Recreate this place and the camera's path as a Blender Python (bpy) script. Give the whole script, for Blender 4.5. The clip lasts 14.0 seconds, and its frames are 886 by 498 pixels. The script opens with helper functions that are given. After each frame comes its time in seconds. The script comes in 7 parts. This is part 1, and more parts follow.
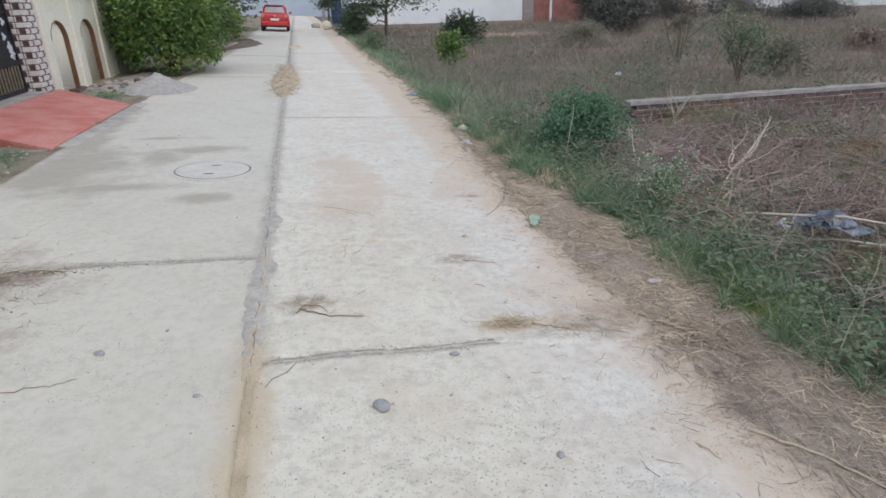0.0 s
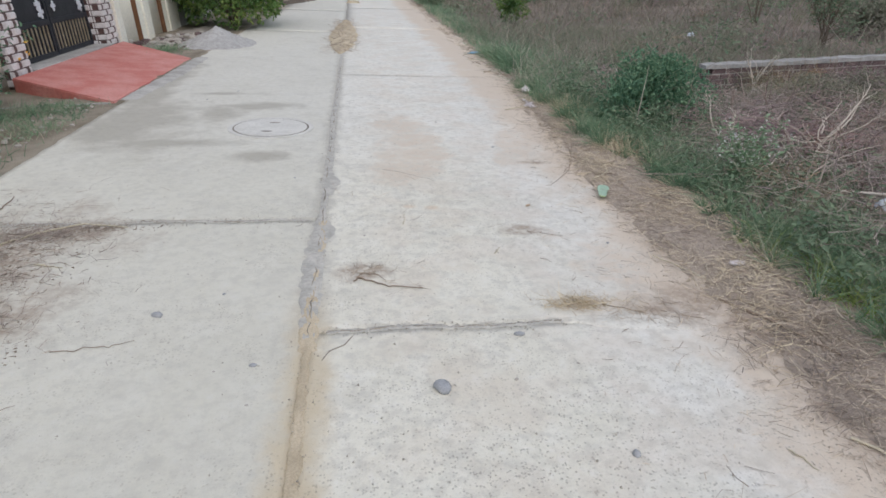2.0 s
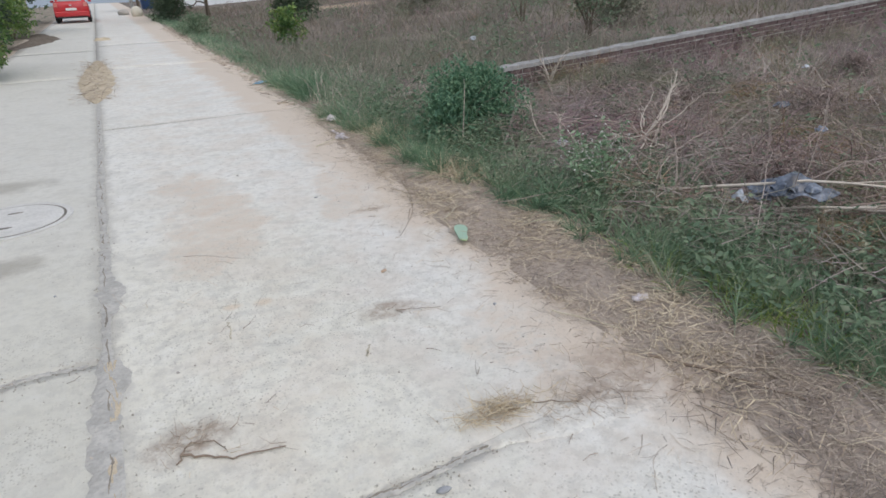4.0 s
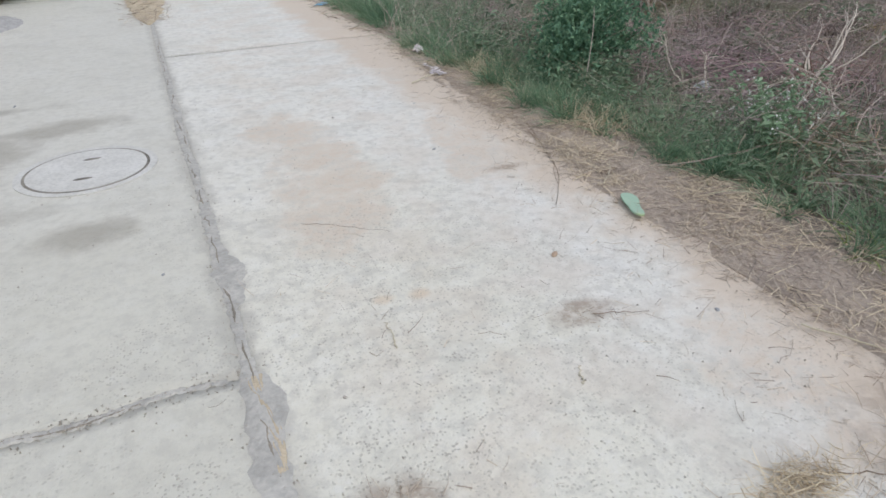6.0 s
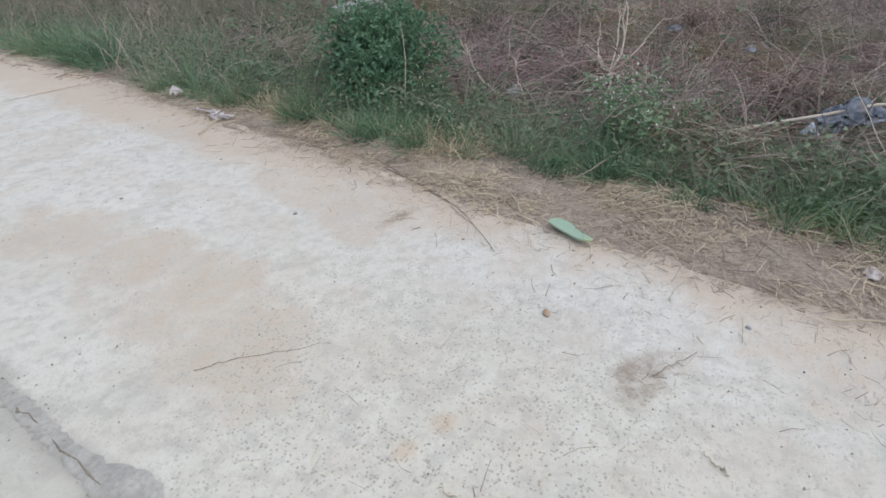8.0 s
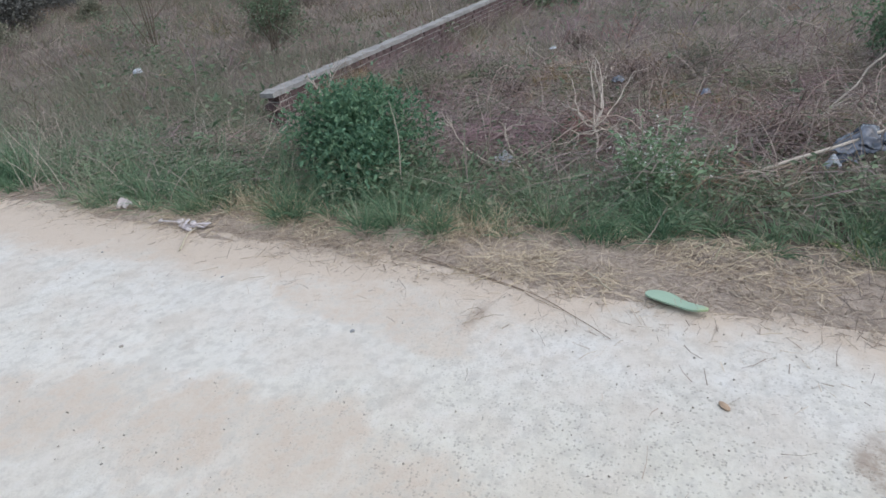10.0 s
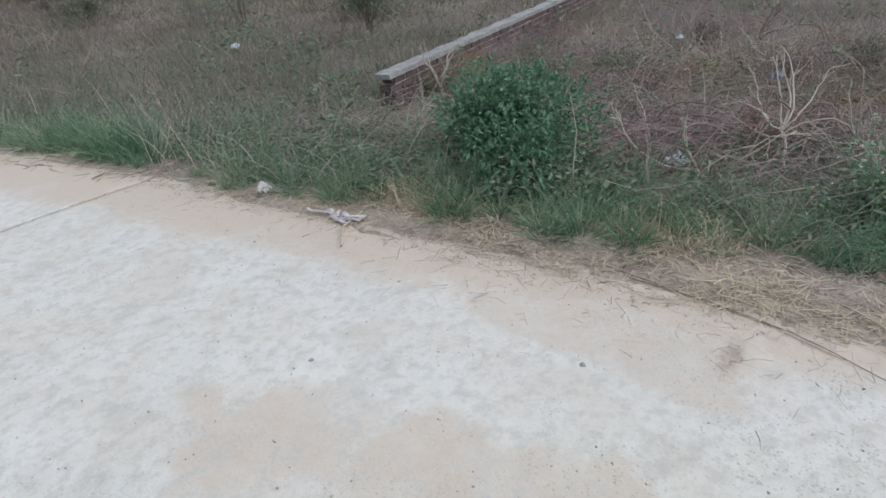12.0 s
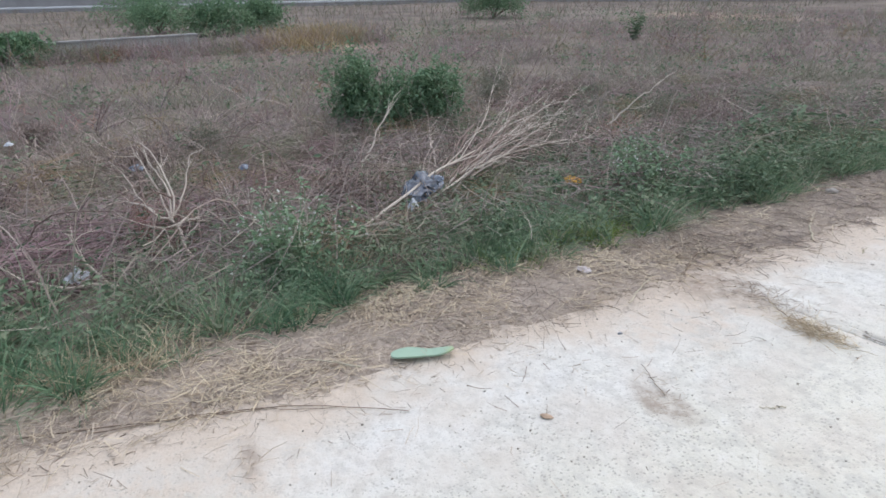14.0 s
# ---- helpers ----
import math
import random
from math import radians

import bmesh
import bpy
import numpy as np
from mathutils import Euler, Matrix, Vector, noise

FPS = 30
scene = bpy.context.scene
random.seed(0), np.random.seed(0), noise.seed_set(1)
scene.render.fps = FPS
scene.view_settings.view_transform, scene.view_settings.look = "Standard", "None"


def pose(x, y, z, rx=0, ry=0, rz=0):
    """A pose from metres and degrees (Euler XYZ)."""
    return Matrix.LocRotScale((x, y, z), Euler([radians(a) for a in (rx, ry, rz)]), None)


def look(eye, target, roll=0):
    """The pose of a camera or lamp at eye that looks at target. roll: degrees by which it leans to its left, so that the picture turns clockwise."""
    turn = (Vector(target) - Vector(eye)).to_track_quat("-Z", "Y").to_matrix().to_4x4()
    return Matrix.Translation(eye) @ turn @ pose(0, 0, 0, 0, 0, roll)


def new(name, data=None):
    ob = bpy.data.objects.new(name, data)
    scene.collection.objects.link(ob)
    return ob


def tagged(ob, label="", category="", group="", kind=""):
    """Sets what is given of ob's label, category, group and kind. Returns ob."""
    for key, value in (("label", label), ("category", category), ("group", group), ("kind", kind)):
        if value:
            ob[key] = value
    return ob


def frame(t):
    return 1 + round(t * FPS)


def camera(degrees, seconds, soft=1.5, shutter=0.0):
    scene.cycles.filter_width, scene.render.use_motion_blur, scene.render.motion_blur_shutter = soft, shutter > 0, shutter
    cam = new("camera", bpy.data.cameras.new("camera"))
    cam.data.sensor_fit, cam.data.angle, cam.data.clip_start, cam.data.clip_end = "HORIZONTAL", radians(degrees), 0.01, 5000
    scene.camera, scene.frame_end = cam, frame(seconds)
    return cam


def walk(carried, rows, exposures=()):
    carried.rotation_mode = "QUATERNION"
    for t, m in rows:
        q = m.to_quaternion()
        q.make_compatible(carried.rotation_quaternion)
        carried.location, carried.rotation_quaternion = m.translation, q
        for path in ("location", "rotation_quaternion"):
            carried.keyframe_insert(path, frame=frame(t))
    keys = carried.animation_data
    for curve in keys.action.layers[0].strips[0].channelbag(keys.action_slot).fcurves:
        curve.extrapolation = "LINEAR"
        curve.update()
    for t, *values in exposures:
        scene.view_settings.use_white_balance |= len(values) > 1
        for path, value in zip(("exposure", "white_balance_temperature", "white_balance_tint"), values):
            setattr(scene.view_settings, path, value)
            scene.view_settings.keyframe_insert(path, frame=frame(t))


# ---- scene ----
cam = camera(71.9, 14.0, soft=1.6, shutter=0.08)
PATH = [
    (0, (0.014, 0.109, 1.491), (0.397, 1.921, 0.736), -1.99),
    (0.5, (0.017, 0.070, 1.498), (0.157, 1.928, 0.772), -1.86),
    (1, (0.028, 0.090, 1.493), (0.176, 1.927, 0.718), -2.30),
    (1.5, (-0.038, 0.153, 1.480), (0.203, 1.964, 0.666), -2.21),
    (2, (-0.031, 0.303, 1.464), (0.183, 2.094, 0.600), -1.77),
    (2.5, (0.062, 0.514, 1.463), (0.405, 2.314, 0.662), -4.25),
    (2.7, (0.086, 0.585, 1.451), (0.515, 2.347, 0.608), -4.54),
    (4.8, (-0.066, 1.578, 1.442), (0.761, 3.189, 0.592), -5.98),
    (5, (-0.096, 1.648, 1.445), (0.638, 3.305, 0.598), -5.99),
    (5.5, (-0.208, 1.865, 1.431), (0.521, 3.481, 0.505), -4.65),
    (6, (-0.306, 2.125, 1.419), (0.335, 3.700, 0.366), -5.38),
    (6.5, (-0.321, 2.486, 1.393), (0.327, 4.034, 0.306), -8.01),
    (7, (-0.389, 2.719, 1.376), (0.598, 4.078, 0.289), -1.07),
    (7.5, (-0.538, 2.953, 1.414), (0.604, 4.145, 0.286), -3.12),
    (8, (-0.595, 3.226, 1.361), (0.725, 4.278, 0.289), -4.32),
    (8.2, (-0.579, 3.364, 1.383), (0.782, 4.368, 0.315), -5.78),
    (10.3, (-0.654, 4.182, 1.367), (0.978, 4.909, 0.469), -6.08),
    (10.5, (-0.630, 4.243, 1.350), (1.021, 4.880, 0.417), -4.30),
    (11, (-0.718, 4.539, 1.367), (0.856, 5.279, 0.379), -5.30),
    (11.5, (-0.724, 4.766, 1.357), (0.864, 5.433, 0.340), -2.05),
    (12, (-0.610, 4.923, 1.366), (0.873, 5.873, 0.418), -6.36),
    (12.5, (-0.506, 4.975, 1.350), (1.132, 5.606, 0.392), -5.01),
    (12.6, (-0.462, 4.980, 1.358), (1.220, 5.466, 0.391), -4.56),
    (13, (-0.401, 5.034, 1.355), (1.357, 5.022, 0.402), -4.47),
    (13.5, (-0.385, 5.121, 1.357), (1.340, 4.601, 0.488), -3.92),
    (14, (-0.384, 5.105, 1.360), (1.253, 4.297, 0.543), -1.60),
]
walk(cam, [(t, look(eye, target, roll)) for t, eye, target, roll in PATH],
     exposures=[(0.0, -0.08, 6620, 10), (2.7, -0.08, 6600, 10), (5.0, -0.01, 6570, 9), (8.2, -0.03, 6540, 9), (10.5, 0.07, 6390, 9), (12.0, -0.03, 6390, 8), (13.0, 0.25, 6420, 9), (14.0, 0.29, 6430, 10)])

# ---- world, sun, exposure ----
world = bpy.data.worlds.new("world")
scene.world = world
world.use_nodes = True
wn = world.node_tree.nodes
wl = world.node_tree.links
sky = wn.new("ShaderNodeTexSky")
sky.sky_type = "NISHITA"
sky.sun_disc = False
sky.sun_elevation = radians(60)
sky.sun_rotation = radians(160)
sky.air_density = 1.0
sky.dust_density = 1.5
sky.ozone_density = 1.0
grey_sky = wn.new("ShaderNodeHueSaturation")
grey_sky.inputs["Saturation"].default_value = 0.7
wl.new(sky.outputs[0], grey_sky.inputs["Color"])
wl.new(grey_sky.outputs[0], wn["Background"].inputs[0])
wn["Background"].inputs[1].default_value = 0.2

sun_data = bpy.data.lights.new("sun", "SUN")
sun_data.energy = 1.0
sun_data.angle = radians(120)
sun_data.color = (1.0, 0.97, 0.93)
sun = new("sun", sun_data)
sun.matrix_world = look((40 * math.sin(radians(160)), 40 * math.cos(radians(160)), 69), (0, 0, 0))

# ---- helpers ----
SLOPE = math.tan(radians(3.8))
GX = [-400, -8, -3.9, -2.6, 2.2, 3.4, 5.0, 9.0, 60, 400]
GZ = [0.2, 0.22, 0.21, 2.6 * SLOPE, -2.2 * SLOPE, -0.29, -0.47, -0.58, -0.62, -0.7]
EDGE_Y = [-12, 1.5, 4.7, 7.0, 9.0, 13.7, 30, 110]
EDGE_X = [1.45, 1.5, 1.52, 1.68, 1.84, 1.95, 2.15, 2.4]
RNG = np.random.default_rng(7)


def wob(x, y, s=1.0, seed=0.0):
    """Smooth noise in -1..1 for arrays."""
    a = np.sin(x * 1.7 * s + 1.3 + seed) * np.cos(y * 1.3 * s - 0.7 + seed * 2)
    b = np.sin(x * 3.9 * s - y * 2.9 * s + seed * 3.1) * 0.6
    c = np.cos(y * 5.3 * s + x * 4.7 * s + seed * 1.7) * 0.4
    return (a + b + c) / 2.0


def gz(x, y):
    """Height of the ground, road plane included."""
    x = np.asarray(x, float)
    y = np.asarray(y, float)
    z = np.interp(x, GX, GZ)
    rough = np.clip((x - 2.1) / 1.5, 0, 1) + np.clip((-2.7 - x) / 1.0, 0, 1) * 0.4
    return z + wob(x, y, 1.1) * 0.06 * rough + wob(x, y, 0.21, 3.0) * 0.05 * np.clip((x - 5) / 4, 0, 1)


def gzs(x, y):
    return float(gz(x, y))


def edge_r(y):
    return np.interp(y, EDGE_Y, EDGE_X)


def edge_l(y):
    return np.interp(y, [-12, 6, 12, 20, 110], [-2.62, -2.58, -2.5, -2.3, -2.5])


def fast_mesh(name, V, F):
    """A mesh from arrays of vertices and equal-sided faces."""
    V = np.ascontiguousarray(V, np.float32)
    F = np.ascontiguousarray(F, np.int32)
    me = bpy.data.meshes.new(name)
    me.vertices.add(len(V))
    me.vertices.foreach_set("co", V.ravel())
    me.loops.add(F.size)
    me.loops.foreach_set("vertex_index", F.ravel())
    me.polygons.add(len(F))
    me.polygons.foreach_set("loop_start", np.arange(0, F.size, F.shape[1], dtype=np.int32))
    me.update(calc_edges=True)
    me.validate()
    return me


def thing(name, me, material, parent=None, label="", smooth=False):
    for m in material if isinstance(material, (list, tuple)) else [material]:
        me.materials.append(m)
    if smooth:
        me.polygons.foreach_set("use_smooth", [True] * len(me.polygons))
    ob = new(name, me)
    if parent is not None:
        ob.parent = parent
        ob.matrix_parent_inverse = parent.matrix_world.inverted()
    if label:
        ob["label"] = label
    return ob


def part(name, bm, material, parent=None, label="", smooth=False):
    me = bpy.data.meshes.new(name)
    bmesh.ops.recalc_face_normals(bm, faces=bm.faces)
    bm.to_mesh(me)
    bm.free()
    return thing(name, me, material, parent, label, smooth)


def empty(name, x, y, z, rz=0.0):
    ob = new(name)
    ob.matrix_world = pose(x, y, z, 0, 0, rz)
    bpy.context.view_layer.update()
    return ob


def add_box(bm, x0, x1, y0, y1, z0, z1, bevel=0.0, m=None):
    r = bmesh.ops.create_cube(bm, size=1)
    vs = r["verts"]
    t = Matrix.Translation(((x0 + x1) / 2, (y0 + y1) / 2, (z0 + z1) / 2)) @ Matrix.Diagonal((x1 - x0, y1 - y0, z1 - z0, 1))
    bmesh.ops.transform(bm, matrix=(m @ t) if m else t, verts=vs)
    if bevel:
        es = list({e for v in vs for e in v.link_edges})
        bmesh.ops.bevel(bm, geom=es, offset=bevel, segments=2, affect="EDGES", profile=0.5)
    return bm


def box_bm(x0, x1, y0, y1, z0, z1, bevel=0.0):
    return add_box(bmesh.new(), x0, x1, y0, y1, z0, z1, bevel)


def unit(v):
    return v / np.maximum(np.linalg.norm(v, axis=-1, keepdims=True), 1e-9)


def strands(base, d, length, width, k=3, droop=0.3, curl=0.25, tip=0.25, rng=RNG, flat=0.0):
    """Tapered bent strips, one for each base point."""
    n = len(base)
    length = np.broadcast_to(length, (n,)).reshape(n, 1)
    width = np.broadcast_to(width, (n,)).reshape(n, 1)
    d = unit(d)
    side = unit(np.cross(d, rng.normal(size=(n, 3)) + np.array([0, 0, flat])))
    p = base.copy()
    V = np.zeros((n, k + 1, 2, 3))
    for i in range(k + 1):
        w = width * (1 - (1 - tip) * i / k) / 2
        V[:, i, 0] = p - side * w
        V[:, i, 1] = p + side * w
        d = unit(d + rng.normal(size=(n, 3)) * curl + np.array([0, 0, -1.0]) * droop)
        p = p + d * length / k
    ids = np.arange(n * (k + 1) * 2).reshape(n, k + 1, 2)
    F = np.stack([ids[:, :-1, 0], ids[:, :-1, 1], ids[:, 1:, 1], ids[:, 1:, 0]], -1).reshape(-1, 4)
    return V.reshape(-1, 3), F


def leaves(base, d, length, width, rng=RNG, fold=0.2):
    """Folded pointed leaves."""
    n = len(base)
    length = np.broadcast_to(length, (n,)).reshape(n, 1)
    width = np.broadcast_to(width, (n,)).reshape(n, 1)
    d = unit(d)
    side = unit(np.cross(d, np.array([0, 0, 1.0]) + rng.normal(size=(n, 3)) * 0.5))
    up = np.cross(side, d)
    a = base
    m = base + d * length * 0.45
    t = base + d * length - up * length * 0.15
    l = m - side * width / 2 + up * width * fold
    r = m + side * width / 2 + up * width * fold
    V = np.stack([a, r, t, l], 1).reshape(-1, 3)
    ids = np.arange(n * 4).reshape(n, 4)
    F = np.concatenate([ids[:, [0, 1, 2]], ids[:, [0, 2, 3]]])
    return V, F


def join(parts):
    Vs, Fs, o = [], [], 0
    for V, F in parts:
        Vs.append(V)
        Fs.append(F + o)
        o += len(V)
    return np.concatenate(Vs), np.concatenate(Fs)


def tube(points, radii, sides=5):
    """A round tapered branch through the points."""
    P = np.array(points, float)
    R = np.array(radii, float)
    T = unit(np.gradient(P, axis=0))
    ref = np.array([0.3, 0.8, 0.5]) if abs(T[0][2]) > 0.8 else np.array([0, 0, 1.0])
    A = unit(np.cross(T, ref))
    B = np.cross(T, A)
    an = np.linspace(0, 2 * np.pi, sides, endpoint=False)
    V = P[:, None] + R[:, None, None] * (A[:, None] * np.cos(an)[None, :, None] + B[:, None] * np.sin(an)[None, :, None])
    n = len(P)
    ids = np.arange(n * sides).reshape(n, sides)
    nx = np.roll(ids, -1, 1)
    F = np.stack([ids[:-1], nx[:-1], nx[1:], ids[1:]], -1).reshape(-1, 4)
    return V.reshape(-1, 3), F


def wander(start, d, length, k=6, curl=0.2, lift=0.0, rng=RNG):
    p = np.array(start, float)
    d = unit(np.array(d, float))
    out = [p.copy()]
    for _ in range(k):
        d = unit(d + rng.normal(size=3) * curl + np.array([0, 0, lift]))
        p = p + d * length / k
        out.append(p.copy())
    return np.array(out), d


def branching(start, d, length, radius, depth, rng, curl=0.18, lift=0.0, spread=0.7, kids=3):
    """Tubes of a branch and its twigs, and the twig ends."""
    P, _ = wander(start, d, length, 5, curl, lift, rng)
    tubes = [tube(P, np.linspace(radius, radius * 0.45, 6), 5 if radius > 0.006 else 3)]
    ends = [P[-1], P[-2], P[-3]] if depth == 0 else []
    if depth > 0:
        for i in range(kids):
            j = rng.integers(2, 6)
            dd = unit(P[j] - P[j - 1]) + rng.normal(size=3) * spread
            t2, e2 = branching(P[j], dd, length * rng.uniform(0.45, 0.75), radius * 0.5, depth - 1, rng, curl, lift, spread, kids)
            tubes += t2
            ends += e2
    return tubes, ends


# ---- materials ----
def material(name):
    m = bpy.data.materials.new(name)
    m.use_nodes = True
    nt = m.node_tree
    return m, nt, nt.nodes["Principled BSDF"]


def nd(nt, kind, **props):
    n = nt.nodes.new(kind)
    for k, v in props.items():
        n.inputs[k].default_value = v
    return n


def mixc(nt, fac, a, b, mode="MIX"):
    n = nt.nodes.new("ShaderNodeMix")
    n.data_type = "RGBA"
    n.blend_type = mode
    for sock, v in ((n.inputs["Factor"], fac), (n.inputs[6], a), (n.inputs[7], b)):
        if isinstance(v, bpy.types.NodeSocket):
            nt.links.new(v, sock)
        elif isinstance(v, (tuple, list)):
            sock.default_value = (*v, 1)
        else:
            sock.default_value = v
    return n.outputs[2]


def calc(nt, op, a, b=0.0, clamp=False):
    n = nt.nodes.new("ShaderNodeMath")
    n.operation = op
    n.use_clamp = clamp
    for sock, v in ((n.inputs[0], a), (n.inputs[1], b)):
        if isinstance(v, bpy.types.NodeSocket):
            nt.links.new(v, sock)
        else:
            sock.default_value = v
    return n.outputs[0]


def span(nt, v, lo, hi, a=0.0, b=1.0):
    n = nt.nodes.new("ShaderNodeMapRange")
    n.interpolation_type = "SMOOTHSTEP"
    nt.links.new(v, n.inputs[0])
    for i, q in enumerate((lo, hi, a, b)):
        n.inputs[i + 1].default_value = q
    return n.outputs[0]


def coords(nt):
    return nt.nodes.new("ShaderNodeTexCoord").outputs["Object"]


def noise_at(nt, co, scale, detail=4.0, rough=0.55):
    n = nd(nt, "ShaderNodeTexNoise", Scale=scale, Detail=detail, Roughness=rough)
    nt.links.new(co, n.inputs["Vector"])
    return n.outputs["Fac"]


def bumped(nt, bsdf, height, strength=0.4, distance=0.01):
    b = nd(nt, "ShaderNodeBump", Strength=strength, Distance=distance)
    nt.links.new(height, b.inputs["Height"])
    nt.links.new(b.outputs[0], bsdf.inputs["Normal"])


def plain(name, c1, c2, scale=8.0, rough=0.7, bump=0.3, grain=60.0, metal=0.0, island=False, spec=0.3):
    """Two tones in patches, fine grain and relief."""
    m, nt, b = material(name)
    co = coords(nt)
    f = span(nt, noise_at(nt, co, scale), 0.3, 0.7)
    if island:
        g = nt.nodes.new("ShaderNodeNewGeometry")
        f = calc(nt, "ADD", calc(nt, "MULTIPLY", f, 0.4), calc(nt, "MULTIPLY", g.outputs["Random Per Island"], 0.6))
    fine = noise_at(nt, co, grain, 3)
    col = mixc(nt, f, c1, c2)
    col = mixc(nt, calc(nt, "MULTIPLY", span(nt, fine, 0.35, 0.75), 0.35), col, tuple(v * 0.55 for v in c1))
    nt.links.new(col, b.inputs["Base Color"])
    b.inputs["Roughness"].default_value = rough
    b.inputs["Metallic"].default_value = metal
    b.inputs["Specular IOR Level"].default_value = spec
    if bump:
        bumped(nt, b, fine, bump, 0.006)
    return m


def ramped(name, stops, rough=0.75, patch=0.6, patch_scale=0.8, shine=0.2, sheer=0.0, tints=()):
    """Plant matter: each blade or leaf takes its own tone, shifted in drifts."""
    m, nt, b = material(name)
    g = nt.nodes.new("ShaderNodeNewGeometry")
    co = coords(nt)
    drift = noise_at(nt, co, patch_scale, 3)
    v = calc(nt, "ADD", calc(nt, "MULTIPLY", g.outputs["Random Per Island"], 1 - patch),
             calc(nt, "MULTIPLY", span(nt, drift, 0.3, 0.7), patch), True)
    r = nt.nodes.new("ShaderNodeValToRGB")
    nt.links.new(v, r.inputs[0])
    el = r.color_ramp.elements
    while len(el) < len(stops):
        el.new(0.5)
    for i, c in enumerate(stops):
        el[i].position = i / (len(stops) - 1)
        el[i].color = (*c, 1)
    fine = noise_at(nt, co, 90, 2)
    col = r.outputs[0]
    for scale, at, tint in tints:
        spot = span(nt, noise_at(nt, co, scale, 4, 0.6), at, at + 0.14)
        col = mixc(nt, calc(nt, "MULTIPLY", spot, 0.75), col, mixc(nt, 1.0, col, tint, "MULTIPLY"))
    col = mixc(nt, calc(nt, "MULTIPLY", fine, 0.25), col, (0.05, 0.045, 0.03))
    nt.links.new(col, b.inputs["Base Color"])
    b.inputs["Roughness"].default_value = rough
    b.inputs["Specular IOR Level"].default_value = shine
    if sheer:
        t = nt.nodes.new("ShaderNodeBsdfTranslucent")
        nt.links.new(col, t.inputs["Color"])
        mx = nd(nt, "ShaderNodeMixShader", Fac=sheer)
        nt.links.new(b.outputs[0], mx.inputs[1])
        nt.links.new(t.outputs[0], mx.inputs[2])
        nt.links.new(mx.outputs[0], nt.nodes["Material Output"].inputs[0])
    return m


def blob(nt, co, cx, cy, rx, ry, warp):
    """A ragged-edged oval patch on the ground, 0 to 1."""
    mp = nt.nodes.new("ShaderNodeMapping")
    mp.vector_type = "TEXTURE"
    mp.inputs["Location"].default_value = (cx, cy, 0)
    mp.inputs["Scale"].default_value = (rx, ry, 1e4)
    nt.links.new(co, mp.inputs["Vector"])
    ln = nt.nodes.new("ShaderNodeVectorMath")
    ln.operation = "LENGTH"
    nt.links.new(mp.outputs[0], ln.inputs[0])
    return span(nt, calc(nt, "ADD", ln.outputs["Value"], calc(nt, "MULTIPLY", calc(nt, "SUBTRACT", warp, 0.5), 2.2)), 1.1, 0.25)


def total(nt, socks):
    s = socks[0]
    for q in socks[1:]:
        s = calc(nt, "MAXIMUM", s, q)
    return s


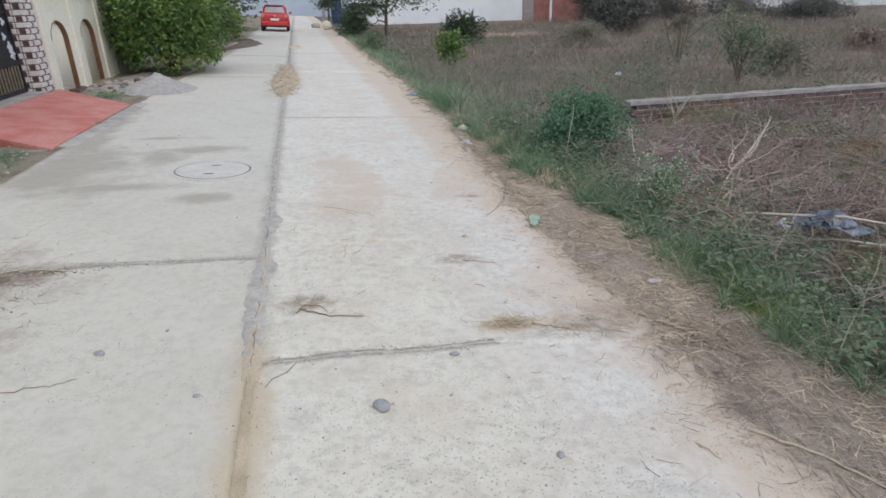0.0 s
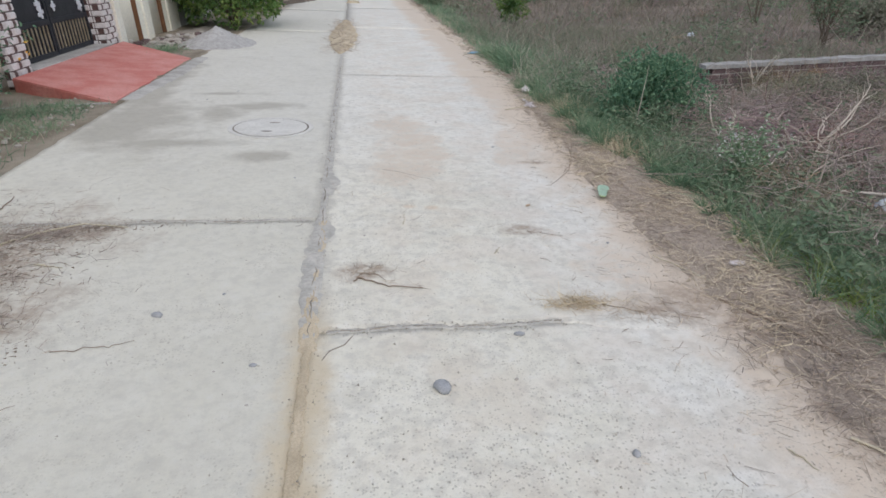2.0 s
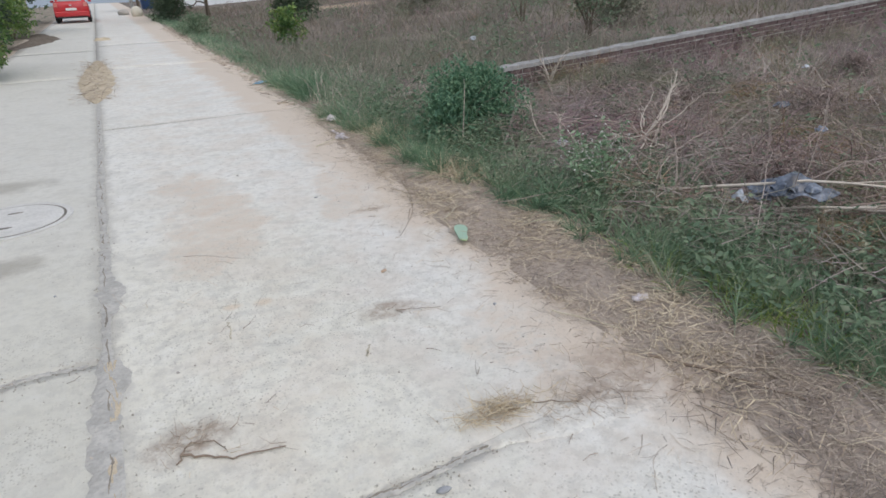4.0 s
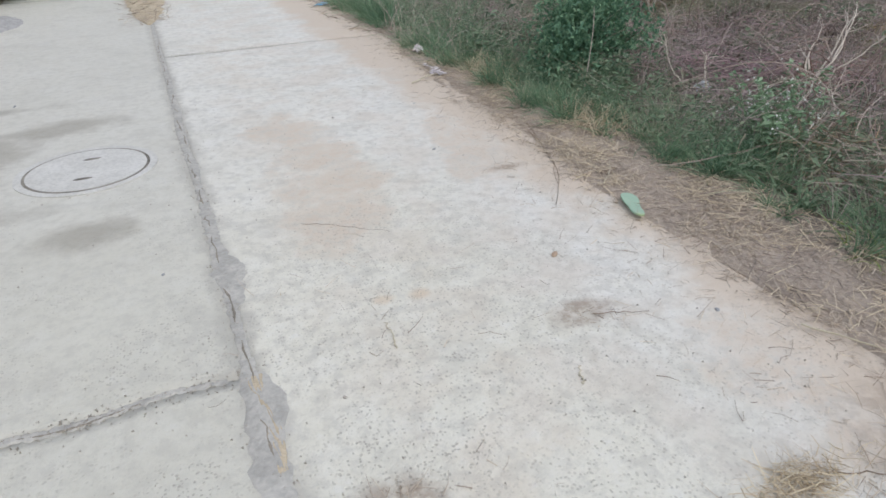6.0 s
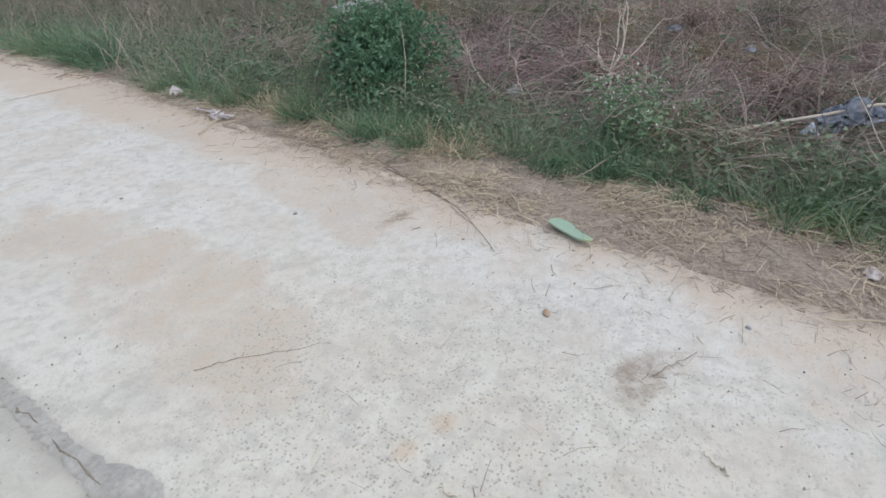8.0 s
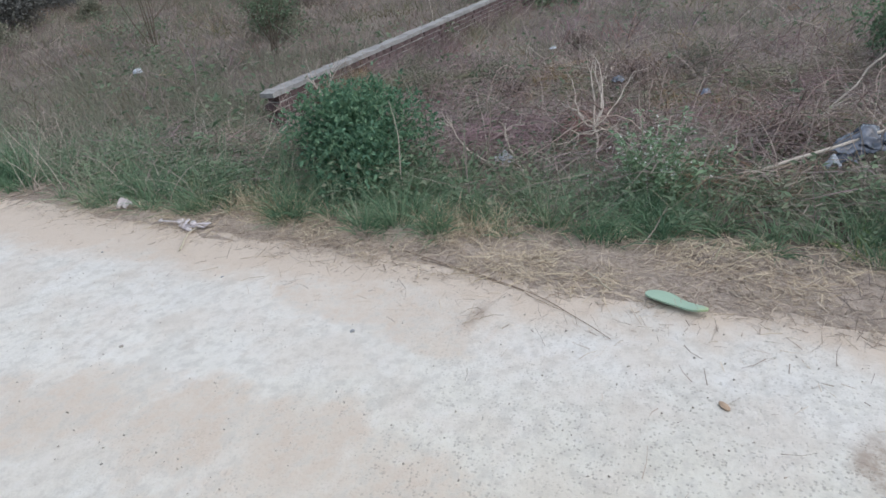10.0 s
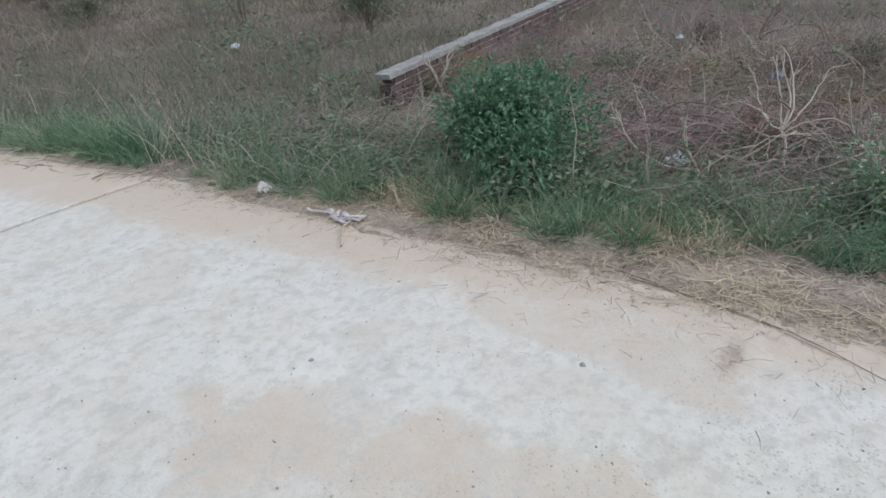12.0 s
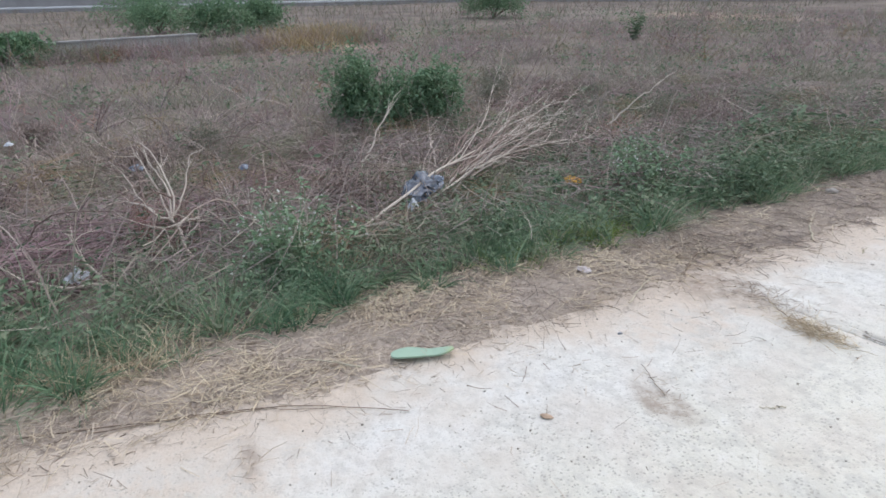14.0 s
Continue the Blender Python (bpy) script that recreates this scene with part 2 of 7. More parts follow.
def concrete():
    m, nt, b = material("worn_concrete")
    co = coords(nt)
    sep = nt.nodes.new("ShaderNodeSeparateXYZ")
    nt.links.new(co, sep.inputs[0])
    broad = noise_at(nt, co, 0.9, 5)
    mid = noise_at(nt, co, 6.0, 6, 0.65)
    fine = noise_at(nt, co, 55.0, 4, 0.7)
    warp = noise_at(nt, co, 2.6, 6, 0.62)
    col = mixc(nt, span(nt, broad, 0.3, 0.7), (0.655, 0.63, 0.56), (0.725, 0.70, 0.63))
    col = mixc(nt, span(nt, mid, 0.4, 0.75), col, (0.73, 0.71, 0.655))
    col = mixc(nt, calc(nt, "MULTIPLY", span(nt, fine, 0.5, 0.8), 0.35), col, (0.40, 0.38, 0.33))
    cream = span(nt, calc(nt, "ADD", sep.outputs[0], calc(nt, "MULTIPLY", calc(nt, "SUBTRACT", warp, 0.5), 1.4)), 1.15, 0.45)
    cream = calc(nt, "MULTIPLY", cream, span(nt, sep.outputs[1], 6.5, 4.0, 0.2, 1.0))
    col = mixc(nt, calc(nt, "MULTIPLY", cream, 0.7), col, mixc(nt, 1.0, col, (1.0, 0.985, 0.91), "MULTIPLY"))
    blotch = noise_at(nt, co, 17.0, 5, 0.65)
    col = mixc(nt, calc(nt, "MULTIPLY", span(nt, blotch, 0.44, 0.66), 0.5), col, (0.49, 0.465, 0.41))
    col = mixc(nt, calc(nt, "MULTIPLY", span(nt, blotch, 0.45, 0.28), 0.4), col, (0.74, 0.72, 0.67))
    col = mixc(nt, calc(nt, "MULTIPLY", span(nt, sep.outputs[0], -0.33, -0.37), 0.45), col, (0.51, 0.49, 0.42))
    # scuffed grey streaks
    scuff = span(nt, noise_at(nt, co, 3.2, 6, 0.7), 0.5, 0.68)
    col = mixc(nt, calc(nt, "MULTIPLY", scuff, 0.35), col, (0.47, 0.445, 0.39))
    # trodden dust and sand
    sand = total(nt, [blob(nt, co, 0.28, 6.2, 0.3, 0.5, warp), blob(nt, co, 0.34, 5.7, 0.3, 0.45, warp), blob(nt, co, 0.3, 5.25, 0.4, 0.45, warp), blob(nt, co, 0.2, 4.8, 0.35, 0.4, warp), blob(nt, co, 1.3, 5.7, 0.26, 0.5, warp),
                      blob(nt, co, 1.25, 5.15, 0.3, 0.5, warp), blob(nt, co, 1.6, 7.2, 0.3, 1.0, warp), blob(nt, co, 1.4, 3.1, 0.4, 0.5, warp), blob(nt, co, 1.3, 2.75, 0.5, 0.16, warp)])
    sand = span(nt, sand, 0.0, 0.85)
    sand = calc(nt, "MULTIPLY", sand, calc(nt, "MULTIPLY", span(nt, mid, 0.3, 0.62, 0.5, 1.0), span(nt, blotch, 0.64, 0.44, 0.5, 1.0)))
    verge = span(nt, calc(nt, "ADD", sep.outputs[0], calc(nt, "MULTIPLY", warp, 0.9)), 1.6, 2.1)
    lane = calc(nt, "MULTIPLY", calc(nt, "MULTIPLY", span(nt, sep.outputs[0], -0.3, 0.2), span(nt, warp, 0.42, 0.62)), 0.34)
    dust = calc(nt, "MULTIPLY", calc(nt, "MAXIMUM", total(nt, [sand, lane]), calc(nt, "MULTIPLY", verge, 1.3, True)), 0.86)
    col = mixc(nt, dust, col, (0.60, 0.50, 0.395))
    brown = total(nt, [blob(nt, co, 0.87, 3.64, 0.17, 0.08, warp), blob(nt, co, 1.3, 5.0, 0.16, 0.06, warp), blob(nt, co, -0.1, 3.12, 0.17, 0.1, warp), blob(nt, co, 1.75, 2.2, 0.34, 1.7, warp), blob(nt, co, 1.5, 2.75, 0.4, 0.3, warp), blob(nt, co, 1.3, 2.66, 0.2, 0.08, warp),
                       blob(nt, co, -2.2, 3.1, 0.85, 1.1, warp), blob(nt, co, -2.1, 3.5, 0.6, 0.5, warp), blob(nt, co, -1.85, 3.66, 0.45, 0.2, warp), blob(nt, co, -1.75, 2.75, 0.3, 0.14, warp), blob(nt, co, -1.8, 3.15, 0.3, 0.25, warp), blob(nt, co, -0.35, 14.0, 0.4, 3.2, warp)])
    col = mixc(nt, calc(nt, "MULTIPLY", calc(nt, "MULTIPLY", brown, span(nt, blotch, 0.36, 0.6, 0.4, 1.0)), 0.75), col, (0.33, 0.255, 0.195))
    rust = total(nt, [blob(nt, co, 0.35, 4.02, 0.06, 0.05, warp), blob(nt, co, 0.2, 4.05, 0.05, 0.04, warp)])
    col = mixc(nt, calc(nt, "MULTIPLY", rust, 0.5), col, (0.62, 0.47, 0.32))
    # damp and oily marks
    dark = total(nt, [blob(nt, co, -1.12, 7.05, 0.5, 0.26, warp), blob(nt, co, -0.87, 5.2, 0.36, 0.17, warp), blob(nt, co, -1.6, 7.7, 0.5, 0.12, warp),
                      blob(nt, co, -2.3, 6.2, 0.45, 0.75, warp), blob(nt, co, -2.35, 7.4, 0.3, 0.8, warp), blob(nt, co, -2.2, 6.3, 0.75, 1.3, warp), blob(nt, co, -1.5, 6.7, 0.3, 0.4, warp), blob(nt, co, -2.4, 8.6, 0.22, 1.8, warp), blob(nt, co, -1.7, 5.6, 0.6, 0.15, warp)])
    col = mixc(nt, calc(nt, "MULTIPLY", dark, 0.55), col, (0.29, 0.26, 0.21))
    # grime beside the joints
    def near(sock, at, wide):
        off = calc(nt, "ABSOLUTE", calc(nt, "SUBTRACT", sock, at))
        return span(nt, calc(nt, "SUBTRACT", off, calc(nt, "MULTIPLY", calc(nt, "SUBTRACT", mid, 0.5), 0.22)), wide, wide * 0.2)
    lhs = span(nt, sep.outputs[0], -0.33, -0.37)
    rhs = calc(nt, "MULTIPLY", span(nt, sep.outputs[0], -0.37, -0.33), span(nt, sep.outputs[0], 1.3, 0.7))
    grime = total(nt, [near(sep.outputs[0], -0.353, 0.10), calc(nt, "MULTIPLY", lhs, near(sep.outputs[1], 3.84, 0.05)), calc(nt, "MULTIPLY", lhs, near(sep.outputs[1], 14.5, 0.08)), calc(nt, "MULTIPLY", lhs, near(sep.outputs[1], 20.7, 0.1)),
                       calc(nt, "MULTIPLY", rhs, near(sep.outputs[1], 2.58, 0.035)), calc(nt, "MULTIPLY", rhs, near(sep.outputs[1], 9.1, 0.05))])
    col = mixc(nt, calc(nt, "MULTIPLY", grime, 0.55), col, (0.40, 0.375, 0.325))
    # yellow sand trodden out of the open joint
    spill = calc(nt, "MULTIPLY", near(sep.outputs[0], -0.35, 0.14), span(nt, sep.outputs[1], 3.2, 2.2))
    col = mixc(nt, calc(nt, "MULTIPLY", spill, 0.85), col, (0.58, 0.49, 0.345))
    # pits and exposed grit
    vo = nd(nt, "ShaderNodeTexVoronoi", Scale=92.0)
    nt.links.new(co, vo.inputs["Vector"])
    pick = nt.nodes.new("ShaderNodeSeparateXYZ")
    nt.links.new(vo.outputs["Color"], pick.inputs[0])
    worn = calc(nt, "MAXIMUM", calc(nt, "MULTIPLY", span(nt, noise_at(nt, co, 2.4, 5), 0.4, 0.66), span(nt, sep.outputs[1], 6.2, 4.2, 0.35, 1.0)), total(nt, [blob(nt, co, 0.4, 4.0, 1.1, 1.5, warp), blob(nt, co, 0.5, 1.6, 1.2, 1.3, warp)]))
    dots = calc(nt, "MULTIPLY", span(nt, calc(nt, "ADD", vo.outputs["Distance"], calc(nt, "MULTIPLY", calc(nt, "SUBTRACT", fine, 0.5), 1.6)), 0.46, 0.2), span(nt, pick.outputs[0], 0.45, 0.75))
    pit = calc(nt, "MULTIPLY", dots, worn)
    vo2 = nd(nt, "ShaderNodeTexVoronoi", Scale=120.0)
    nt.links.new(co, vo2.inputs["Vector"])
    grit = calc(nt, "MULTIPLY", span(nt, vo2.outputs["Distance"], 0.25, 0.1), span(nt, mid, 0.45, 0.65))
    col = mixc(nt, calc(nt, "MULTIPLY", calc(nt, "MAXIMUM", pit, calc(nt, "MULTIPLY", grit, 0.6)), 0.5), col, (0.30, 0.27, 0.22))
    nt.links.new(col, b.inputs["Base Color"])
    b.inputs["Roughness"].default_value = 0.85
    b.inputs["Specular IOR Level"].default_value = 0.25
    h = calc(nt, "SUBTRACT", calc(nt, "ADD", fine, calc(nt, "MULTIPLY", mid, 1.5)), calc(nt, "MULTIPLY", pit, 0.5))
    bumped(nt, b, h, 0.6, 0.007)
    return m


def soil():
    m, nt, b = material("soil")
    co = coords(nt)
    sep = nt.nodes.new("ShaderNodeSeparateXYZ")
    nt.links.new(co, sep.inputs[0])
    warp = noise_at(nt, co, 2.0, 6, 0.6)
    fine = noise_at(nt, co, 38, 5, 0.7)
    field = mixc(nt, span(nt, noise_at(nt, co, 0.5, 5), 0.35, 0.65), (0.15, 0.125, 0.105), (0.24, 0.20, 0.165))
    pale = mixc(nt, span(nt, fine, 0.35, 0.7), (0.50, 0.42, 0.345), (0.38, 0.315, 0.255))
    old = span(nt, calc(nt, "ADD", sep.outputs[1], calc(nt, "MULTIPLY", calc(nt, "SUBTRACT", warp, 0.5), 3.0)), 4.4, 2.4)
    pale = mixc(nt, calc(nt, "MULTIPLY", old, 0.4), pale, (0.31, 0.255, 0.205))
    f = span(nt, calc(nt, "ADD", sep.outputs[0], calc(nt, "MULTIPLY", calc(nt, "SUBTRACT", warp, 0.5), 1.2)), 2.0, 2.5)
    col = mixc(nt, f, pale, field)
    earth = mixc(nt, span(nt, warp, 0.35, 0.65), (0.20, 0.17, 0.125), (0.33, 0.285, 0.225))
    col = mixc(nt, span(nt, sep.outputs[0], -2.3, -2.6), col, earth)
    far_sand = total(nt, [blob(nt, co, 12.5, 38, 3.2, 2.6, warp), blob(nt, co, 20, -19, 5, 2.5, warp), blob(nt, co, 19.5, -0.5, 2.5, 2.0, warp)])
    col = mixc(nt, far_sand, col, (0.50, 0.38, 0.27))
    col = mixc(nt, calc(nt, "MULTIPLY", span(nt, fine, 0.5, 0.8), 0.5), col, (0.14, 0.115, 0.09))
    nt.links.new(col, b.inputs["Base Color"])
    b.inputs["Roughness"].default_value = 0.95
    b.inputs["Specular IOR Level"].default_value = 0.1
    bumped(nt, b, fine, 0.8, 0.02)
    return m


CONCRETE = concrete()
SOIL = soil()
MORTAR = plain("grey_mortar", (0.41, 0.39, 0.35), (0.54, 0.515, 0.46), 14, 0.9, 0.9, 60)
JOINT = plain("joint_dirt", (0.22, 0.195, 0.16), (0.36, 0.315, 0.25), 12, 0.95, 0.6, 80)
SAND = plain("sand", (0.46, 0.38, 0.265), (0.60, 0.505, 0.365), 5, 0.95, 0.7, 120)
GRAVEL = plain("grey_gravel", (0.37, 0.355, 0.335), (0.48, 0.465, 0.44), 14, 0.95, 1.0, 50)
BRICK = plain("old_brick", (0.10, 0.07, 0.067), (0.17, 0.115, 0.11), 5, 0.9, 0.6, 60)
COPING = plain("lichen_grey_coping", (0.27, 0.26, 0.245), (0.40, 0.385, 0.36), 6, 0.9, 0.7, 40)
CEMENT = plain("weathered_cement", (0.36, 0.34, 0.31), (0.52, 0.50, 0.46), 4, 0.9, 0.6, 50)
RED_PAINT = plain("red_oxide_paint", (0.53, 0.17, 0.14), (0.62, 0.29, 0.25), 3, 0.75, 0.3, 40)
CREAM = plain("cream_wall_paint", (0.90, 0.86, 0.74), (0.86, 0.81, 0.68), 2, 0.7, 0.2, 30)
BROWN_PAINT_SHADE = plain("brown_paint_shade", (0.16, 0.075, 0.035), (0.21, 0.10, 0.05), 6, 0.6, 0.2, 30)
STONE = plain("rubble_stone", (0.34, 0.31, 0.27), (0.46, 0.42, 0.37), 9, 0.9, 0.8, 50, island=True)
WHITEWASH = plain("whitewashed_wall", (0.86, 0.87, 0.88), (0.78, 0.79, 0.80), 0.6, 0.9, 0.3, 20)
FAR_BRICK = plain("far_red_brick", (0.28, 0.12, 0.10), (0.36, 0.18, 0.15), 2, 0.9, 0.4, 20)
FAR_WALL = plain("far_grey_wall", (0.33, 0.31, 0.30), (0.42, 0.40, 0.39), 0.5, 0.9, 0.3, 15)
BARK = plain("bark", (0.13, 0.10, 0.075), (0.20, 0.16, 0.12), 14, 0.9, 0.8, 70)
DEADWOOD = plain("bleached_deadwood", (0.74, 0.66, 0.56), (0.58, 0.49, 0.40), 14, 0.85, 0.5, 90, island=True)
PALEWEED = ramped("pale_weed_leaf", [(0.154, 0.270, 0.149), (0.253, 0.378, 0.216), (0.396, 0.497, 0.338)], 0.7, 0.2, 2.0, 0.2, 0.2)
STALK = ramped("pale_dry_stalk", [(0.308, 0.248, 0.216), (0.473, 0.389, 0.335), (0.693, 0.594, 0.502)], 0.8, 0.2, 0.9)
STRAW = ramped("dry_straw", [(0.234, 0.187, 0.151), (0.422, 0.345, 0.277), (0.589, 0.493, 0.387), (0.812, 0.692, 0.520)], 0.7, 0.25, 1.6)
BRUSH = ramped("dry_brush", [(0.191, 0.149, 0.149), (0.365, 0.286, 0.276), (0.493, 0.396, 0.375), (0.356, 0.321, 0.252), (0.657, 0.554, 0.488)], 0.85, 0.45, 1.3, 0.2, 0.15, ((0.55, 0.48, (0.70, 0.88, 0.56)), (0.8, 0.5, (0.84, 0.64, 0.76)), (1.1, 0.54, (1.15, 0.76, 0.58))))
DRYGRASS = ramped("dry_field_grass", [(0.207, 0.176, 0.158), (0.335, 0.275, 0.237), (0.246, 0.247, 0.178), (0.414, 0.323, 0.276), (0.345, 0.257, 0.252)], 0.85, 0.55, 0.35, 0.2, 0.15, ((0.25, 0.5, (0.62, 0.75, 0.5)), (0.4, 0.52, (0.72, 0.58, 0.62)), (0.6, 0.58, (1.05, 0.8, 0.55))))
GRASS = ramped("green_grass", [(0.086, 0.165, 0.099), (0.150, 0.271, 0.154), (0.237, 0.371, 0.215), (0.373, 0.451, 0.293), (0.631, 0.543, 0.431)], 0.6, 0.4, 1.5, 0.3, 0.25)
WEED = ramped("weed_leaf", [(0.108, 0.168, 0.108), (0.168, 0.246, 0.149), (0.249, 0.324, 0.203), (0.365, 0.343, 0.243)], 0.75, 0.4, 1.2, 0.15, 0.2)
BUSHLEAF = ramped("bush_leaf", [(0.098, 0.203, 0.131), (0.163, 0.307, 0.184), (0.298, 0.444, 0.260)], 0.7, 0.3, 3.0, 0.2, 0.2)
YELLOWLEAF = ramped("yellow_green_leaf", [(0.065, 0.14, 0.05), (0.12, 0.235, 0.07), (0.21, 0.325, 0.085), (0.42, 0.46, 0.14)], 0.5, 0.5, 2.2, 0.4, 0.25)
# Greyed leaf tones: distance haze is put into the colour.
HAZELEAF = ramped("haze_tinted_leaf", [(0.13, 0.135, 0.125), (0.175, 0.175, 0.16), (0.215, 0.21, 0.19)], 0.8, 0.4, 0.5)
DARKLEAF = ramped("dark_tree_leaf", [(0.05, 0.08, 0.05), (0.08, 0.12, 0.07), (0.13, 0.165, 0.095)], 0.55, 0.35, 1.0, 0.3, 0.15)
DULLLEAF = ramped("dull_shrub_leaf", [(0.07, 0.11, 0.075), (0.11, 0.16, 0.105), (0.17, 0.21, 0.14), (0.24, 0.24, 0.18)], 0.6, 0.4, 1.0, 0.3, 0.15)
DRYLEAF = ramped("dry_shrub_leaf", [(0.22, 0.165, 0.155), (0.36, 0.28, 0.255), (0.46, 0.37, 0.32), (0.56, 0.47, 0.40)], 0.8, 0.3, 1.5, 0.2, 0.15)
BROWNSTRAW = ramped("damp_brown_straw", [(0.173, 0.140, 0.121), (0.291, 0.239, 0.204), (0.408, 0.338, 0.286), (0.612, 0.520, 0.418)], 0.7, 0.4, 1.6)
SOFTLEAF = ramped("soft_shrub_leaf", [(0.103, 0.198, 0.112), (0.172, 0.297, 0.163), (0.253, 0.374, 0.213), (0.322, 0.363, 0.250)], 0.6, 0.4, 1.0, 0.3, 0.2)
OLIVE = ramped("olive_dry_grass", [(0.172, 0.185, 0.132), (0.259, 0.269, 0.192), (0.356, 0.336, 0.258), (0.471, 0.414, 0.342)], 0.75, 0.4, 0.9, 0.2, 0.2)
CANE = ramped("reddish_dry_cane", [(0.210, 0.148, 0.128), (0.360, 0.265, 0.224), (0.540, 0.439, 0.372)], 0.8, 0.2, 1.5)

# ---- ground ----
def ground():
    def axis(fine0, fine1, step, lo, hi):
        a = list(np.arange(fine0, fine1, step))
        g = step
        v = fine1
        while v < hi:
            a.append(v)
            g *= 1.25
            v += g
        a.append(hi)
        g = step
        v = fine0 - step
        pre = []
        while v > lo:
            pre.append(v)
            g *= 1.25
            v -= g
        pre.append(lo)
        return np.array(pre[::-1] + a)
    xs = axis(-5, 12, 0.12, -400, 400)
    ys = axis(-4, 16, 0.15, -300, 600)
    X, Y = np.meshgrid(xs, ys)
    Z = gz(X, Y) + RNG.normal(size=X.shape) * 0.006
    inside = np.clip(np.minimum(edge_r(Y) + 0.05 - X, X - edge_l(Y) - 0.05) / 0.12, 0, 1) * (Y < 101) * (Y > -11)
    Z = Z - 0.14 * inside
    nx, ny = len(xs), len(ys)
    ids = np.arange(nx * ny).reshape(ny, nx)
    F = np.stack([ids[:-1, :-1], ids[:-1, 1:], ids[1:, 1:], ids[1:, :-1]], -1).reshape(-1, 4)
    ob = thing("ground", fast_mesh("ground", np.stack([X, Y, Z], -1).reshape(-1, 3), F), SOIL, smooth=True)
    return tagged(ob, "dry brown soil of the verge and vacant field", "ground", kind="structure")


ground()


# ---- road: cast concrete slabs in two lanes on a bed ----
def slab_mesh(name, left, right, y0, y1, seed, sl, sr):
    step = 0.06 if y0 < 10 else 0.5
    ny = max(4, int((y1 - y0) / step))
    nx = 44 if y0 < 10 else 8
    v = np.linspace(0, 1, ny + 1)
    u = np.linspace(0, 1, nx + 1)
    Y = (y0 + v * (y1 - y0))[:, None] + 0 * u[None, :]
    xl = left(Y) + wob(Y, Y * 0, 4.0, sl) * 0.012 + wob(Y, Y * 0, 13.0, sl + 1) * 0.007 + wob(Y, Y * 0, 41.0, sl + seed) * 0.004
    xr = right(Y) + wob(Y, Y * 0, 4.0, sr) * 0.012 + wob(Y, Y * 0, 13.0, sr + 1) * 0.007 + wob(Y, Y * 0, 41.0, sr + seed) * 0.004
    X = xl + (xr - xl) * u[None, :]
    lo = np.exp(-v * (y1 - y0) / 0.15)[:, None]
    hi = np.exp(-(1 - v) * (y1 - y0) / 0.15)[:, None]
    ends = wob(X, X * 0, 2.1, round(y0, 1)) * 0.035 + wob(X, X * 0, 9.0, round(y0, 1)) * 0.012 + wob(X, X * 0, 31.0, y0 + seed) * 0.005
    ende = wob(X, X * 0, 2.1, round(y1, 1)) * 0.035 + wob(X, X * 0, 9.0, round(y1, 1)) * 0.012 + wob(X, X * 0, 31.0, y1 + seed) * 0.005
    Y = Y + lo * (ends + 0.0025) + hi * (ende - 0.0025)
    Z = -X * SLOPE + wob(X, Y, 1.3) * 0.003 + wob(X, Y, 6.0) * 0.001
    rim = np.minimum(np.minimum(u, 1 - u)[None, :] * nx, np.minimum(v, 1 - v)[:, None] * ny)
    Z = Z - 0.0015 * (rim < 0.5)
    top = np.stack([X, Y, Z], -1)
    ids = np.arange((ny + 1) * (nx + 1)).reshape(ny + 1, nx + 1)
    F = [np.stack([ids[:-1, :-1], ids[:-1, 1:], ids[1:, 1:], ids[1:, :-1]], -1).reshape(-1, 4)]
    ring = np.concatenate([ids[0], ids[1:, -1], ids[-1, -2::-1], ids[-2:0:-1, 0]])
    V = top.reshape(-1, 3)
    low = V[ring] - np.array([0, 0, 0.11])
    o = len(V)
    k = len(ring)
    a = np.arange(k)
    b = (a + 1) % k
    F.append(np.stack([ring[a], o + a, o + b, ring[b]], -1))
    return fast_mesh(name, np.concatenate([V, low]), np.concatenate(F))


def road():
    ys = np.linspace(-11, 101, 113)
    V, F = [], []
    for y in ys:
        for x in (edge_l(y) + 0.05, edge_r(y) + 0.05):
            V.append((x, y, -x * SLOPE - 0.006))
        for x in (edge_r(y) + 0.05, edge_l(y) + 0.05):
            V.append((x, y, -x * SLOPE - 0.12))
    for i in range(len(ys) - 1):
        for j in range(4):
            F.append((i * 4 + j, i * 4 + (j + 1) % 4, i * 4 + 4 + (j + 1) % 4, i * 4 + 4 + j))
    ob = thing("road", fast_mesh("road_bed", np.array(V), np.array(F)), JOINT)
    tagged(ob, "worn pale concrete lane of cast slabs, dusty", "road", kind="structure")
    mid_l = lambda y: -0.361 + 0 * y
    mid_r = lambda y: -0.350 + 0 * y
    ragged = lambda y: edge_r(y) + 0.16 + wob(y, y * 0, 1.4, 2.0) * 0.05 + wob(y, y * 0, 7.0, 1.0) * 0.03
    for i, (a, b) in enumerate(((-10, -2.6), (-2.6, 3.84), (3.84, 14.5), (14.5, 20.7), (20.7, 33.4), (33.4, 46), (46, 60), (60, 80), (80, 100))):
        thing("slab", slab_mesh("slab", edge_l, mid_l, a, b, 1.7 * i, 9.0, 5.0), CONCRETE, ob, smooth=False)
    for i, (a, b) in enumerate(((-10, -3.9), (-3.9, 2.58), (2.58, 9.1), (9.1, 15.6), (15.6, 22.3), (22.3, 35), (35, 48), (48, 61), (61, 80), (80, 100))):
        thing("slab", slab_mesh("slab", mid_r, ragged, a, b, 40 + 1.7 * i, 5.0, 14.0), CONCRETE, ob, smooth=False)
    return ob


ROAD = road()


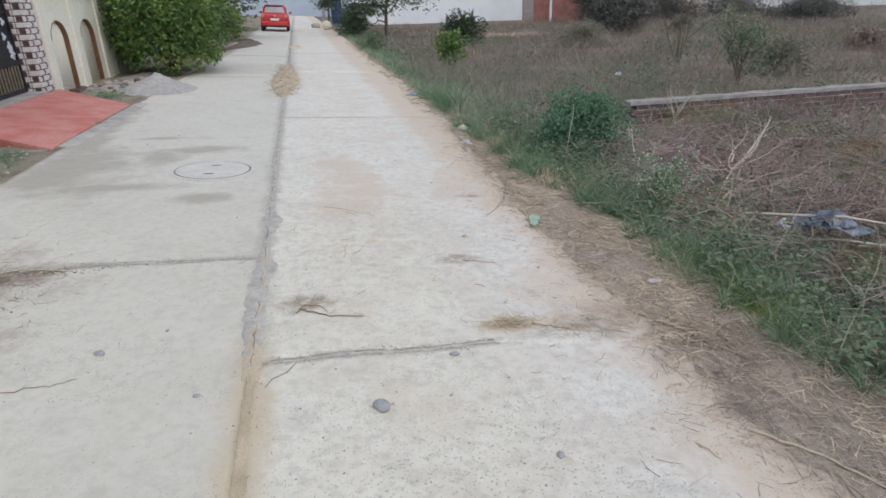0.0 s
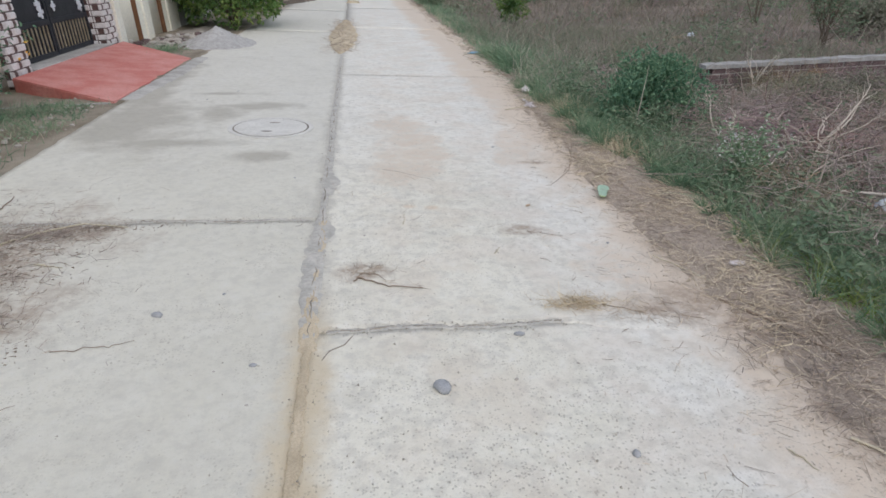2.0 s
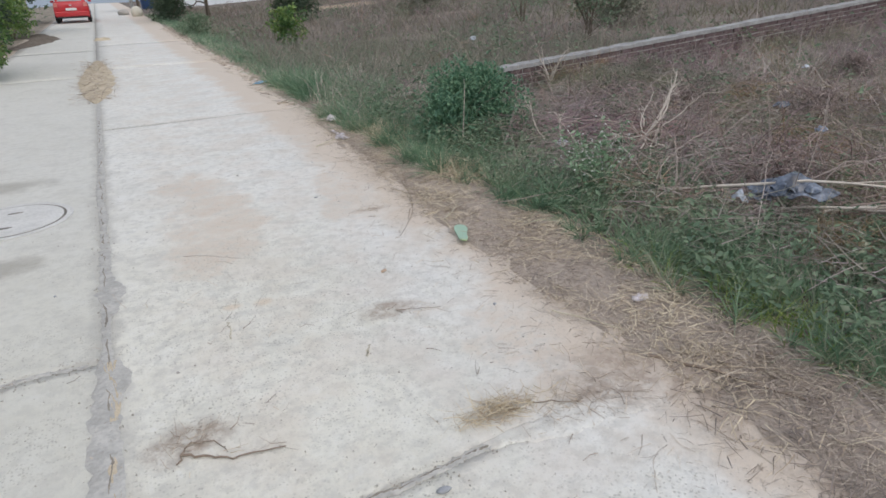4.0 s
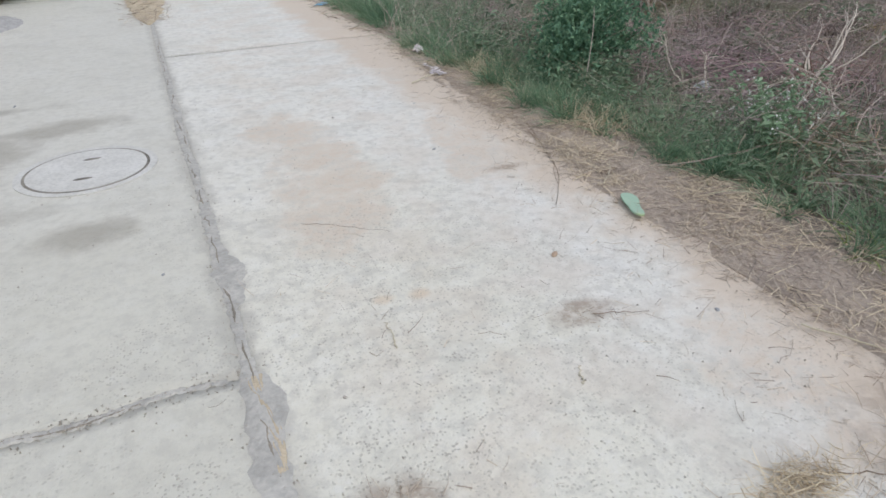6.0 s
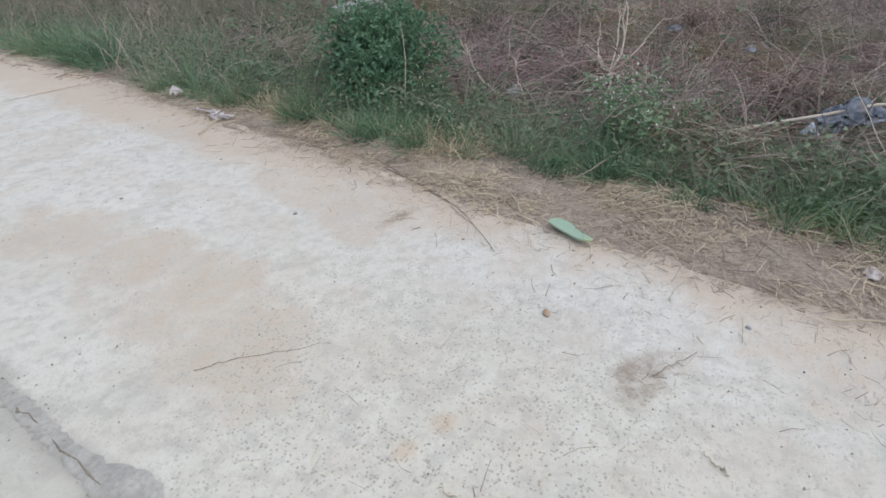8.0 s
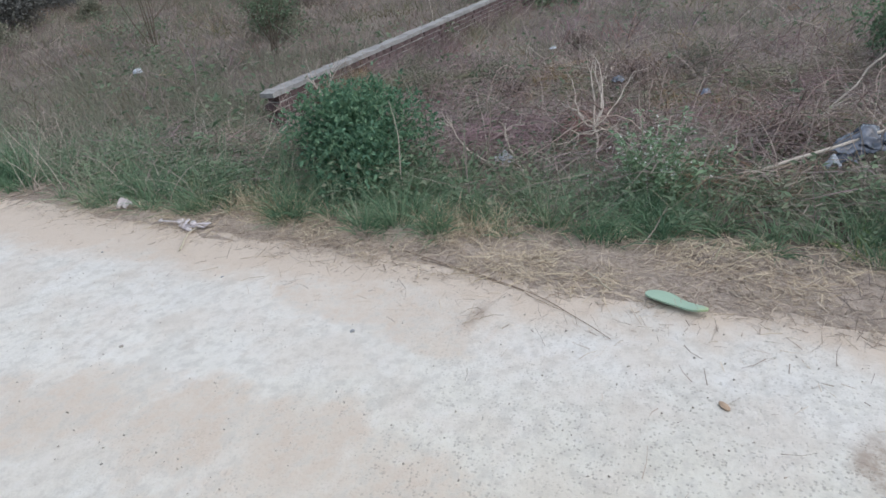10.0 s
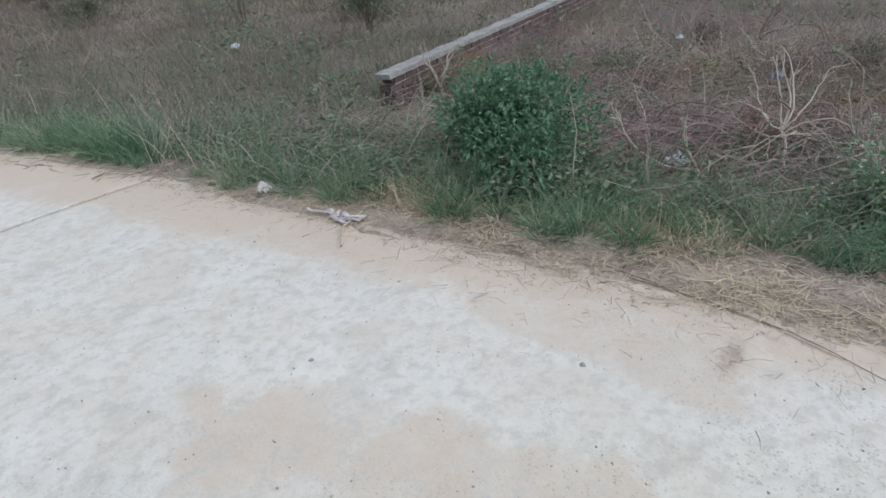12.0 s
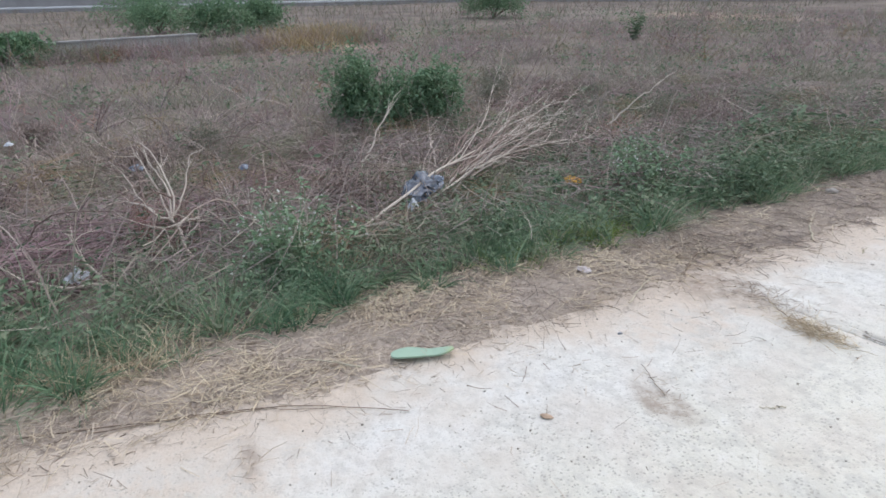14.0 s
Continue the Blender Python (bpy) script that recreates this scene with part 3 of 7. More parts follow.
def smear(name, line, half, height, mat_, label, category, rag=0.4, sink=0.004, step=0.03, across=10, seed=0.0, grain=0.0):
    """A ragged-edged low bank of loose or trowelled stuff along a line on the ground."""
    P = np.array(line, float)
    seg = np.concatenate([[0], np.cumsum(np.linalg.norm(np.diff(P, axis=0), axis=1))])
    n = max(6, int(seg[-1] / step))
    s = np.linspace(0, seg[-1], n)
    cx, cy = np.interp(s, seg, P[:, 0]), np.interp(s, seg, P[:, 1])
    hw = np.interp(s / seg[-1], np.linspace(0, 1, len(half)), half)
    tx, ty = np.gradient(cx), np.gradient(cy)
    l = np.hypot(tx, ty)
    nx, ny = -ty / l, tx / l
    u = np.linspace(-1, 1, across + 1)
    sc = 1.2 / max(max(half), 0.02)
    a = 1 + rag * (wob(s * sc, s * 0, 1.0, seed) * 0.6 + wob(s * sc, s * 0, 5.1, seed) * 0.4 + wob(s * sc, s * 0, 17.0, seed) * 0.25)
    b = 1 + rag * (wob(s * sc, s * 0 + 5, 1.0, seed + 4) * 0.6 + wob(s * sc, s * 0 + 5, 5.1, seed + 4) * 0.4 + wob(s * sc, s * 0, 17.0, seed + 4) * 0.25)
    w = hw[:, None] * np.where(u[None, :] < 0, a[:, None], b[:, None]) * u[None, :]
    X, Y = cx[:, None] + nx[:, None] * w, cy[:, None] + ny[:, None] * w
    tap = np.clip(np.minimum(s, seg[-1] - s) / max(0.02, 0.6 * max(half)), 0, 1)[:, None]
    H = (1 - u[None, :] ** 2) ** 0.7 * height * (0.8 + 0.35 * wob(X * 9, Y * 9, 1.0, seed)) * tap - sink * (np.abs(u)[None, :] > 0.99) - sink * (tap < 0.05)
    if grain:
        H = H + RNG.normal(size=H.shape) * grain * (np.abs(u)[None, :] < 0.95) * (tap > 0.05)
    Z = gz(X, Y) + H + 0.0005
    m = len(u)
    ids = np.arange(n * m).reshape(n, m)
    F = np.stack([ids[:-1, :-1], ids[:-1, 1:], ids[1:, 1:], ids[1:, :-1]], -1).reshape(-1, 4)
    ob = thing(name, fast_mesh(name, np.stack([X, Y, Z], -1).reshape(-1, 3), F), mat_, smooth=True)
    return tagged(ob, label, category, kind="stuff")


JX = -0.353
smear("mortar_patch", [(JX, 2.5), (JX - 0.01, 2.9), (JX - 0.02, 3.3), (JX, 3.95)], [0.03, 0.062, 0.055, 0.03], 0.004, MORTAR, "trowelled grey mortar filling the cracked road joint", "mortar", 0.5, seed=1.0)
smear("mortar_patch", [(-0.33, 4.25), (-0.32, 4.55), (-0.35, 4.85)], [0.02, 0.085, 0.02], 0.004, MORTAR, "grey mortar patch on the road joint", "mortar", 0.5, seed=2.0)
smear("mortar_patch", [(-0.35, 3.45), (-0.32, 3.7), (-0.34, 3.86)], [0.03, 0.07, 0.03], 0.004, MORTAR, "grey mortar patch on the road joint", "mortar", 0.4, seed=7.0)
smear("mortar_patch", [(-0.35, 5.5), (-0.34, 5.9), (-0.36, 6.2)], [0.015, 0.035, 0.01], 0.004, MORTAR, "thin grey mortar smear on the road joint", "mortar", 0.5, seed=3.0)
smear("mortar_patch", [(-0.35, 6.7), (-0.345, 7.1), (-0.355, 7.6)], [0.015, 0.035, 0.01], 0.004, MORTAR, "thin grey mortar smear on the road joint", "mortar", 0.5, seed=4.0)
smear("mortar_patch", [(JX, 3.9), (JX + 0.01, 5.2), (JX - 0.012, 6.6), (JX + 0.008, 8.0), (JX, 9.6), (JX, 11.2)], [0.02, 0.028, 0.034, 0.02, 0.03, 0.022, 0.026, 0.03, 0.02, 0.024, 0.02, 0.026, 0.014], 0.003, MORTAR, "worn grey mortar along the road joint", "mortar", 0.8, seed=17.0, step=0.02)
y = 2.55
while y < 9.6:
    l = float(RNG.uniform(0.12, 0.34))
    pts = [(-0.352 + float(RNG.normal(0, 0.007)), y + l * q) for q in (0.0, 0.25, 0.5, 0.75, 1.0)]
    smear("crack", pts, [0.001, float(RNG.uniform(0.004, 0.011)), 0.003, float(RNG.uniform(0.003, 0.009)), 0.001], 0.0065, JOINT, "dark broken crack along the mortar", "crack", 1.0, seed=60.0 + y, across=4, step=0.008)
    y += l + float(RNG.uniform(0.0, 0.3))
smear("joint_sand", [(-0.345, -4.0), (-0.345, 0.5), (-0.35, 1.9), (-0.35, 2.5)], [0.045, 0.05, 0.042, 0.02], 0.005, SAND, "yellow sand lying along the open road joint", "sand", 0.7, seed=5.0, grain=0.0015)
smear("joint_sand", [(-0.335, 3.35), (-0.33, 3.6), (-0.34, 3.85)], [0.015, 0.028, 0.03], 0.004, SAND, "yellow sand in the broken road joint", "sand", 0.9, seed=6.0, grain=0.001)
smear("joint_sand", [(-0.35, 2.42), (-0.355, 2.75), (-0.35, 3.2)], [0.045, 0.04, 0.03, 0.015], 0.004, SAND, "brown sand in the broken road joint", "sand", 0.5, seed=6.5, grain=0.001)
smear("sand_spill", [(-0.38, 11.15), (-0.36, 13.2), (-0.35, 15.4), (-0.34, 17.6)], [0.02, 0.2, 0.27, 0.3, 0.27, 0.22, 0.14, 0.03], 0.035, SAND, "low spill of brown sand on the concrete lane", "sand", 0.25, seed=8.0, grain=0.005, step=0.08)
smear("sand_spill", [(-0.4, 24.6), (-0.1, 24.7), (0.1, 24.7)], [0.1, 0.16, 0.08], 0.10, SAND, "small heap of brown sand on the lane", "sand", 0.3, seed=9.0, grain=0.004)
smear("crack", [(-0.16, 2.545), (-0.2, 2.47), (-0.26, 2.43), (-0.29, 2.36)], [0.003, 0.005, 0.004, 0.002], 0.0012, JOINT, "dark crack branching from the slab joint", "crack", 0.7, seed=3.3, across=4, step=0.01)

def joint_line(x0, x1, y):
    """Points along a slab end, in the same wander as the slabs."""
    xs = np.linspace(x0, x1, 24)
    return [(float(x), float(y + wob(x, x * 0, 2.1, round(y, 1)) * 0.035 + wob(x, x * 0, 9.0, round(y, 1)) * 0.012)) for x in xs]


for x0, x1, y, seed in ((-2.5, -0.42, 3.84, 41.0), (-0.28, 1.1, 2.58, 42.0)):
    line = joint_line(x0, x1, y)
    smear("joint_fill", line, [0.014, 0.02, 0.012, 0.018, 0.013], 0.0018, MORTAR, "worn grey cement filling the slab joint", "cement", 1.0, seed=seed, grain=0.0012, across=8, step=0.012)
    n = 0
    while n + 5 < len(line):
        k = int(RNG.integers(3, 6))
        seg = [(a, b + RNG.normal(0, 0.005)) for a, b in line[n:n + k]]
        smear("crack", seg, [0.002, float(RNG.uniform(0.005, 0.010)), 0.005, 0.002], 0.0032, JOINT, "dark broken crack along the slab joint", "crack", 1.0, seed=seed + n, across=4, step=0.008)
        n += k - 1
smear("dust_drift", joint_line(0.75, 1.78, 2.58), [0.02, 0.07, 0.12, 0.12], 0.009, CONCRETE, "pale dust drifted over the slab joint", "dust", 0.4, seed=43.0, grain=0.0008, across=12)


def manhole():
    c = empty("manhole_cover", -0.92, 6.12, 0.92 * SLOPE)
    c.matrix_world = Matrix.Translation((-0.92, 6.12, 0.92 * SLOPE + 0.002)) @ Matrix.Rotation(radians(3.8), 4, "Y")
    bpy.context.view_layer.update()
    tagged(c, "round cement manhole cover set in the lane", "manhole")

    def disc(r0, r1, z0, z1, n=64):
        bm = bmesh.new()
        rings = []
        for r, z in ((r0, z0), (r0, z1), (r1, z1), (r1, z0)):
            rings.append([bm.verts.new((r * math.cos(2 * math.pi * i / n), r * math.sin(2 * math.pi * i / n), z)) for i in range(n)])
        for a, b in ((0, 1), (1, 2), (2, 3)):
            for i in range(n):
                bm.faces.new((rings[a][i], rings[a][(i + 1) % n], rings[b][(i + 1) % n], rings[b][i]))
        return bm
    def put(name, bm, mat_, label=""):
        ob = part(name, bm, mat_, None, label)
        ob.parent = c
        return ob
    LID = plain("lid_cement", (0.58, 0.56, 0.51), (0.66, 0.64, 0.59), 5, 0.9, 0.5, 60)
    put("lid", disc(0.001, 0.33, -0.02, 0.007), LID)
    put("joint_ring", disc(0.324, 0.35, -0.02, 0.0035), plain("ring_dirt", (0.15, 0.135, 0.11), (0.34, 0.31, 0.26), 7, 0.95, 0.5, 80), "dark dirt-filled ring joint")
    put("collar", disc(0.348, 0.39, -0.02, 0.005), LID, "raised cement collar")
    for s in (-1, 1):
        bm = bmesh.new()
        bmesh.ops.create_uvsphere(bm, u_segments=12, v_segments=6, radius=1)
        bmesh.ops.transform(bm, matrix=Matrix.Translation((0.02 * s, 0.16 * s, 0.0065)) @ Matrix.Diagonal((0.055, 0.018, 0.004, 1)), verts=bm.verts)
        put("lifting_slot", bm, bpy.data.materials["ring_dirt"], "dark lifting slot")


manhole()

# ---- plants ----
def wall_gap(x, y):
    """Thin growth before the broken end of the plot wall and round the dead shrubs."""
    spot = (np.hypot((x - 4.6) / 1.0, (y - 8.5) / 0.6) < 1) | (np.hypot((x - 3.22) / 0.5, (y - 4.97) / 0.26) < 1)
    half = np.hypot((x - 3.12) / 0.3, (y - 5.62) / 0.3) < 1
    return np.where(spot, np.where(y > 7, 0.1, 0.35), np.where(half, 0.5, 1.0))


def area(n, x0, x1, y0, y1, keep=None, rng=RNG):
    p = np.stack([rng.uniform(x0, x1, n), rng.uniform(y0, y1, n)], -1)
    if keep is not None:
        p = p[rng.uniform(size=len(p)) < keep(p[:, 0], p[:, 1]) * wall_gap(p[:, 0], p[:, 1])]
    return np.concatenate([p, gz(p[:, 0], p[:, 1])[:, None]], 1)


def upright(n, lean, rng=RNG):
    return unit(np.concatenate([rng.normal(size=(n, 2)) * lean, np.ones((n, 1))], 1))


def lying(n, rng=RNG):
    a = rng.uniform(0, 2 * np.pi, n)
    return np.stack([np.cos(a), np.sin(a), rng.uniform(-0.02, 0.12, n)], -1)


def stuff(name, VF, mat_, label, category):
    return tagged(thing(name, fast_mesh(name, *VF), mat_), label, category, kind="stuff")


def grass_front(y):
    """The line where the green grass of the verge begins."""
    return np.interp(y, [-6, 1.8, 4.5, 6, 7.5, 9, 13.7, 30, 60], [2.15, 2.10, 2.12, 1.98, 1.98, 2.02, 2.08, 2.3, 2.6]) + wob(y, y * 0, 1.3, 4.0) * 0.08


LIME = ramped("yellow_green_blade", [(0.17, 0.27, 0.07), (0.28, 0.38, 0.10), (0.42, 0.48, 0.17)], 0.6, 0.2, 2.0, 0.3, 0.2)
STALKY = ramped("yellow_straw_blade", [(0.42, 0.325, 0.23), (0.64, 0.525, 0.37), (0.84, 0.73, 0.51)], 0.65, 0.2, 1.5)


def straw():
    parts = []
    b = area(32000, 1.3, 2.55, -3.5, 9.6, lambda x, y: np.clip((x - (edge_r(y) - 0.02 + wob(x, y, 1.7, 2.0) * 0.16 + wob(x, y, 5.0, 1.0) * 0.09)) / 0.35, 0, 1) * np.where(x > grass_front(y) + 0.1, 0.25, 1.0) * np.clip(0.6 + 0.8 * wob(x, y, 2.1, 1.0) + 0.4 * wob(x, y, 6.0, 2.0), 0.08, 1) * np.interp(y, [2.2, 4.2, 6.3, 7.4], [0.7, 1.0, 1.0, 0.4]))
    n = len(b)
    b[:, 2] += RNG.uniform(0.0, 1.0, n) ** 1.5 * 0.03 + 0.002
    damp = RNG.uniform(1.2, 4.6, n) > b[:, 1]
    for who in (damp, ~damp):
        m = int(who.sum())
        blades = strands(b[who], lying(m), RNG.uniform(0.03, 0.15, m), RNG.uniform(0.002, 0.005, m), 2, 0.03, 0.10, 0.5, flat=1.5)
        if who is damp:
            stuff("damp_straw", blades, BROWNSTRAW, "brown weathered straw matted on the verge", "straw")
        else:
            parts.append(blades)
    c = area(34000, 1.4, 2.35, -3, 8.5, lambda x, y: np.interp(y, [1.5, 3.2], [0.12, 1.0]) * np.clip((x - edge_r(y)) / 0.25, 0, 1) * np.clip(0.3 + 1.1 * wob(x, y, 1.9, 5.0), 0, 1))
    c[:, 2] += RNG.uniform(0.008, 0.03, len(c))
    chunky = strands(c, lying(len(c)), RNG.uniform(0.04, 0.14, len(c)), RNG.uniform(0.0022, 0.005, len(c)), 3, 0.02, 0.08, 0.5, flat=3.0)
    stuff("straw_blades", chunky, STALKY, "broad yellow straw blades scattered on the verge", "straw")
    s = area(16000, 0.6, 1.9, -2, 9, lambda x, y: np.exp(-np.clip(edge_r(y) + 0.1 - x, 0, 9) / (0.09 + 0.06 * np.clip(1 + wob(x * 0, y, 2.0, 3.0), 0, 2))))
    s[:, 2] += 0.005
    parts.append(strands(s, lying(len(s)), RNG.uniform(0.02, 0.12, len(s)), RNG.uniform(0.0015, 0.004, len(s)), 2, 0.0, 0.2, 0.5, flat=2.0))
    f = area(26000, 1.35, 2.45, -3.0, 9.2, lambda x, y: np.clip((x - edge_r(y) + 0.05) / 0.25, 0, 1))
    f[:, 2] += 0.004
    parts.append(strands(f, lying(len(f)), RNG.uniform(0.012, 0.05, len(f)), RNG.uniform(0.002, 0.006, len(f)), 2, 0.0, 0.25, 0.6, flat=2.0))
    r = area(2600, 1.6, 2.5, 9, 30, lambda x, y: (x > edge_r(y) - 0.1) * 1.0)
    r[:, 2] += 0.01
    parts.append(strands(r, lying(len(r)), RNG.uniform(0.1, 0.3, len(r)), 0.008, 2, 0.0, 0.2, 0.5))
    heap = area(420, 1.5, 2.3, -1.5, 8.2, lambda x, y: np.clip((x - edge_r(y) - 0.02) / 0.15, 0, 1) * np.where(x > grass_front(y) + 0.15, 0.1, 1.0) * np.clip(0.5 + wob(x, y, 2.3, 8.0), 0.1, 1))
    k = len(heap)
    who = np.repeat(np.arange(k), RNG.integers(18, 60, k))
    n = len(who)
    size = RNG.uniform(0.02, 0.075, k)[who]
    off = RNG.normal(size=(n, 2)) * size[:, None]
    h = heap[who] + np.concatenate([off, np.zeros((n, 1))], 1)
    h[:, 2] = gz(h[:, 0], h[:, 1]) + 0.008 + 0.28 * size * np.exp(-(off ** 2).sum(1) / (1.2 * size ** 2)) * RNG.uniform(0.3, 1.0, n)
    way = lying(n) + np.concatenate([RNG.normal(size=(k, 2)) * 0.9, np.zeros((k, 1))], 1)[who]
    tangle = strands(h, way, RNG.uniform(0.03, 0.12, n), RNG.uniform(0.0018, 0.004, n), 3, 0.05, 0.22, 0.5, flat=1.0)
    dull = np.repeat((RNG.uniform(1.6, 4.4, k) > heap[:, 1])[who], 8)
    V, F = tangle
    fd = dull[F[:, 0]]
    for pick, mt, lab in ((fd, BROWNSTRAW, "brown tangles of matted straw on the verge"), (~fd, STRAW, "tan tangles of cut straw on the verge")):
        used, inv = np.unique(F[pick], return_inverse=True)
        stuff("straw_tangle", (V[used], inv.reshape(-1, 4)), mt, lab, "straw")
    stuff("verge_straw", join(parts), STRAW, "dry cut straw strewn over the road verge", "straw")
    # a swept tuft and scraps on the slabs
    for nm, x, y, rx, ry, k, lab in (("straw_tuft", 0.92, 2.73, 0.14, 0.05, 420, "flattened tuft of yellow straw on the slab"), ("straw_tuft", 1.22, 2.62, 0.2, 0.09, 190, "scattered brown straw on the slab edge"),
                                     ("straw_tuft", -0.1, 3.14, 0.1, 0.07, 60, "small tangle of brown straw on the slab"), ("straw_tuft", -2.15, 3.15, 0.5, 0.75, 3400, "dry stems and leaves on the slab edge"), ("straw_tuft", -1.85, 3.66, 0.28, 0.1, 420, "dry brown stems along the slab joint"), ("straw_tuft", -1.72, 2.72, 0.16, 0.08, 160, "dry brown stems on the slab"), ("straw_tuft", 1.93, 2.4, 0.2, 0.28, 900, "tangled brown straw heaped on the verge"),
                                     ("straw_tuft", 1.32, 5.0, 0.09, 0.03, 26, "few dark straw scraps on the slab"), ("straw_tuft", 0.95, 3.56, 0.09, 0.05, 26, "few dark straw scraps on the slab"),
                                     ("straw_tuft", 1.3, 3.0, 0.35, 0.6, 95, "loose straw scraps at the slab edge"), ("straw_tuft", 1.45, 2.3, 0.25, 0.6, 95, "loose straw scraps at the slab edge"), ("straw_tuft", 1.35, 4.3, 0.2, 0.5, 40, "loose straw scraps at the slab edge"), ("straw_tuft", 0.1, 3.0, 0.25, 0.25, 22, "few straw scraps on the slab"), ("straw_tuft", 0.1, 4.0, 0.4, 0.4, 40, "few straw scraps on the slab")):
        q = np.stack([RNG.normal(x, rx * 0.6, k), RNG.normal(y, ry * 0.6, k)], -1)
        q = np.concatenate([q, gz(q[:, 0], q[:, 1])[:, None] + RNG.uniform(0.004, 0.014 if k > 400 else 0.02 if k > 100 else 0.008, (k, 1))], 1)
        stuff(nm, strands(q, lying(k), RNG.uniform(0.03, 0.11, k), RNG.uniform(0.0015, 0.0038, k), 2, 0.0, 0.3, 0.5), STALKY if "yellow" in lab else BROWNSTRAW if x < -1 else STRAW, lab, "straw")


def grass():
    seat = area(3000, 1.95, 3.9, -3.5, 11.5, lambda x, y: np.clip((x - grass_front(y)) / 0.12, 0, 1) * np.exp(-np.clip(x - grass_front(y) - 0.5, 0, 9) / 0.45) * np.clip(0.7 + 0.7 * wob(x, y, 1.2, 6.0), 0.12, 1))
    k = len(seat)
    size = RNG.uniform(0.55, 1.25, k) * np.interp(seat[:, 1], [5.0, 6.0, 6.8, 7.8], [1.0, 1.15, 1.15, 1.4]) * np.clip(0.6 + (seat[:, 0] - grass_front(seat[:, 1])) / 0.4, 0.6, 1.2)
    who = np.repeat(np.arange(k), RNG.integers(14, 58, k))
    n = len(who)
    out = RNG.normal(size=(n, 2))
    near = seat[who] + np.concatenate([out * 0.028 * size[who][:, None], np.zeros((n, 1))], 1)
    lean = unit(np.concatenate([out * 0.42 + (RNG.normal(size=(k, 2)) * 0.3)[who], np.ones((n, 1))], 1))
    parts = [strands(near, lean, RNG.uniform(0.07, 0.29, n) * size[who], RNG.uniform(0.004, 0.0095, n), 3, 0.30, 0.12, 0.15)]
    far = area(30000, 1.8, 5.5, 11, 45, lambda x, y: np.clip((x - edge_r(y) - 0.12) / 0.2, 0, 1) * np.exp(-np.clip(x - edge_r(y) - 0.7, 0, 9) / 0.5))
    n = len(far)
    parts.append(strands(far, upright(n, 0.5), RNG.uniform(0.1, 0.26, n), RNG.uniform(0.010, 0.018, n), 2, 0.3, 0.12, 0.2))
    left = area(19000, -3.9, -2.62, -2, 7.1, lambda x, y: np.clip(0.45 + 0.8 * wob(x, y, 1.6, 9.0), 0.1, 1) * np.clip((-2.6 - x) / 0.3, 0.1, 1))
    n = len(left)
    parts.append(strands(left, upright(n, 0.6), RNG.uniform(0.05, 0.15, n), 0.006, 2, 0.3, 0.12, 0.2))
    tufts = area(90000, 2.6, 14, -8, 8.9, lambda x, y: np.clip(1.5 * wob(x, y, 0.9, 12.0) + 0.05 + np.clip(2.2 - y, 0, 2) * np.clip(4.5 - x, 0, 1) * 0.3, 0, 1) * np.clip(1.2 - (x - 2.6) / 9, 0.3, 1))
    n = len(tufts)
    field = strands(tufts, upright(n, 0.6), RNG.uniform(0.16, 0.46, n), 0.004 + 0.0008 * tufts[:, 0], 3, 0.22, 0.18, 0.2)
    more = area(36000, 2.5, 10, 8.4, 18, lambda x, y: np.clip(0.6 + 0.8 * wob(x, y, 0.8, 15.0), 0.1, 1) * np.clip(1.3 - (y - 8.4) / 10, 0.2, 1) * np.where((abs(y - 9.03) < 0.16) & (x > 4.9), 0, 1))
    n = len(more)
    field = join([field, strands(more, upright(n, 0.5), RNG.uniform(0.15, 0.5, n), RNG.uniform(0.006, 0.012, n), 3, 0.22, 0.18, 0.2)])
    stuff("field_tufts", field, OLIVE, "dull green grass tufts among the dry brush", "grass")
    arch = area(2600, 2.1, 4.6, 6.9, 12.5, lambda x, y: np.clip(0.4 + 0.8 * wob(x, y, 1.4, 21.0), 0.05, 1))
    stuff("arching_grass", strands(arch, upright(len(arch), 0.45), RNG.uniform(0.3, 0.7, len(arch)), RNG.uniform(0.004, 0.008, len(arch)), 6, 0.24, 0.1, 0.2), STALK, "long arching dry grass stems at the verge", "grass")
    lime = np.concatenate([np.stack([RNG.normal(a, 0.09, k), RNG.normal(b, 0.14, k)], -1) for a, b, k in ((2.36, 2.8, 200), (2.33, 2.55, 130), (2.3, 3.3, 100))])
    lime = np.concatenate([lime, gz(lime[:, 0], lime[:, 1])[:, None]], 1)
    stuff("grass_tuft", strands(lime, upright(len(lime), 0.55), RNG.uniform(0.08, 0.2, len(lime)), RNG.uniform(0.004, 0.008, len(lime)), 3, 0.28, 0.12, 0.15), LIME, "bright yellow-green grass tuft on the verge", "grass")
    tan = np.concatenate([np.stack([RNG.normal(a, 0.1, 420), RNG.normal(b, 0.2, 420)], -1) for a, b in ((2.2, 6.75), (2.3, 7.0), (2.22, 5.4))])
    tan = np.concatenate([tan, gz(tan[:, 0], tan[:, 1])[:, None]], 1)
    stuff("dry_grass_tuft", strands(tan, upright(len(tan), 0.6), RNG.uniform(0.08, 0.24, len(tan)), 0.005, 3, 0.25, 0.14, 0.2), STALKY, "tan dry grass tufts at the road edge", "grass")
    drift = np.concatenate([np.stack([RNG.normal(21.3, 0.9, 1500), RNG.normal(-1.2, 0.9, 1500)], -1), np.stack([RNG.normal(19.5, 0.8, 1000), RNG.normal(0.2, 0.5, 1000)], -1)])
    drift = np.concatenate([drift, gz(drift[:, 0], drift[:, 1])[:, None]], 1)
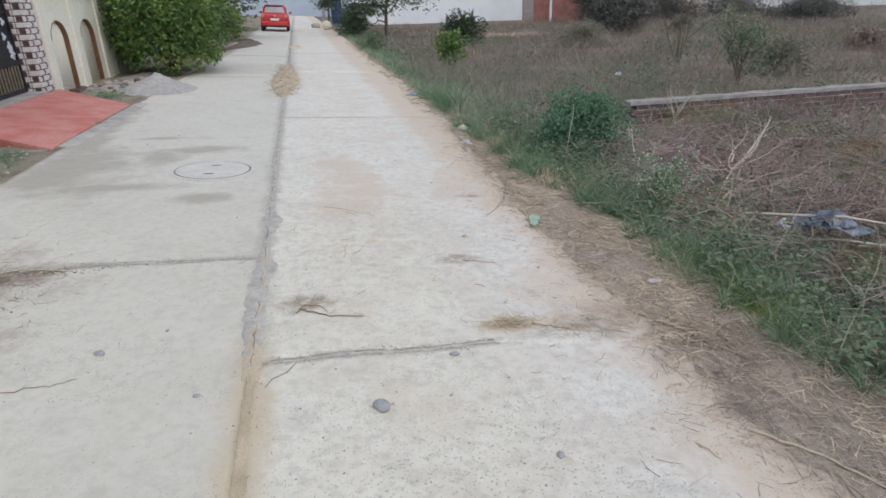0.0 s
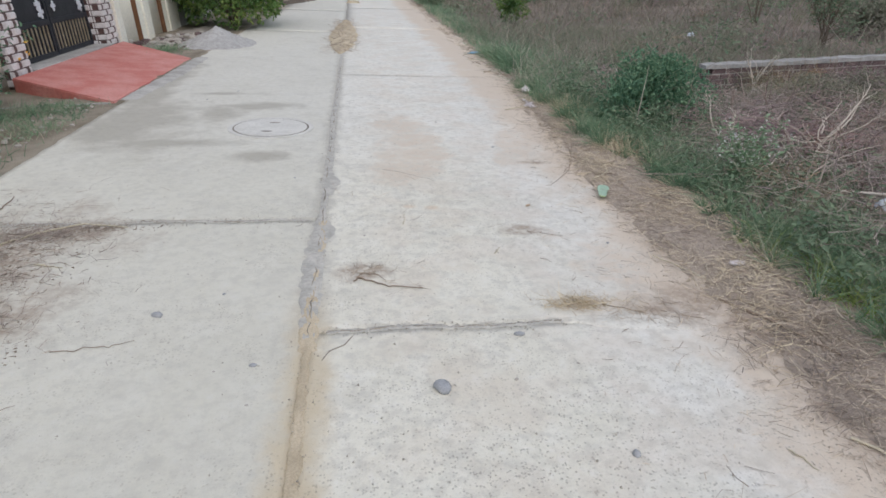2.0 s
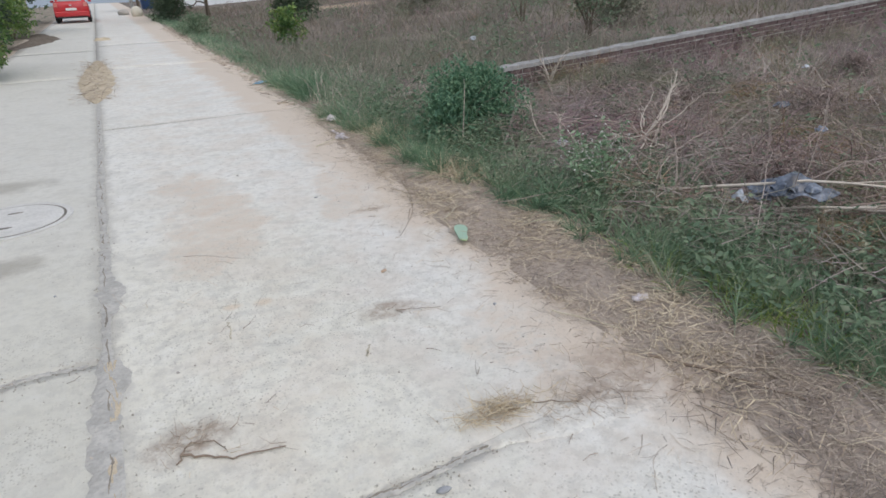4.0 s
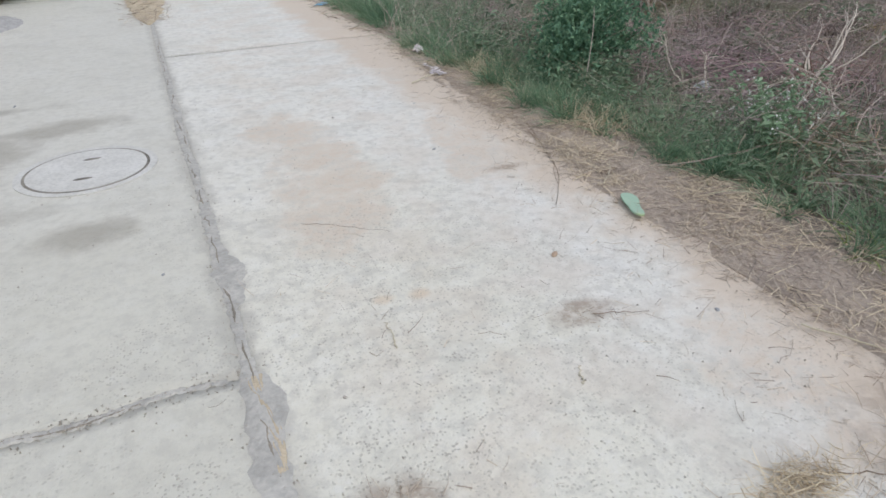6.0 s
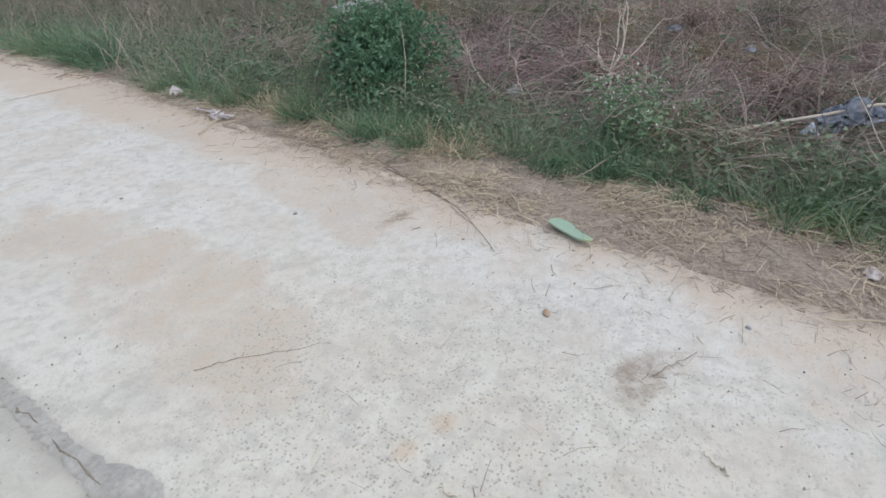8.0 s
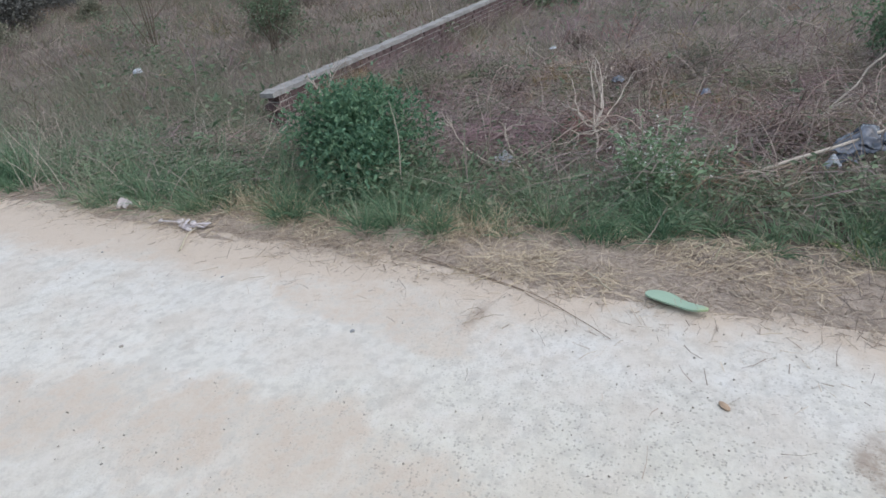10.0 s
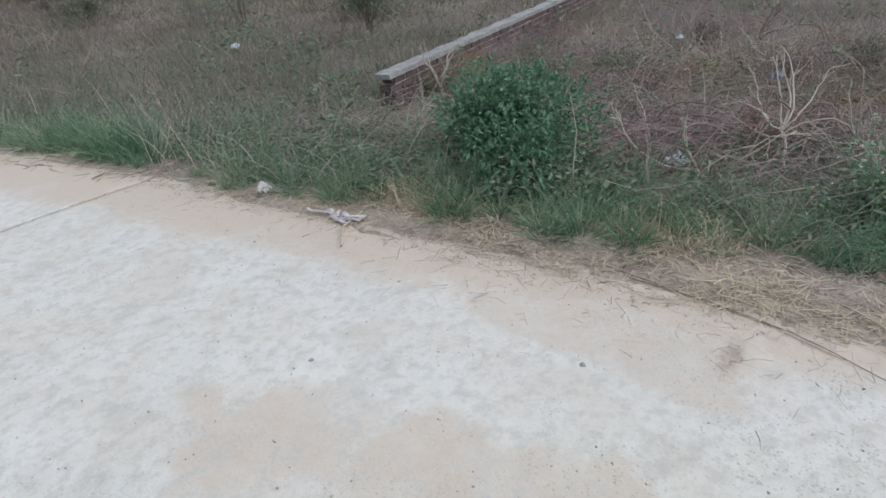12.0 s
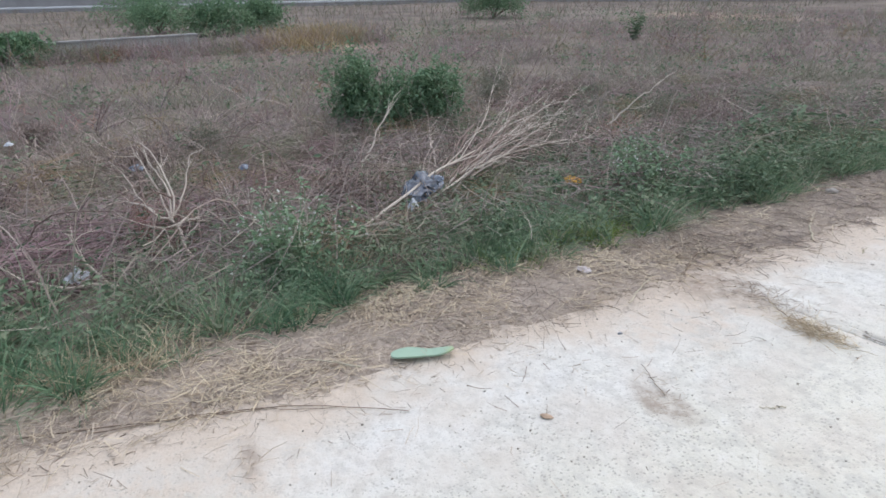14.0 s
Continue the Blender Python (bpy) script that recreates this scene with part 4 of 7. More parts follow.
    stuff("dry_grass_tuft", strands(drift, upright(len(drift), 0.5), RNG.uniform(0.3, 0.75, len(drift)), 0.022, 3, 0.2, 0.15, 0.25), plain("tawny_grass", (0.46, 0.29, 0.19), (0.42, 0.38, 0.17), 0.6, 0.8, 0.0, 30, island=True), "tawny and yellowish grass drift far in the plot", "grass")
    stuff("verge_grass", join(parts), GRASS, "uneven green grass growing along the road edge", "grass")


def weeds():
    """Low broad-leaved weeds among the grass and brush."""
    parts = []
    c = area(9500, 2.25, 6.5, -4, 10, lambda x, y: np.clip(0.45 + 0.7 * wob(x, y, 0.9, 2.5) + np.clip(2.6 - y, 0, 1) * 0.3, 0.08, 1) * np.clip(1.3 - (x - 2.4) / 3.0 + np.clip(2.4 - y, 0, 1) * 0.8, 0.2, 1))
    h = RNG.uniform(0.08, 0.34, len(c))
    for k in range(9):
        f = RNG.uniform(0.2, 1.0, len(c))
        p = c + np.stack([RNG.normal(0, 0.03, len(c)), RNG.normal(0, 0.03, len(c)), h * f], -1)
        d = np.concatenate([RNG.normal(size=(len(c), 2)), RNG.uniform(-0.2, 0.6, (len(c), 1))], 1)
        parts.append(leaves(p, d, RNG.uniform(0.03, 0.07, len(c)), RNG.uniform(0.012, 0.03, len(c))))
    c = area(8500, 2.3, 4.4, -1.5, 5.2, lambda x, y: np.clip(0.35 + 0.9 * wob(x, y, 1.3, 4.5), 0.0, 1) * np.clip(1.4 - abs(x - 2.95) / 0.9, 0.05, 1) * np.interp(y, [2.6, 3.6], [1.0, 0.25]))
    c = np.concatenate([c, area(2600, 2.15, 6.0, 8.0, 17, lambda x, y: np.clip(0.5 + 0.8 * wob(x, y, 1.0, 3.5), 0.05, 1) * np.clip(1.3 - (x - 2.2) / 3.5, 0.1, 1))])
    h = RNG.uniform(0.10, 0.36, len(c))
    for k in range(8):
        p = c + np.stack([RNG.normal(0, 0.03, len(c)), RNG.normal(0, 0.03, len(c)), h * RNG.uniform(0.2, 1.0, len(c))], -1)
        parts.append(leaves(p, np.concatenate([RNG.normal(size=(len(c), 2)), RNG.uniform(-0.2, 0.6, (len(c), 1))], 1), RNG.uniform(0.025, 0.05, len(c)), RNG.uniform(0.010, 0.02, len(c))))
    far = area(5000, 2.6, 26, 8, 34, lambda x, y: np.clip(0.05 + 0.8 * wob(x, y, 0.3, 5.5), 0.0, 1))
    for k in range(8):
        p = far + np.stack([RNG.normal(0, 0.1, len(far)), RNG.normal(0, 0.1, len(far)), RNG.uniform(0.05, 0.4, len(far))], -1)
        parts.append(leaves(p, np.concatenate([RNG.normal(size=(len(far), 2)), RNG.uniform(-0.2, 0.6, (len(far), 1))], 1), RNG.uniform(0.08, 0.15, len(far)), 0.05))
    side = area(3800, 5.0, 26, -22, 8, lambda x, y: np.clip(0.3 + 0.8 * wob(x, y, 0.35, 1.5), 0.0, 1))
    for k in range(8):
        p = side + np.stack([RNG.normal(0, 0.08, len(side)), RNG.normal(0, 0.08, len(side)), RNG.uniform(0.05, 0.38, len(side))], -1)
        parts.append(leaves(p, np.concatenate([RNG.normal(size=(len(side), 2)), RNG.uniform(-0.2, 0.6, (len(side), 1))], 1), RNG.uniform(0.06, 0.12, len(side)), 0.04))
    stuff("weeds", join(parts), WEED, "low dull green weeds among dry stems", "weeds")


def brush():
    """Tangled dry stems on the vacant plot."""
    clump = lambda x, y: np.clip(0.5 + 0.6 * wob(x, y, 0.8, 7.0) + 0.4 * wob(x, y, 2.6, 3.0), 0.06, 1)
    a = area(40000, 2.35, 7.5, -4, 9.0, lambda x, y: clump(x, y) * np.clip((x - 2.35) / 0.7, 0.0, 1))
    n = len(a)
    tall = 0.35 + 0.75 * clump(a[:, 0], a[:, 1])
    parts = [strands(a, upright(n, 0.75), RNG.uniform(0.14, 0.5, n) * tall, RNG.uniform(0.003, 0.008, n), 3, 0.14, 0.17, 0.35)]
    b = a[RNG.integers(0, n, 26000)].copy()
    b[:, 2] += RNG.uniform(0.04, 0.30, len(b))
    parts.append(strands(b, lying(len(b)), RNG.uniform(0.12, 0.5, len(b)), RNG.uniform(0.003, 0.0075, len(b)), 3, 0.03, 0.12, 0.4, flat=1.2))
    c = area(42000, 7.0, 21, -24, 9.0, lambda x, y: np.clip(0.65 + 0.5 * wob(x, y, 0.5, 3.0), 0.2, 1))
    n = len(c)
    parts.append(strands(c, upright(n, 0.6), RNG.uniform(0.2, 0.55, n), RNG.uniform(0.008, 0.016, n), 3, 0.18, 0.25, 0.3))
    pale = area(9000, 2.6, 9.0, -4, 9.0, lambda x, y: np.clip(0.25 + 0.9 * wob(x, y, 0.7, 4.4), 0.03, 1))
    k = len(pale)
    pale[:, 2] += RNG.uniform(0.02, 0.2, k)
    dd = np.where(RNG.uniform(size=(k, 1)) < 0.55, lying(k) + np.array([0, 0, 0.25]), upright(k, 0.7))
    long = [strands(pale, dd, RNG.uniform(0.3, 0.85, k), RNG.uniform(0.005, 0.010, k), 5, 0.05, 0.16, 0.35, flat=1.0)]
    back = area(3500, 7, 24, -24, 30, lambda x, y: np.clip(0.3 + 0.8 * wob(x, y, 0.5, 1.4), 0.03, 1))
    k = len(back)
    back[:, 2] += RNG.uniform(0.02, 0.2, k)
    long.append(strands(back, upright(k, 0.9), RNG.uniform(0.4, 1.0, k), RNG.uniform(0.008, 0.015, k), 4, 0.05, 0.16, 0.35))
    stuff("dry_stalks", join(long), STALK, "long pale dry stalks standing and lying in the brush", "dry stalks")
    v = area(5200, 5.7, 14, 8.45, 8.92, lambda x, y: np.clip(0.55 + 0.6 * wob(x, y, 1.5, 2.0), 0.15, 1) * np.clip(1.2 - (x - 5) / 9, 0.3, 1))
    parts.append(strands(v, upright(len(v), 0.5), RNG.uniform(0.2, 0.62, len(v)), RNG.uniform(0.004, 0.009, len(v)), 4, 0.14, 0.2, 0.3))
    w = area(5000, 19.3, 20.75, -3, 9.0)
    parts.append(strands(w, upright(len(w), 0.4), RNG.uniform(0.3, 0.7, len(w)), RNG.uniform(0.012, 0.025, len(w)), 3, 0.12, 0.25, 0.3))
    stuff("dry_brush", join(parts), BRUSH, "tangled dry brown stems over the vacant plot", "dry brush")
    e = area(84000, 2.5, 34, 8.6, 52, lambda x, y: np.clip(0.6 + 0.5 * wob(x, y, 0.35, 8.0), 0.15, 1) * np.clip((x - 2.3 - 0.02 * y) / 0.8, 0, 1) * np.where((abs(x - 12.5) < 2.6) & (abs(y - 38) < 2.2), 0.03, 1) * np.clip(26 / y, 0.3, 1))
    n = len(e)
    wide = 0.005 + 0.00055 * np.hypot(e[:, 0], e[:, 1])
    parts = [strands(e, upright(n, 0.45), RNG.uniform(0.2, 0.6, n), wide * RNG.uniform(0.7, 1.4, n), 3, 0.18, 0.2, 0.3)]
    g = area(26000, 21, 60, -40, 60, lambda x, y: np.clip(0.6 + 0.5 * wob(x, y, 0.2, 2.0), 0.15, 1))
    n = len(g)
    parts.append(strands(g, upright(n, 0.4), RNG.uniform(0.3, 0.7, n), RNG.uniform(0.02, 0.04, n), 2, 0.18, 0.2, 0.3))
    stuff("field_grass", join(parts), DRYGRASS, "dry olive and brown grass of the field", "grass")


straw()
grass()
weeds()
brush()


def bush(name, x, y, rx, rz, n, leaf, mat_, label, seed, stems=14, squash=1.0, category="bush", z=None, base_gap=0.12, fill=0.55):
    """A shrub: stems that fork from one foot and a crown of separate leaves on short sprays."""
    rng = np.random.default_rng(seed)
    z0 = gzs(x, y) if z is None else z
    ob = empty(name, x, y, z0)
    tagged(ob, label, category)
    tubes, tips = [], []
    for i in range(stems):
        a = rng.uniform(0, 2 * np.pi)
        r = rng.uniform(0.1, 1.0) ** 0.6
        el = rng.uniform(0.25, 1.0)
        end = np.array([math.cos(a) * rx * r * 0.8, math.sin(a) * rx * squash * r * 0.8, rz * (base_gap + (0.92 - base_gap) * el * (1 - 0.35 * r * r))])
        mid = end * np.array([0.45, 0.45, 0.6]) + rng.normal(size=3) * 0.05 * rx
        s = np.array([rng.normal(0, 0.03), rng.normal(0, 0.03), -0.03])
        t = np.linspace(0, 1, 7)[:, None]
        P = (1 - t) ** 2 * s + 2 * t * (1 - t) * mid + t * t * end
        tubes.append(tube(P, np.linspace(0.014, 0.004, 7) * max(0.6, rx), 4))
        tips += [P[3], P[4], P[5], P[6]]
    if rx < 1.4 and y < 8:
        for vf in tubes:
            st = thing("stem", fast_mesh("stem", *vf), BARK)
            st.parent = ob
    else:
        st = thing("branchwork", fast_mesh("branchwork", *join(tubes)), BARK)
        st.parent = ob
    # leaves: on a lumpy shell and inside it
    lumps = rng.normal(size=(22, 3))
    lumps = unit(lumps)
    amp = rng.uniform(0.62, 1.2, 22)
    d = unit(rng.normal(size=(n, 3)))
    d[:, 2] = np.where(d[:, 2] < -0.75, -d[:, 2], d[:, 2])
    near = np.argmax(d @ lumps.T + rng.normal(0, 0.05, (n, 22)), axis=1)
    rad = amp[near] * (rng.uniform(0.0, 1.0, n) ** fill) * (0.85 + 0.15 * (d * lumps[near]).sum(1))
    ctr = rz * 0.42
    p = np.stack([d[:, 0] * rx * rad, d[:, 1] * rx * squash * rad, ctr + d[:, 2] * rz * 0.56 * rad], -1)
    p[:, 2] = np.maximum(p[:, 2], 0.02 + rng.uniform(0, 0.08, n))
    out = d + np.stack([rng.normal(0, 0.7, n), rng.normal(0, 0.7, n), rng.normal(0.1, 0.5, n)], -1)
    sprays = [leaves(p, out, leaf * rng.uniform(0.7, 1.3, n), leaf * 0.5 * rng.uniform(0.7, 1.2, n), rng)]
    for s in (-1, 1):
        q = p + unit(out) * leaf * 0.5
        sprays.append(leaves(q, out + np.cross(out, rng.normal(size=(n, 3))) * 0.9 * s, leaf * rng.uniform(0.6, 1.0, n), leaf * 0.42, rng))
    for i in range(stems * 2):
        o = unit(rng.normal(size=3) + np.array([0, 0, 0.45]))
        o[2] = abs(o[2])
        root = np.array([0, 0, ctr]) + o * np.array([rx, rx * squash, rz * 0.56]) * rng.uniform(0.7, 0.95)
        Q, _ = wander(root, o + np.array([0, 0, 0.35]), rz * rng.uniform(0.12, 0.34), 5, 0.22, 0.03, rng)
        w = Q[rng.integers(0, 6, 14)] + rng.normal(size=(14, 3)) * leaf * 0.45
        sprays.append(leaves(w, rng.normal(size=(14, 3)) + o, leaf * rng.uniform(0.7, 1.2, 14), leaf * 0.45, rng))
    cr = thing("crown", fast_mesh("crown", *join(sprays)), mat_)
    cr.parent = ob
    return ob


def tree(name, x, y, height, spread, trunk_r, n, leaf, mat_, label, seed, crown_from=0.35, z=None):
    rng = np.random.default_rng(seed)
    z0 = (gzs(x, y) if z is None else z) - 0.05
    ob = empty(name, x, y, z0)
    tagged(ob, label, "tree")
    P, d = wander((0, 0, 0), (rng.normal(0, 0.06), rng.normal(0, 0.06), 1), height * 0.55, 6, 0.08, 0.1, rng)
    t = thing("trunk", fast_mesh("trunk", *tube(P, np.linspace(trunk_r, trunk_r * 0.55, 7), 8)), BARK, smooth=True)
    t.parent = ob
    tubes, ends = [], []
    for i in range(11):
        j = rng.integers(2, 7)
        a = rng.uniform(0, 2 * np.pi)
        dd = np.array([math.cos(a), math.sin(a), rng.uniform(0.3, 1.1)])
        t2, e2 = branching(P[j], dd, spread * rng.uniform(0.5, 0.8), trunk_r * 0.4, 1, rng, 0.2, 0.05, 0.6, 4)
        tubes += t2
        ends += e2
    lim = thing("branchwork", fast_mesh("branchwork", *join(tubes)), BARK)
    lim.parent = ob
    E = np.array(ends)
    c = E[rng.integers(0, len(E), n)] + rng.normal(size=(n, 3)) * spread * 0.16
    c[:, 2] = np.maximum(c[:, 2], height * crown_from * rng.uniform(0.8, 1.2, n))
    dd = np.concatenate([rng.normal(size=(n, 2)), rng.uniform(-0.8, 0.3, (n, 1))], 1)
    cr = thing("crown", fast_mesh("crown", *leaves(c, dd, leaf * rng.uniform(0.7, 1.3, n), leaf * 0.5, rng)), mat_)
    cr.parent = ob
    return ob


bush("bush", 3.05, 6.62, 0.57, 0.78, 4200, 0.044, BUSHLEAF, "dense rounded dark green bush at the verge", 3, 20)
bush("bush", 2.62, 6.35, 0.30, 0.42, 700, 0.05, BUSHLEAF, "low green shoots in front of the larger bush", 33, 9)
bush("bush", 6.75, 1.7, 0.5, 1.0, 2600, 0.055, SOFTLEAF, "loose green bush standing in the dry plot", 4, 22, 1.0, fill=0.6)
bush("bush", 7.3, 2.5, 0.5, 1.15, 2200, 0.055, SOFTLEAF, "tall thin green bush beside another in the plot", 44, 16, 1.0, fill=0.75)
bush("bush", 6.85, 2.15, 0.45, 0.7, 1500, 0.055, SOFTLEAF, "low green shoots between two bushes", 45, 9, 1.0, fill=0.7)


def weed_plant(x, y, r, h, stems, leaf, label, seed, heads=0):
    """An open weed: slender stems that splay from one foot, leaves along them, small flower heads on top."""
    rng = np.random.default_rng(seed)
    ob = empty("weed", x, y, gzs(x, y))
    tagged(ob, label, "weed")
    lf, hd = [], []
    tone = PALEWEED if heads else WEED
    for i in range(stems):
        a = rng.uniform(0, 2 * np.pi)
        P, d = wander((rng.normal(0, 0.04), rng.normal(0, 0.04), -0.02), (math.cos(a) * r / h, math.sin(a) * r / h, 1), h * rng.uniform(0.55, 1.1), 7, 0.12, 0.02, rng)
        st = thing("stem", fast_mesh("stem", *tube(P, np.linspace(0.004, 0.0018, 8), 4)), tone)
        st.parent = ob
        k = 22
        j = rng.integers(1, 8, k)
        b = P[j] + rng.normal(size=(k, 3)) * 0.012
        lf.append(leaves(b, np.concatenate([rng.normal(size=(k, 2)), rng.uniform(-0.3, 0.5, (k, 1))], 1), leaf * rng.uniform(0.5, 1.2, k), leaf * 0.4, rng))
        for q in range(heads):
            c = P[-1 - q % 3] + rng.normal(size=3) * np.array([0.035, 0.035, 0.02])
            m = 5
            hd.append(leaves(np.repeat(c[None], m, 0), rng.normal(size=(m, 3)) + np.array([0, 0, 0.5]), np.full(m, 0.011), 0.009, rng))
    fo = thing("foliage", fast_mesh("foliage", *join(lf)), tone)
    fo.parent = ob
    if hd:
        fl = thing("flower_heads", fast_mesh("flower_heads", *join(hd)), WHITE_PETAL, None, "tiny white flower heads")
        fl.parent = ob
        tagged(fl, kind="stuff")
    return ob


WHITE_PETAL = plain("white_petal", (0.72, 0.73, 0.66), (0.80, 0.80, 0.74), 20, 0.7, 0.0, 50)
weed_plant(2.8, 4.5, 0.28, 0.56, 38, 0.05, "pale green flowering weed with small white heads", 5, 3)
weed_plant(2.85, 1.75, 0.34, 0.55, 40, 0.05, "pale green flowering weed on the verge", 6, 2)
weed_plant(2.72, 6.0, 0.22, 0.42, 16, 0.05, "pale green weed before the bush", 61, 0)
weed_plant(2.5, 1.2, 0.25, 0.4, 14, 0.06, "green weed on the verge", 62, 0)
weed_plant(3.1, 0.2, 0.4, 0.5, 18, 0.10, "broad-leaved green weed beside the road", 7, 0)
weed_plant(3.4, -0.6, 0.4, 0.5, 16, 0.12, "broad-leaved green weed beside the road", 63, 0)
weed_plant(14.6, -9.0, 0.5, 1.0, 22, 0.12, "tall green weed with pale leaves in the plot", 66, 0)
weed_plant(2.75, 3.2, 0.25, 0.35, 12, 0.05, "low green weed at the grass edge", 64, 0)
weed_plant(3.0, 2.7, 0.3, 0.35, 12, 0.05, "low green weed among dry stems", 65, 0)
bush("shrub", 4.5, 19.3, 0.45, 1.0, 420, 0.11, YELLOWLEAF, "bright yellow-green sapling in the field edge", 8, 8)
bush("shrub", 7.4, 29.0, 1.0, 1.4, 1500, 0.14, DARKLEAF, "dark green round shrub in the field", 9, 10)
bush("bush", -2.8, 15.6, 1.4, 2.6, 10000, 0.10, YELLOWLEAF, "large leafy bush with yellow-green tips by the wall", 10, 26, 1.2)
bush("hedge", -2.95, 28.5, 0.8, 1.5, 2200, 0.10, YELLOWLEAF, "yellowish clipped hedge beside the lane", 11, 14, 2.0, "hedge")
bush("bush", -3.8, 6.5, 0.5, 1.4, 6500, 0.05, BUSHLEAF, "dark green garden bush with orange blossoms", 12, 16, 1.1)
bush("shrub", -3.3, 22.0, 1.1, 2.6, 3000, 0.12, DARKLEAF, "dark green shrub behind the yellow bush", 13, 12, 1.5)
bush("shrub", 2.75, 24.5, 0.55, 0.7, 700, 0.08, WEED, "green weeds at the lane edge", 14, 8, 2.0)
bush("shrub", 3.1, 36.5, 0.9, 1.3, 1300, 0.12, DARKLEAF, "dark weeds at the lane edge", 15, 8, 2.6)
bush("shrub", 3.6, 43.0, 0.9, 1.5, 1200, 0.13, DARKLEAF, "dark weeds at the lane edge", 16, 8, 2.6)
tree("tree", 5.0, 37.5, 4.6, 3.0, 0.11, 4200, 0.2, DARKLEAF, "spreading dark tree in the field edge", 17)
tree("tree", -3.9, 31.5, 6.0, 3.0, 0.15, 9000, 0.24, DARKLEAF, "dark leafy tree beside the lane", 18, 0.06)
tree("tree", -4.2, 41.0, 6.0, 3.0, 0.15, 7000, 0.26, DARKLEAF, "dark leafy tree behind the parked car", 19, 0.06)
tree("tree", 2.7, 57.0, 5.5, 2.0, 0.12, 1600, 0.25, DARKLEAF, "thin tree at the end of the lane", 20, 0.3)
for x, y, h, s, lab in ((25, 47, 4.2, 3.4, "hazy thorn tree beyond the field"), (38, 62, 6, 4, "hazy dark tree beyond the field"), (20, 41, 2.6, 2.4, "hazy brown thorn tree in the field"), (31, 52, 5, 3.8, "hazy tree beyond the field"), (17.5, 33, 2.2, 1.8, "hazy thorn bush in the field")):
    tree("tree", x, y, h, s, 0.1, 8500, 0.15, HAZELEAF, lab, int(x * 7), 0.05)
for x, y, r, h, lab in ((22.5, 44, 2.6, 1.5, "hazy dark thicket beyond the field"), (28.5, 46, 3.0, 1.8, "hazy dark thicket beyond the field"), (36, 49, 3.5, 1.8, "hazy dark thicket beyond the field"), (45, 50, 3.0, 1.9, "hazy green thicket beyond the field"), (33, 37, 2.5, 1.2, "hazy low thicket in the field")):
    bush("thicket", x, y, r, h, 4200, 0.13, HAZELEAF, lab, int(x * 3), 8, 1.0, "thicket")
for x, y, r, h, n, lab in ((20.1, 7.6, 0.95, 0.85, 1100, "dark green shrub before the return of the plot wall"), (15.2, 8.1, 0.7, 0.75, 900, "low green shrub before the plot wall"), (17.6, 10.3, 1.0, 1.25, 1200, "dark green shrub behind the plot wall"), (26.3, 1.6, 1.5, 1.3, 1300, "green shrub behind the plot wall"), (27.8, -0.4, 1.4, 1.4, 1200, "green shrub past the end of the plot wall"), (41.5, 3.3, 3.0, 1.7, 1300, "green shrub near the far wall"),
                           (27, -11.5, 2.0, 1.8, 1400, "dark shrub at the far side"), (30, 3.5, 1.6, 1.3, 900, "green shrub behind the plot wall")):
    bush("shrub", x, y, r, h, int(n * 1.8), 0.12, SOFTLEAF, lab, int(x * 13), 8)


def dead_shrub(name, x, y, h, seed, label, lean=(0, 0, 1), n=5):
    rng = np.random.default_rng(seed)
    ob = empty(name, x, y, gzs(x, y))
    tagged(ob, label, "dead shrub")
    P, d = wander((0, 0, -0.03), lean, h * 0.3, 4, 0.1, 0, rng)
    st = thing("stem", fast_mesh("stem", *tube(P, np.linspace(0.021, 0.017, 5), 6)), DEADWOOD, smooth=True)
    st.parent = ob
    for i in range(n):
        a = 2 * np.pi * i / n + rng.uniform(-0.4, 0.4)
        t2, _ = branching(P[-1 - i % 2], (math.cos(a) * 0.62, math.sin(a) * 0.62, 1.0), h * rng.uniform(0.55, 0.8), 0.0115, 2, rng, 0.24, 0.12, 0.5, 2)
        br = thing("branch", fast_mesh("branch", *join(t2)), DEADWOOD)
        br.parent = ob
    return ob


dead_shrub("dead_shrub", 5.6, 8.66, 0.6, 23, "bare pale twigs growing beside the brick wall", (0, 0, 1), 5)


def curve_through(P, n=10):
    """A smooth line through a few points."""
    P = np.array(P, float)
    s = np.linspace(0, 1, len(P))
    c = np.polyfit(s, P, min(3, len(P) - 1))
    t = np.linspace(0, 1, n)
    return sum(c[i][None] * t[:, None] ** (len(c) - 1 - i) for i in range(len(c)))


